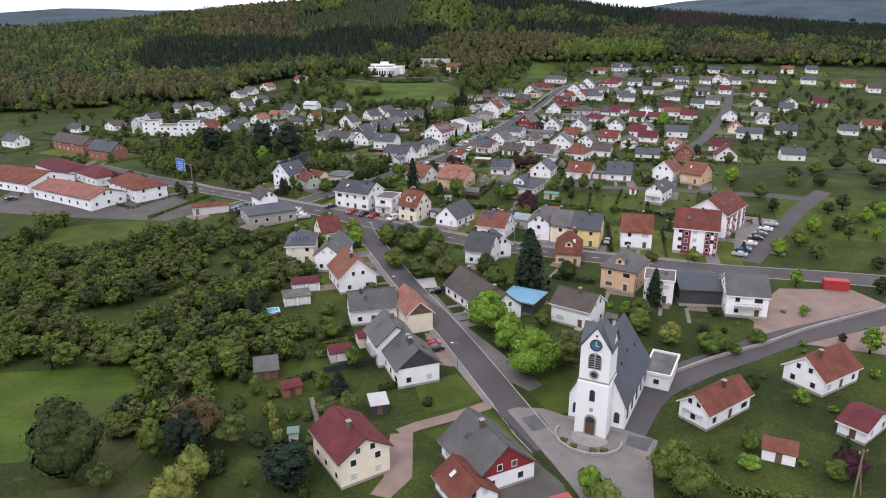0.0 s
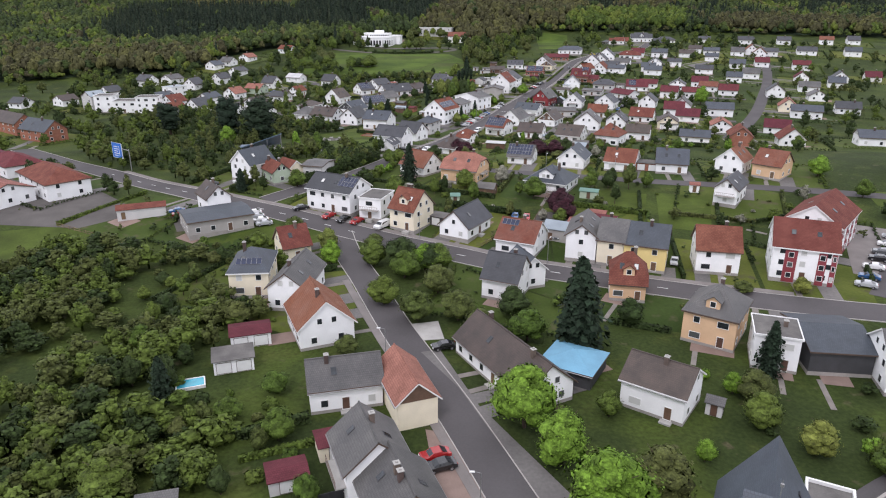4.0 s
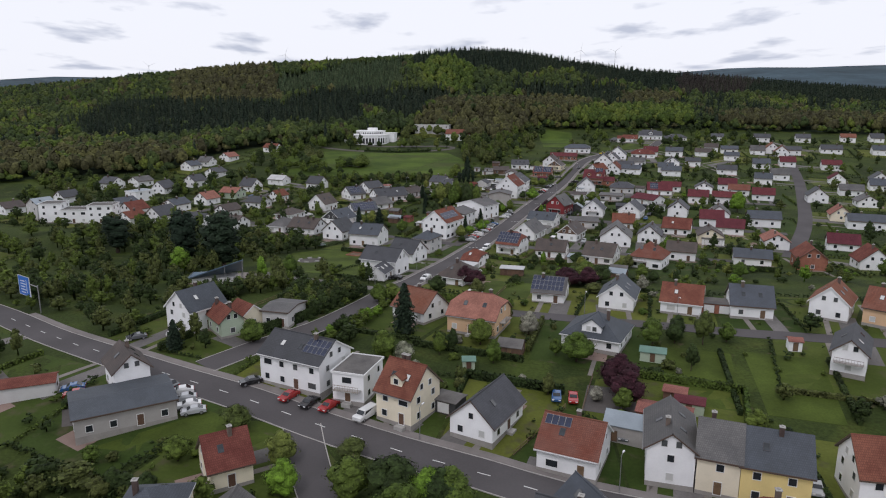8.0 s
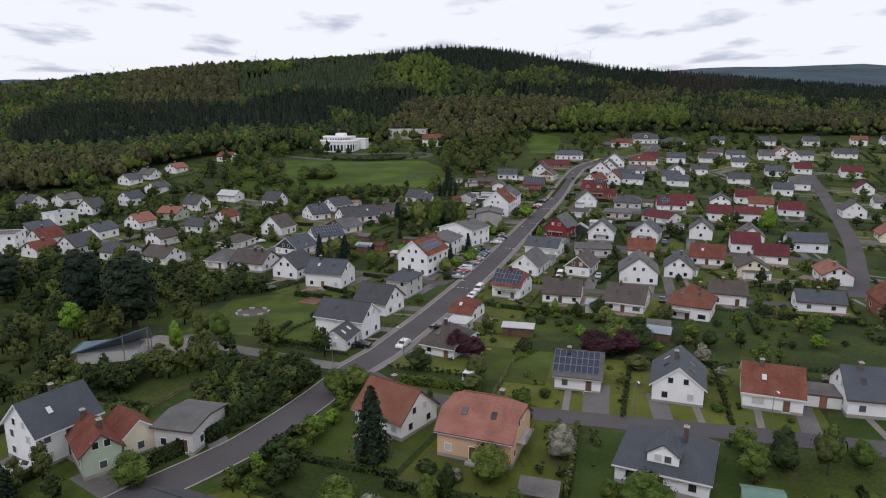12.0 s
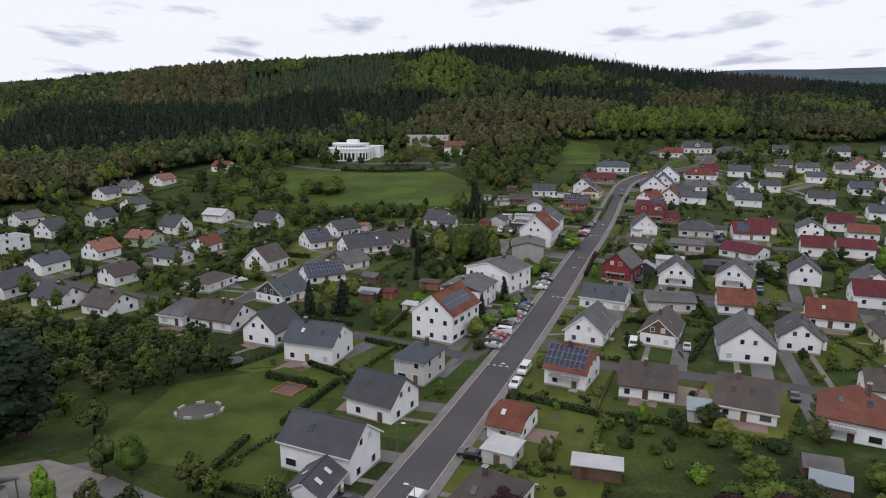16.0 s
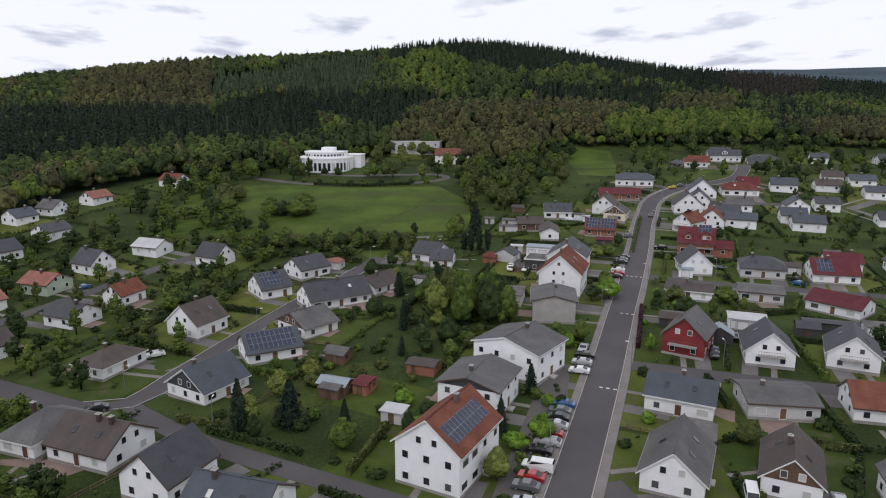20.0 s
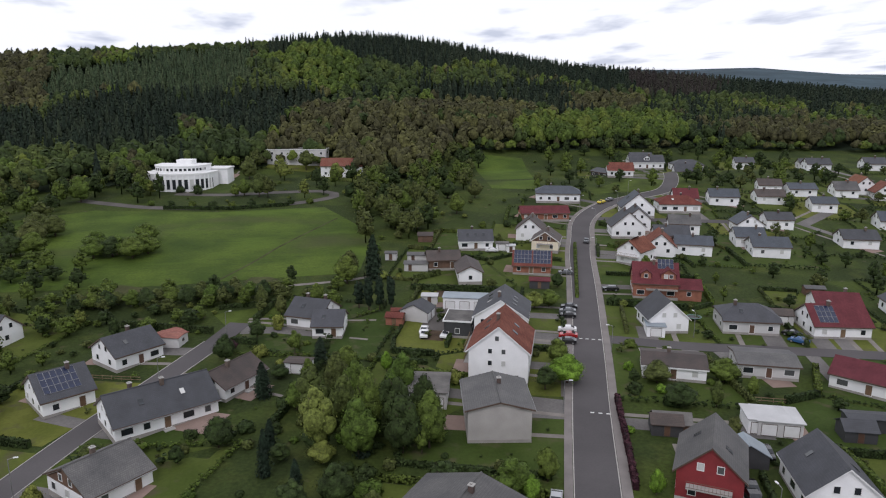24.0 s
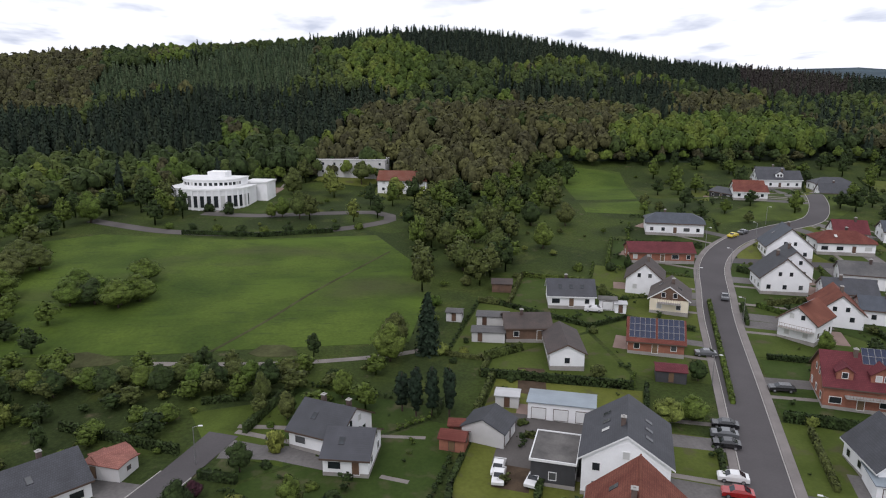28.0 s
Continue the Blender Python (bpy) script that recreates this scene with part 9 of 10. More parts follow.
tree(-88.4, 570.9, 8, 5, 'olive')
tree(-95.3, 575.9, 8, 5, 'olive')
tree(-92.9, 562.4, 8, 5, 'olive')
tree(-62.9, 506.7, 4, 2.8, 'olive')
tree(-58.8, 504.9, 5, 2.8, 'mid')
tree(-54.8, 503.1, 6, 2.8, 'dark')
tree(-53.2, 506.7, 4, 2.8, 'olive')
tree(-49.2, 504.8, 5, 2.8, 'mid')
tree(-45.2, 502.8, 6, 2.8, 'dark')
tree(-43.3, 506.4, 4, 2.8, 'olive')
tree(-39.3, 504.4, 5, 2.8, 'mid')
tree(-35.4, 502.3, 6, 2.8, 'dark')
tree(-33.3, 506.1, 4, 2.8, 'olive')
tree(-29.5, 504.0, 5, 2.8, 'mid')
tree(-25.7, 501.9, 6, 2.8, 'dark')
tree(-23.3, 505.9, 4, 2.8, 'olive')
tree(-19.6, 503.8, 5, 2.8, 'mid')
tree(-16.0, 501.9, 6, 2.8, 'dark')
tree(-13.3, 506.1, 4, 2.8, 'olive')
tree(-24.8, 621.1, 11, 4.2, 'olive')
tree(-31.0, 623.6, 8, 3.2, 'mid')
tree(-34.8, 623.0, 6, 2.6, 'mid')
tree(34.3, 277.8, 5.5, 3.6, 'mid')
tree(38.2, 276.6, 6.5, 4.2, 'mid')
tree(42.7, 278.0, 6, 3.6, 'dark')
tree(42.2, 302.8, 4, 2.4, 'yellow')
tree(1.2, 430.9, 10.9, 2.8, 'olive')
tree(4.8, 427.4, 13.4, 3.1, 'mid')
tree(9.7, 425.6, 12.2, 3.1, 'dark')
tree(14.4, 428.5, 10.9, 3.0, 'dark')
tree(9.1, 432.5, 9.7, 2.6, 'mid')
tree(-69.4, 544.6, 7, 4.4, 'mid')
tree(-64.0, 545.5, 7, 4.4, 'dark')
tree(-57.7, 543.0, 7.5, 4.8, 'mid')
tree(-54.0, 546.9, 6, 4.0, 'mid')
tree(-94.2, 549.7, 8, 5, 'dark')
tree(-88.1, 550.6, 8, 5, 'mid')
tree(-68.3, 100.2, 6, 4, 'mid')
tree(-48.8, 90.2, 6, 4, 'mid')
tree(-45.1, 100.3, 6, 4.4, 'mid')
tree(-34.2, 116.7, 4, 2.6, 'mid')
tree(-29.0, 124.0, 4, 2.6, 'mid')
tree(46.8, 121.8, 6, 3.4, 'olive')
tree(98.1, 160.8, 6, 3.2, 'bright')
tree(107.3, 167.6, 6, 3, 'mid')
tree(117.4, 179.3, 6, 3, 'bright')
tree(112.2, 232.6, 7, 4, 'bright')
tree(137.7, 235.6, 6, 3.4, 'dark')
tree(150.9, 245.3, 6, 3.4, 'mid')
tree(69.4, 108.5, 4, 2.4, 'mid')
tree(59.2, 106.4, 4.5, 3.0, 'mid')
tree(72.5, 159.6, 4, 2.4, 'yellow')
tree(138.3, 187.2, 6, 3, 'bright')
tree(129.9, 182.1, 6, 3, 'mid')
tree(146.8, 192.3, 6, 3, 'bright')
tree(142.8, 225.9, 6, 3.4, 'dark')
tree(132.1, 225.9, 6, 3, 'mid')
tree(114.7, 212.7, 6, 3, 'mid')
tree(133.1, 287.6, 6, 3, 'mid')
tree(168.6, 261.2, 7, 4, 'dark')
tree(170.8, 244.5, 7, 4, 'mid')
tree(163.2, 222.1, 7, 4, 'dark')

# ---- parked vehicles ----
car(28.5, 400.5, -22, 'black', 'car')
car(25.5, 392.8, -22, 'white', 'car')
car(18.1, 376.0, -22, 'grey', 'car')
car(17.3, 373.6, -22, 'black', 'car')
car(16.5, 370.8, -22, 'silver', 'car')
car(15.0, 368.2, -22, 'red', 'car')
car(12.2, 362.7, -22, 'black', 'car')
car(11.1, 357.8, -22, 'white', 'van')
car(8.4, 352.7, -22, 'grey', 'car')
car(60.8, 482.5, -20, 'black', 'car')
car(59.3, 479.6, -20, 'grey', 'car')
car(58.2, 476.7, -20, 'black', 'car')
car(53.6, 464.1, -20, 'red', 'car')
car(21.4, 470.6, 75, 'white', 'car')
car(115.6, 589.2, 35, 'yellow', 'car')
car(120.5, 592.2, 35, 'grey', 'car')
car(54.0, 534.2, -15, 'white', 'car')
car(70.1, 509.8, -15, 'grey', 'car')
car(52.1, 460.9, -22, 'black', 'car')
car(-38.3, 449.2, 60, 'black', 'car')
car(21.7, 472.9, 72, 'white', 'car')
car(105.0, 455.9, -60, 'black', 'car')
car(103.6, 451.8, -60, 'blue', 'car')
car(-74.1, 206.2, 20, 'blue', 'car')
car(-72.5, 203.9, 20, 'red', 'car')
car(-53.1, 205.0, 20, 'white', 'car')
car(-51.7, 202.4, 20, 'silver', 'car')
car(-50.1, 200.1, 20, 'white', 'car')
car(-48.6, 198.1, 20, 'silver', 'car')
car(-56.4, 207.4, -30, 'grey', 'car')
car(-32.6, 203.1, 60, 'red', 'car')
car(-28.4, 200.8, 60, 'black', 'car')
car(-24.7, 199.6, 60, 'red', 'car')
car(-17.7, 196.7, 55, 'white', 'van')
car(-41.1, 208.6, 30, 'black', 'car')
car(17.1, 202.9, 80, 'blue', 'car')
car(20.1, 202.3, 80, 'red', 'car')
car(-72.8, 231.5, 30, 'grey', 'car')
car(-3.1, 107.4, 20, 'red', 'car')
car(-2.3, 105.2, 20, 'black', 'car')
car(-1.9, 137.9, 15, 'black', 'car')
car(-8.5, 282.6, 66, 'white', 'estate')
car(-17.7, 282.7, -20, 'black', 'car')
car(-0.1, 296.2, -25, 'black', 'car')
car(7.8, 348.4, -22, 'silver', 'car')
car(13.3, 334.1, 66, 'white', 'van')
car(10.6, 326.8, 66, 'white', 'estate')
car(5.0, 261.5, 62, 'white', 'lorry')
car(87.0, 161.4, -30, 'silver', 'car')
car(89.7, 165.0, -30, 'blue', 'car')
car(93.4, 169.8, -30, 'white', 'car')
car(97.0, 174.1, -30, 'black', 'car')
car(99.8, 177.5, -30, 'grey', 'car')
car(103.4, 181.6, -30, 'white', 'car')
car(107.0, 185.9, -30, 'silver', 'car')
car(-67.8, 382.7, 20, 'black', 'car')
car(-67.2, 410.1, 30, 'white', 'car')
car(-107.9, 462.9, 60, 'blue', 'car')
car(63.8, 516.3, 66, 'silver', 'car')
car(89.0, 540.0, 66, 'grey', 'car')
car(40.5, 348.8, 70, 'white', 'van')
car(52.4, 347.0, 70, 'silver', 'car')
car(57.7, 402.1, 70, 'black', 'car')
car(66.0, 410.5, 70, 'black', 'car')
car(56.6, 400.1, 75, 'black', 'car')
car(93.5, 398.1, 60, 'black', 'car')
car(123.0, 399.7, 70, 'white', 'van')
car(29.1, 404.5, 66, 'silver', 'car')
car(-162.5, 219.1, 20, 'black', 'car')
car(-64.4, 232.9, 20, 'white', 'car')
car(51.3, 176.0, 70, 'silver', 'car')
car(63.0, 319.5, 70, 'black', 'car')
car(26.5, 190.5, 70, 'grey', 'car')
car(27.0, 396.9, -22, 'silver', 'car')
car(19.4, 378.6, -22, 'blue', 'car')
car(14.0, 365.4, -22, 'silver', 'estate')
car(9.6, 355.1, -22, 'red', 'car')
car(54.8, 467.8, -20, 'white', 'car')
car(89.3, 390, 70, 'blue', 'car')
car(77.4, 494.3, -15, 'black', 'estate')
car(26.3, 469.5, 60, 'white', 'car')

# ---- the wooded hills ----
def inside(x, y, pts):
    hit = False
    for (ax, ay), (bx, by) in zip(pts, pts[1:] + pts[:1]):
        if (ay > y) != (by > y) and x < (bx - ax) * (y - ay) / (by - ay) + ax:
            hit = not hit
    return hit


STANDS = [
    ("bare", [(-330, 945), (-210, 945), (-160, 785), (-205, 775), (-270, 781)]),
    ("larch", [(-170, 804), (-185, 882), (-133, 889), (-112, 922), (-52, 930), (-40, 842), (-62, 817), (-110, 811), (-144, 828)]),
    ("conifer", [(-330, 690), (-330, 800), (-157, 770), (-151, 800), (-131, 816), (-57, 816), (-6, 813), (13, 795), (-19, 746), (-27, 713), (-48, 706), (-56, 740), (-82, 748), (-77, 702), (-97, 696), (-160, 690), (-215, 640), (-270, 620)]),
    ("conifer", [(-41, 960), (-28, 902), (35, 868), (87, 852), (134, 884), (172, 871), (228, 857), (243, 839), (332, 850), (520, 800), (600, 960)]),
    ("fresh", [(-28, 895), (-4, 925), (36, 871), (32, 814), (8, 805), (-17, 828)]),
    ("conifer", [(70, 822), (150, 834), (160, 842), (193, 842), (170, 778), (140, 796), (79, 801)]),
    ("dead", [(250, 841), (297, 960), (390, 960), (372, 903), (325, 846)]),
    ("fresh", [(112, 684), (130, 740), (173, 771), (210, 779), (246, 777), (240, 740), (190, 690)]),
    ("bare", [(172, 779), (186, 823), (247, 835), (219, 786)]),
    ("bare", [(-32, 690), (-24, 715), (-13, 738), (11, 783), (33, 772), (77, 795), (129, 797), (145, 778), (114, 728), (99, 676), (40, 640), (-4, 652)]),
    ("bare", [(250, 690), (300, 700), (420, 690), (430, 740), (300, 752), (250, 740)]),
]


def stand(x, y):
    """Which kind of wood stands at a place; its borders are ragged, with odd trees of other kinds."""
    a = noise.noise((x * 0.03 + 4.0, y * 0.03, 3.0))
    b = noise.noise((x * 0.11, y * 0.11, 9.0))
    wx, wy = x + 10 * a + 4 * b, y + 9 * noise.noise((x * 0.03, y * 0.03, 13.0)) + 4 * b
    kind = "broad"
    for name, pts in STANDS:
        if inside(wx, wy, pts):
            kind = name
    if y - wood_edge(x) < 9 and kind == "conifer":
        kind = "fresh" if a > 0 else "broad"
    if x < -175 and y < 590:
        kind = "bare" if a > -0.1 else "broad"
    if kind == "broad" and (b > 0.42 or (x > 150 and a + b > 0.25)):
        return "conifer"
    if kind == "broad" and a < -0.15:
        return "fresh" if b < 0.1 else "bare"
    if kind == "bare" and b > 0.42:
        return "broad"
    if kind == "conifer" and b > 0.5 and y < 860:
        return "broad"
    return kind


rng_w = np.random.default_rng(21)
TREES = {"broad": (6.6, (10.5, 15.0), (3.7, 5.6)), "fresh": (6.6, (10.5, 15.0), (3.3, 5.0)), "bare": (6.3, (11.5, 15.5), (3.2, 4.8)),
         "conifer": (4.5, (11.0, 17.0), (2.1, 2.9)), "larch": (4.1, (9.5, 12.5), (1.9, 2.6)), "dead": (4.7, (12, 17), (1.7, 2.5))}
KIND = np.array([[stand(x, y) if y > wood_edge(x) and abs(x) < 120 + y * 0.62 else "" for x in np.arange(-740, 745, 4.0)] for y in np.arange(466, 1002, 4.0)])
for kind, m, shape, lab in (("broad", WOOD_DEC, "broad", "spring-green broadleaf wood covering the hill"), ("fresh", WOOD_FRESH, "broad", "bright fresh-leaved trees in the wood"),
                            ("bare", WOOD_BARE, "broad", "brownish late-leafing wood at the hill's foot"), ("conifer", WOOD_CON, "conifer", "dark spruce stands on the hill"),
                            ("larch", WOOD_LARCH, "conifer", "grey-green young larch stand on the slope"), ("dead", WOOD_DEAD, "conifer", "withered brownish spruce stand on the crest")):
    step, hs, rs = TREES[kind]
    spots = []
    for y in np.arange(470, 992, step):
        px = np.arange(-730, 731, step)
        px = px + rng_w.uniform(-.42, .42, len(px)) * step
        py = y + rng_w.uniform(-.42, .42, len(px)) * step
        here = KIND[((py - 466) / 4).astype(int), ((px + 740) / 4).astype(int)] == kind
        for qx, qy in zip(px[here], py[here]):
            spots.append((qx, qy, rng_w.uniform(*hs), rng_w.uniform(*rs)))
    if shape == "broad":
        for x in np.arange(-420, 420, 3.4):
            ex = x + rng_w.uniform(-2, 2)
            ey = wood_edge(ex) + rng_w.uniform(-2.5, 5)
            if ("broad", "fresh", "bare")[int(rng_w.integers(0, 3))] == kind and not (-84 < ex < 24 and ey < 668):
                spots.append((ex, ey, rng_w.uniform(5, 9), rng_w.uniform(2.4, 3.8)))
    wood({"broad": "broadleaf_wood", "fresh": "fresh_wood", "bare": "young_wood", "conifer": "conifer_wood", "larch": "larch_wood", "dead": "withered_wood"}[kind], spots, shape, m, lab, 3 + len(kind))
far_spots = [(x, y, rng_w.uniform(12, 20), rng_w.uniform(8, 14)) for x, y in rng_w.uniform((-2400, 1010), (2400, 2600), (1000, 2)) if abs(x) < y * 0.75]
wood("far_wood", far_spots, "broad", WOOD_CON, "distant dark woodland", 6)

# ---- drives, terraces and garden paths of the houses ----
road_pts = np.array([q for q in PAVED if q[2] > 1.9])
rng_d = random.Random(5)
sheets = {"drive": Geo(), "terrace": Geo(), "path": Geo()}


def lay(key, a, b, w, dz):
    """A paved rectangle from a to b, draped on the ground."""
    d = b - a
    if d.length < 0.5:
        return
    d2 = d.normalized()
    s = Vector((d2.y, -d2.x)) * w / 2
    n = max(1, int(d.length / 3))
    vs = []
    for i in range(n + 1):
        c = a + d * i / n
        vs += [(q.x, q.y, ground(q.x, q.y) + dz) for q in (c - s, c + s)]
        PAVED.append((c.x, c.y, w / 2))
    sheets[key].slab(vs, [(2 * i, 2 * i + 1, 2 * i + 3, 2 * i + 2) for i in range(n)], 0.2)


GARAGES = []
for fx, fy, fr in list(FOOT):
    if fr < 4.6 or fy < 125:
        continue
    c = Vector((fx, fy))
    dist = np.hypot(road_pts[:, 0] - fx, road_pts[:, 1] - fy)
    k = int(dist.argmin())
    if dist[k] > 32:
        continue
    to = Vector((road_pts[k, 0], road_pts[k, 1])) - c
    away = to.normalized()
    across = Vector((-away.y, away.x)) * rng_d.choice((-1, 1))
    off = across * fr * rng_d.uniform(0.35, 0.75)
    lay("drive", c + off + away * fr * 0.2, c + off + away * (to.length - 1.5), rng_d.uniform(2.8, 4.6), 0.045)
    spot = c + across * (fr + 2.2) + away * rng_d.uniform(-2, 2)
    if 285 < fy < 570 and abs(fx) < 170 and 4.8 < fr < 9 and len(GARAGES) < 48 and rng_d.random() < 0.62:
        if all(math.hypot(q[0] - spot.x, q[1] - spot.y) > q[2] + 2.6 for q in FOOT) and float((np.hypot(road_pts[:, 0] - spot.x, road_pts[:, 1] - spot.y) - road_pts[:, 2]).min()) > 3.5:
            GARAGES.append((spot.x, spot.y, math.degrees(math.atan2(away.y, away.x)) + 90))
            FOOT.append((spot.x, spot.y, 3.2))
    lay("path", c - off * 0.5 + away * fr * 0.3, c - off * 0.5 + away * (to.length - 1.5), 1.2, 0.05)
    if rng_d.random() < 0.75:
        lay("terrace", c - away * fr * 0.4, c - away * (fr + rng_d.uniform(0.5, 2.2)), rng_d.uniform(4, 7.5), 0.04)
    if rng_d.random() < 0.4:
        p0 = c - away * fr + across * rng_d.uniform(-3, 3)
        lay("path", p0, p0 - away * rng_d.uniform(4, 9), 0.9, 0.035)
for k, (gx_, gy_, ga) in enumerate(GARAGES):
    shed(gx_, gy_, ga, 3.4, 5.4, 2.5, 0 if k % 4 else 24, ("white", "white", "light_grey", "white", "dark")[k % 5], ("felt", "felt", "grey", "dark")[k % 4], name="garage")
for key, m, lab in (("drive", PAVING_GREY, "grey block-paved drives between houses and streets"), ("terrace", PAVE_RED, "reddish paved garden terraces"), ("path", GRAVEL, "pale garden paths")):
    tagged(new("pavement_" + key, sheets[key].mesh(key, m)), lab, "paving", kind="structure")

# ---- gardens: shrubs, trees and hedges between the houses ----
ROADPTS = np.array(PAVED)
FEET = np.array(FOOT)


def clear(x, y, r):
    """True where a plant of radius r keeps off houses and paving."""
    if (np.hypot(FEET[:, 0] - x, FEET[:, 1] - y) < FEET[:, 2] + r).any():
        return False
    return not (np.hypot(ROADPTS[:, 0] - x, ROADPTS[:, 1] - y) < ROADPTS[:, 2] + r * 0.8 + 0.4).any()


PLANTED = []


def plant(seed, n, x0, x1, y0, y1, kinds, hs, rs, bushes=0.0, where=None, gap=0.8, wild=False):
    """Sets n plants at random free spots. wild: uncounted growth."""
    rng = random.Random(seed)
    got, tries = [], 0
    while len(got) < n and tries < n * 40:
        tries += 1
        x, y = rng.uniform(x0, x1), rng.uniform(y0, y1)
        if where and not where(x, y):
            continue
        is_bush = rng.random() < bushes
        r = rng.uniform(0.7, 1.9) if is_bush else rng.uniform(*rs)
        if not clear(x, y, r * 0.7) or any((x - a) ** 2 + (y - b) ** 2 < (gap * (r + c)) ** 2 for a, b, c in got):
            continue
        got.append((x, y, r))
        tint = rng.choice(kinds)
        PLANTED.append((round(x, 1), round(y, 1), r * rng.uniform(0.9, 1.5) if is_bush else rng.uniform(*hs), r, tint, is_bush, wild))


GLADES = [[(-130, 190), (-112, 196), (-96, 186), (-100, 172), (-107, 166), (-130, 166)],
          [(-92, 122), (-68, 142), (-58, 150), (-56, 143), (-66, 132), (-67, 121), (-77, 113)],
          [(-130, 92), (-83, 97), (-66, 99), (-59, 93), (-57, 82), (-62, 74), (-50, 69), (-50, 60), (-70, 50), (-130, 60)],
          [(-46, 90), (-14, 118), (-10, 90), (-24, 50), (-50, 50), (-40, 70)],
          [(-55, 122), (-50, 127), (-41, 130), (-34, 140), (-20, 140), (-14, 118), (-30, 112), (-44, 114), (-51, 115)],
          [(-70, 150), (-72, 164), (-62, 176), (-50, 176), (-46, 156), (-52, 147)],
          [(-74, 180), (-60, 200), (-30, 200), (-30, 178), (-50, 176)]]
open_sw = lambda x, y: not any(inside(x, y, g) for g in GLADES) and y < 192 - 0.2 * (x + 132)
plant(1, 560, -135, -34, 66, 198, ["mid", "olive", "mid", "olive", "mid", "dark"], (3.2, 6.8), (2.0, 4.2), 0.12, open_sw, 0.36, wild=True)
plant(23, 26, -74, -46, 146, 178, ["mid", "olive", "dark"], (3, 5), (1.6, 2.4), 0.2, None, 1.2)
plant(2, 45, -60, -18, 110, 200, ["mid", "dark", "olive", "mid"], (3, 6), (1.6, 3.2), 0.5, None, 0.8)
plant(3, 26, -40, -12, 56, 112, ["mid", "dark", "olive"], (3, 6), (1.3, 2.6), 0.7, None, 1.0)
plant(4, 150, -140, -22, 222, 335, ["olive", "dark", "olive", "dark", "mid"], (4, 7.5), (1.8, 3.4), 0.2, lambda x, y: not (x > -64 and y > 288) and not (-90 < x < -50 and 270 < y < 306) and not inside(x, y, [(-64, 246), (-61, 256), (-49, 266), (-40, 258), (-49, 247), (-58, 243)]), 0.75, wild=True)
HEDGEROW = [(-38, 234), (-23, 250), (-22.5, 263), (-34, 270), (-43.5, 260), (-44, 252), (-40, 245)]
plant(24, 95, -45, -22, 232, 271, ["dark", "dark", "olive", "mid"], (3, 5.5), (1.5, 2.8), 0.2, lambda x, y: inside(x, y, HEDGEROW), 0.42, wild=True)
COPSE = [(-67, 255), (-58, 260), (-46, 271), (-50, 280), (-58, 275), (-71, 266)]
plant(25, 34, -72, -45, 254, 281, ["olive", "dark", "olive", "mid"], (3.5, 7), (1.6, 3.0), 0.25, lambda x, y: inside(x, y, COPSE), 0.5, wild=True)
plant(26, 26, -34, -16, 222, 258, ["mid", "dark", "mid", "bright"], (2.6, 4.5), (1.2, 2.2), 0.5, lambda x, y: -1 < (x + 30.5) - (y - 226) * 0.37 < 4.5, 0.5, wild=True)
plant(27, 30, -104, -72, 262, 312, ["olive", "mid", "dark"], (5, 9), (2.2, 3.6), 0.15, None, 0.7, wild=True)
SCRUB = [(-120, 333), (-72, 334), (-56, 325), (-49, 337), (-58, 352), (-70, 360), (-120, 366)]
plant(5, 95, -122, -46, 322, 368, ["mid", "dark", "dark", "olive"], (3.5, 7), (1.8, 3.4), 0.1, lambda x, y: inside(x, y, SCRUB), 0.45, wild=True)
plant(7, 70, -12, 100, 190, 270, ["mid", "dark", "olive", "mid", "blossom"], (3, 6.5), (1.5, 3.0), 0.62, None, 1.0)
YARD = [(70, 112), (96, 103), (112, 124), (106, 136), (88, 138), (78, 128)]
plant(8, 46, 60, 160, 100, 200, ["mid", "dark", "bright", "olive"], (4, 7), (2, 3.4), 0.4, lambda x, y: not inside(x, y, YARD), 0.9)
plant(9, 250, -10, 130, 275, 460, ["mid", "dark", "mid", "olive", "dark", "bright", "yellow"], (2.8, 6), (1.3, 2.7), 0.68, None, 1.0)
plant(10, 240, -125, 20, 355, 500, ["mid", "dark", "mid", "olive", "spruce", "dark", "yellow"], (3.2, 7), (1.4, 3.0), 0.55, lambda x, y: x < 5 or y < 400, 1.0)
plant(11, 60, -130, 6, 490, 514, ["olive", "mid", "dark", "mid"], (3, 6), (2, 3.6), 0.35, None, 0.6, wild=True)
plant(12, 360, 95, 330, 300, 640, ["mid", "dark", "dark", "olive", "spruce"], (4, 7.5), (2, 3.6), 0.4, None, 0.9)
plant(13, 75, 14, 84, 545, 700, ["mid", "olive", "dark", "mid", "olive", "spruce"], (7, 12), (3, 5), 0.05, lambda x, y: x < 30 + (y - 545) * 0.45 and x > 6 + (y - 545) * 0.1, 0.6, wild=True)
plant(14, 55, 15, 130, 470, 600, ["mid", "dark", "olive", "yellow"], (2.5, 5.5), (1.2, 2.6), 0.7, None, 1.0)
plant(15, 60, -330, -105, 395, 560, ["mid", "dark", "olive", "mid"], (6, 10), (3, 5), 0.1, lambda x, y: y > 430 + (x + 250) * 0.3, 0.6, wild=True)
plant(28, 150, -230, -60, 375, 520, ["dark", "olive", "mid", "dark"], (4, 8), (2.0, 3.6), 0.15, None, 0.9, wild=True)
plant(16, 36, -75, 20, 612, 690, ["olive", "mid", "yellow", "dark"], (7, 12), (3, 5), 0.25, None, 0.8)
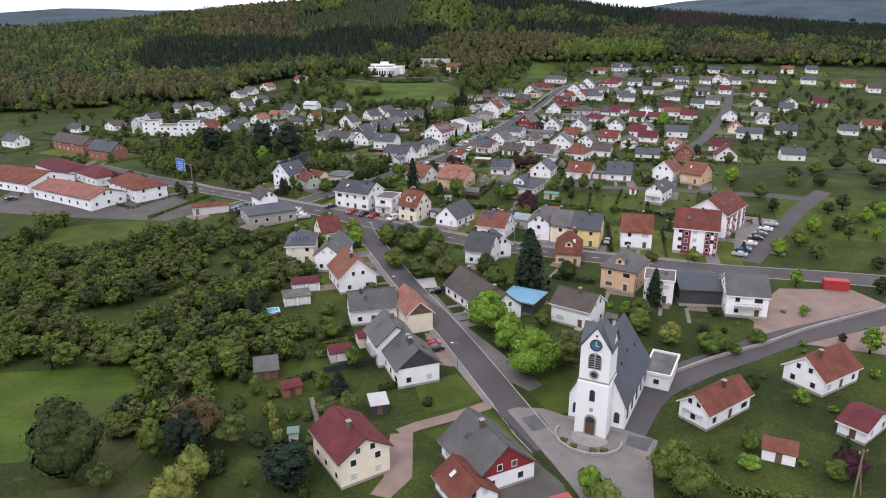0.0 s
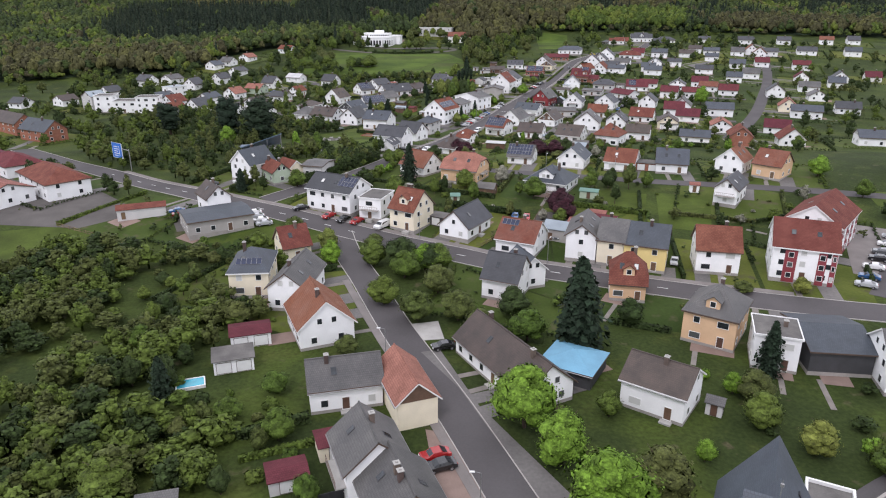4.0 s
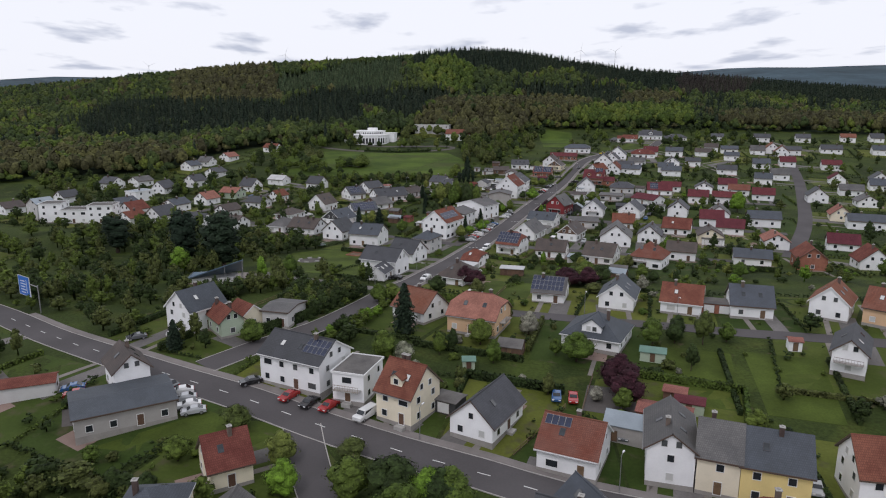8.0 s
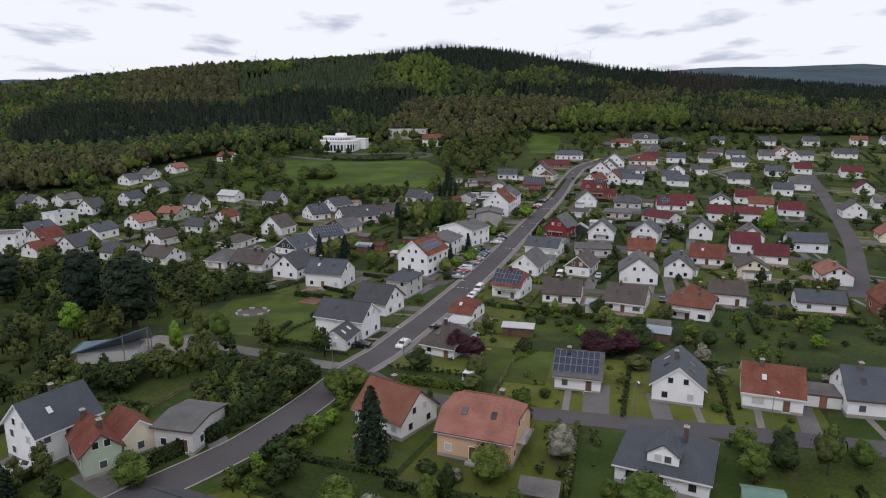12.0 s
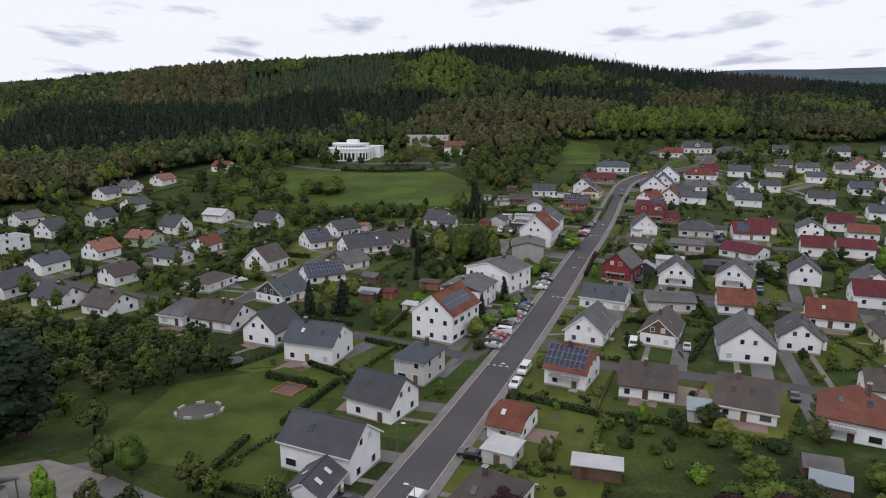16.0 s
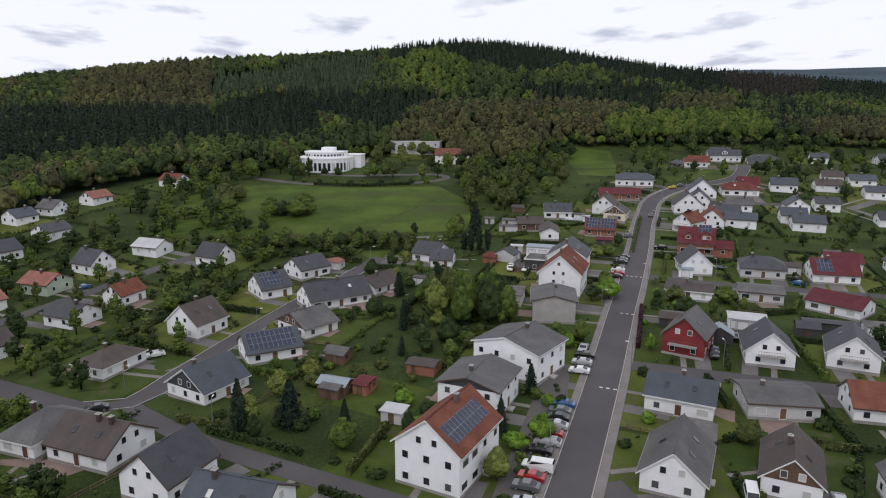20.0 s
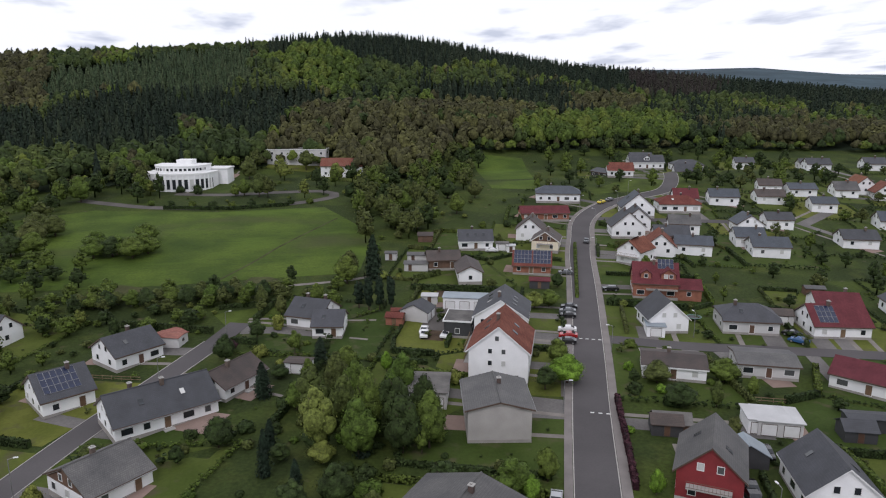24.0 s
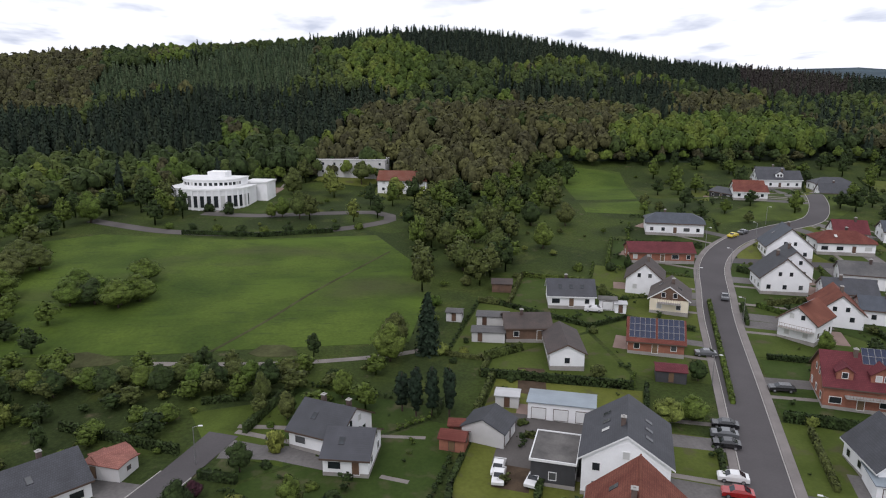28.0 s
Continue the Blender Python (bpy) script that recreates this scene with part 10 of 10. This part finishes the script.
plant(17, 45, -190, -100, 225, 400, ["mid", "dark", "olive"], (5, 9), (2.6, 4.4), 0.2, None, 0.7, wild=True)
plant(18, 40, 30, 100, 60, 130, ["mid", "dark", "bright"], (2.5, 5), (1.2, 2.4), 0.6, None, 1.0)
plant(19, 70, 110, 260, 600, 720, ["mid", "olive", "dark", "spruce", "mid"], (6, 11), (3, 4.6), 0.2, lambda x, y: y > 640 or x > 150, 0.7, wild=True)
plant(20, 60, -130, -40, 560, 680, ["mid", "dark", "olive", "spruce"], (7, 12), (3, 5), 0.1, lambda x, y: y > 625 or x < -98, 0.7, wild=True)

plant(21, 30, -118, -66, 520, 552, ["mid", "dark", "mid"], (4, 7), (2.4, 3.8), 0.1, None, 0.6, wild=True)
plant(22, 40, -150, -90, 335, 372, ["mid", "dark", "mid", "olive"], (4, 8), (2.4, 4.0), 0.1, None, 0.6, wild=True)

# the nearest plants are things of their own, the rest uncounted growth
line = np.array([(0, 60), (-5, 150), (-5, 230), (0, 310), (10, 380), (25, 450), (35, 520)], float)
near_line = lambda q: float(np.hypot(line[:, 0] - q[0], line[:, 1] - q[1]).min())
PLANTED.sort(key=near_line)
n_tree = n_bush = 0
wild = {}
for x, y, h, r, tint, is_bush, w in PLANTED:
    if tint == "spruce" and not is_bush:
        conifer(x, y, h * 1.15, r * 0.7) if n_tree < 125 else wild.setdefault("dark", []).append((x, y, h, r))
    elif is_bush and not w and n_bush < 230:
        bush(x, y, r, h, "dark" if tint == "spruce" else tint)
        n_bush += 1
    elif not is_bush and not w and n_tree < 125:
        tree(x, y, h, r, tint, sparse=int(x * 10) % 4 == 0)
        n_tree += 1
    else:
        wild.setdefault("dark" if tint == "spruce" else tint, []).append((x, y, h, r))
for tint, items in wild.items():
    grove("thicket", items, tint, f"uncounted {TREEWORD[tint]} trees and shrubs between the houses", 0.42, 240, 9)

# garden plots: each house's share of the land, with its lawn, and what grows or stands along its borders
def halfplane(poly, px, py, nx_, ny_, tag):
    """Keeps the part of poly on the side of (px, py) from which the normal points. poly: rows of x, y, tag of the edge that begins there."""
    out = []
    for k, (x0, y0, t0) in enumerate(poly):
        x1, y1, _ = poly[(k + 1) % len(poly)]
        d0, d1 = (x0 - px) * nx_ + (y0 - py) * ny_, (x1 - px) * nx_ + (y1 - py) * ny_
        if d0 <= 0:
            out.append((x0, y0, t0))
        if (d0 <= 0) != (d1 <= 0):
            f = d0 / (d0 - d1)
            out.append((x0 + f * (x1 - x0), y0 + f * (y1 - y0), tag if d0 <= 0 else t0))
    return out


rng_g = random.Random(77)
rng_h = random.Random(31)
low_growth = {"mid": [], "dark": [], "olive": []}
HOMES = [(x, y, r) for x, y, r in FOOT if r > 4.8 and y > 150 and not (-90 < x < -50 and 276 < y < 304)]
borders = []
plots = tagged(new("lawn_plots"), "mown garden lawns of the village plots", "lawn", kind="structure")
for k, (fx, fy, fr) in enumerate(HOMES):
    a = radians(-20) if fx > -20 else radians(-26)
    u, v = Vector((math.cos(a), math.sin(a))), Vector((-math.sin(a), math.cos(a)))
    poly = [(fx + u.x * p + v.x * q, fy + u.y * p + v.y * q, -1) for p, q in ((-14, -15), (14, -15), (14, 15), (-14, 15))]
    for m, (ox, oy, _) in enumerate(HOMES):
        d = math.hypot(ox - fx, oy - fy)
        if 0.5 < d < 46 and poly:
            poly = halfplane(poly, (fx + ox) / 2, (fy + oy) / 2, (ox - fx) / d, (oy - fy) / d, m)
    if len(poly) < 3:
        continue
    for q, (x0, y0, t) in enumerate(poly):
        x1, y1, _ = poly[(q + 1) % len(poly)]
        if (t > k or t < 0) and math.hypot(x1 - x0, y1 - y0) > 4:
            borders.append((x0, y0, x1, y1))
    if rng_g.random() < 0.86:
        cx, cy = sum(p[0] for p in poly) / len(poly), sum(p[1] for p in poly) / len(poly)
        rim, lawn_v = [], []
        for q, (x0, y0, _) in enumerate(poly):
            x1, y1, _ = poly[(q + 1) % len(poly)]
            n = max(1, int(math.hypot(x1 - x0, y1 - y0) / 5))
            rim += [(x0 + (x1 - x0) * w / n, y0 + (y1 - y0) * w / n) for w in range(n)]
        for f in (0.95, 0.5):
            lawn_v += [(cx + (x - cx) * f, cy + (y - cy) * f, ground(cx + (x - cx) * f, cy + (y - cy) * f) + 0.03) for x, y in rim]
        n = len(rim)
        lawn_v.append((cx, cy, ground(cx, cy) + 0.03))
        me = bpy.data.meshes.new("plot")
        me.from_pydata(lawn_v, [], [(w, (w + 1) % n, n + (w + 1) % n, n + w) for w in range(n)] + [(n + w, n + (w + 1) % n, 2 * n) for w in range(n)])
        me.materials.append(PLOT)
        part("plot", me, plots)

borders.sort(key=lambda b: near_line(((b[0] + b[2]) / 2, (b[1] + b[3]) / 2)))
n_hedge = n_fence = 0
for x0, y0, x1, y1 in borders:
    L = math.hypot(x1 - x0, y1 - y0)
    n = int(L)
    free = [clear(x0 + (x1 - x0) * k / n, y0 + (y1 - y0) * k / n, 0.25) for k in range(n + 1)]
    best, at = (0, 0), None
    for k in range(n + 2):
        if k <= n and free[k]:
            at = k if at is None else at
        elif at is not None:
            best, at = max(best, (k - 1 - at, at)), None
    if best[0] < 4:
        continue
    p = [(x0 + (x1 - x0) * k / n, y0 + (y1 - y0) * k / n) for k in (best[1], best[1] + best[0])]
    roll = rng_h.random()
    if roll < 0.50 and n_hedge < 120 and abs(p[0][0]) < 140:
        hedge(p, rng_h.uniform(0.8, 1.8), rng_h.uniform(0.7, 1.1), rng_h.choice(("dark", "dark", "dark", "mid", "dark", "olive")))
        n_hedge += 1
    elif roll < 0.62 and n_fence < 16 and 190 < p[0][1] < 480:
        fence(p, 1.0)
        n_fence += 1
    elif roll < 0.92:
        tint, k = rng_h.choice(("dark", "dark", "mid")), 0.0
        size = rng_h.uniform(0.6, 1.0)
        while k < best[0]:
            f = k / best[0]
            low_growth[tint].append((p[0][0] + (p[1][0] - p[0][0]) * f, p[0][1] + (p[1][1] - p[0][1]) * f, size * rng_h.uniform(1.3, 2.0), size))
            k += size * 1.5
for fx, fy, fr in HOMES:
    for k in range(9 if fy < 560 else 6):
        a, d = rng_g.uniform(0, 6.283), fr + rng_g.uniform(0.5, 7.5)
        q = (fx + d * math.cos(a), fy + d * math.sin(a))
        r = rng_g.choice((0.4, 0.5, 0.6, 0.8, 1.0, 1.3, 1.7))
        if clear(*q, r * 0.7):
            low_growth[rng_g.choice(("dark", "mid", "dark", "olive"))].append((*q, r * rng_g.uniform(1.1, 2.0), r))
for tint, items in low_growth.items():
    grove("garden_shrubs", items, tint, f"uncounted {TREEWORD[tint]} shrubs and hedges in the gardens", 0.78, 26, 3, 0.0)

for pts, hh, tt in (([(66, 490), (78, 522), (84, 538)], 1.0, "mid"), ([(86.5, 524), (91, 535)], 1.2, "dark"), ([(41.6, 405.5), (46.6, 419.5), (51.2, 433)], 1.3, "purple"), ([(-46.8, 230.3), (-37.6, 239.8), (-28.6, 255.2), (-24.5, 264)], 2.6, "dark"), ([(68, 464), (74, 480)], 1.1, "olive"),
                    ([(-22, 353), (-10, 346)], 1.2, "dark"), ([(-33, 339), (-12, 322)], 1.0, "dark"), ([(-37, 304), (-40, 289), (-27, 283)], 0.9, "dark"), ([(25, 463), (31, 480)], 1.2, "dark"),
                    ([(14, 452), (29, 446)], 1.1, "mid"), ([(-27, 497), (-11, 498.5)], 1.2, "dark"), ([(55, 222), (49, 197)], 1.0, "dark"), ([(75, 216), (68, 193)], 1.1, "dark"),
                    ([(-60, 604), (-35, 600), (-12, 604)], 1.4, "dark")):
    hedge(pts, hh, 0.9, tt)
fence([(8.8, 81.6), (17.4, 63.2)], 1.0, METAL_DARK, "dark metal garden fence along the square")
wall_run = Geo()
run = [(44.5, 93.6), (57.9, 101.6), (70.8, 107.6), (83.6, 114.9), (95.3, 120.2), (128, 133.6)]
for (ax, ay), (bx, by) in zip(run, run[1:]):
    n = max(1, int(math.hypot(bx - ax, by - ay) / 4))
    d = Vector((bx - ax, by - ay)).normalized()
    for k in range(n):
        p0, p1 = [(ax + (bx - ax) * f, ay + (by - ay) * f) for f in (k / n, (k + 1) / n)]
        q = [(px - d.y * o, py + d.x * o, ground(px, py) + 0.75) for (px, py), o in ((p0, 0.42), (p0, 0), (p1, 0), (p1, 0.42))]
        wall_run.slab(q, [(0, 1, 2, 3)], 1.1)
tagged(new("garden_wall", wall_run.mesh("garden_wall", CH_STONE)), "low grey stone wall along the church road", "wall")
hedge([(-8.2, 90.6), (-12.8, 88.4)], 1.2, 0.9, "dark")
hedge([(-26.5, 94.2), (-31.0, 91.0)], 1.3, 0.9, "dark")
hedge([(-30, 106.5), (-14.5, 113.0)], 1.0, 0.8, "mid")
hedge([(-44, 112.5), (-30, 112.0), (-22, 116)], 1.6, 1.3, "dark")
hedge([(40.5, 69.5), (43.5, 58.5), (60, 54.5)], 1.1, 0.9, "mid")
fence([(-25, 95.5), (-10, 101.5)], 1.5, METAL_DARK, "dark green screen fence between gardens", boards=True)
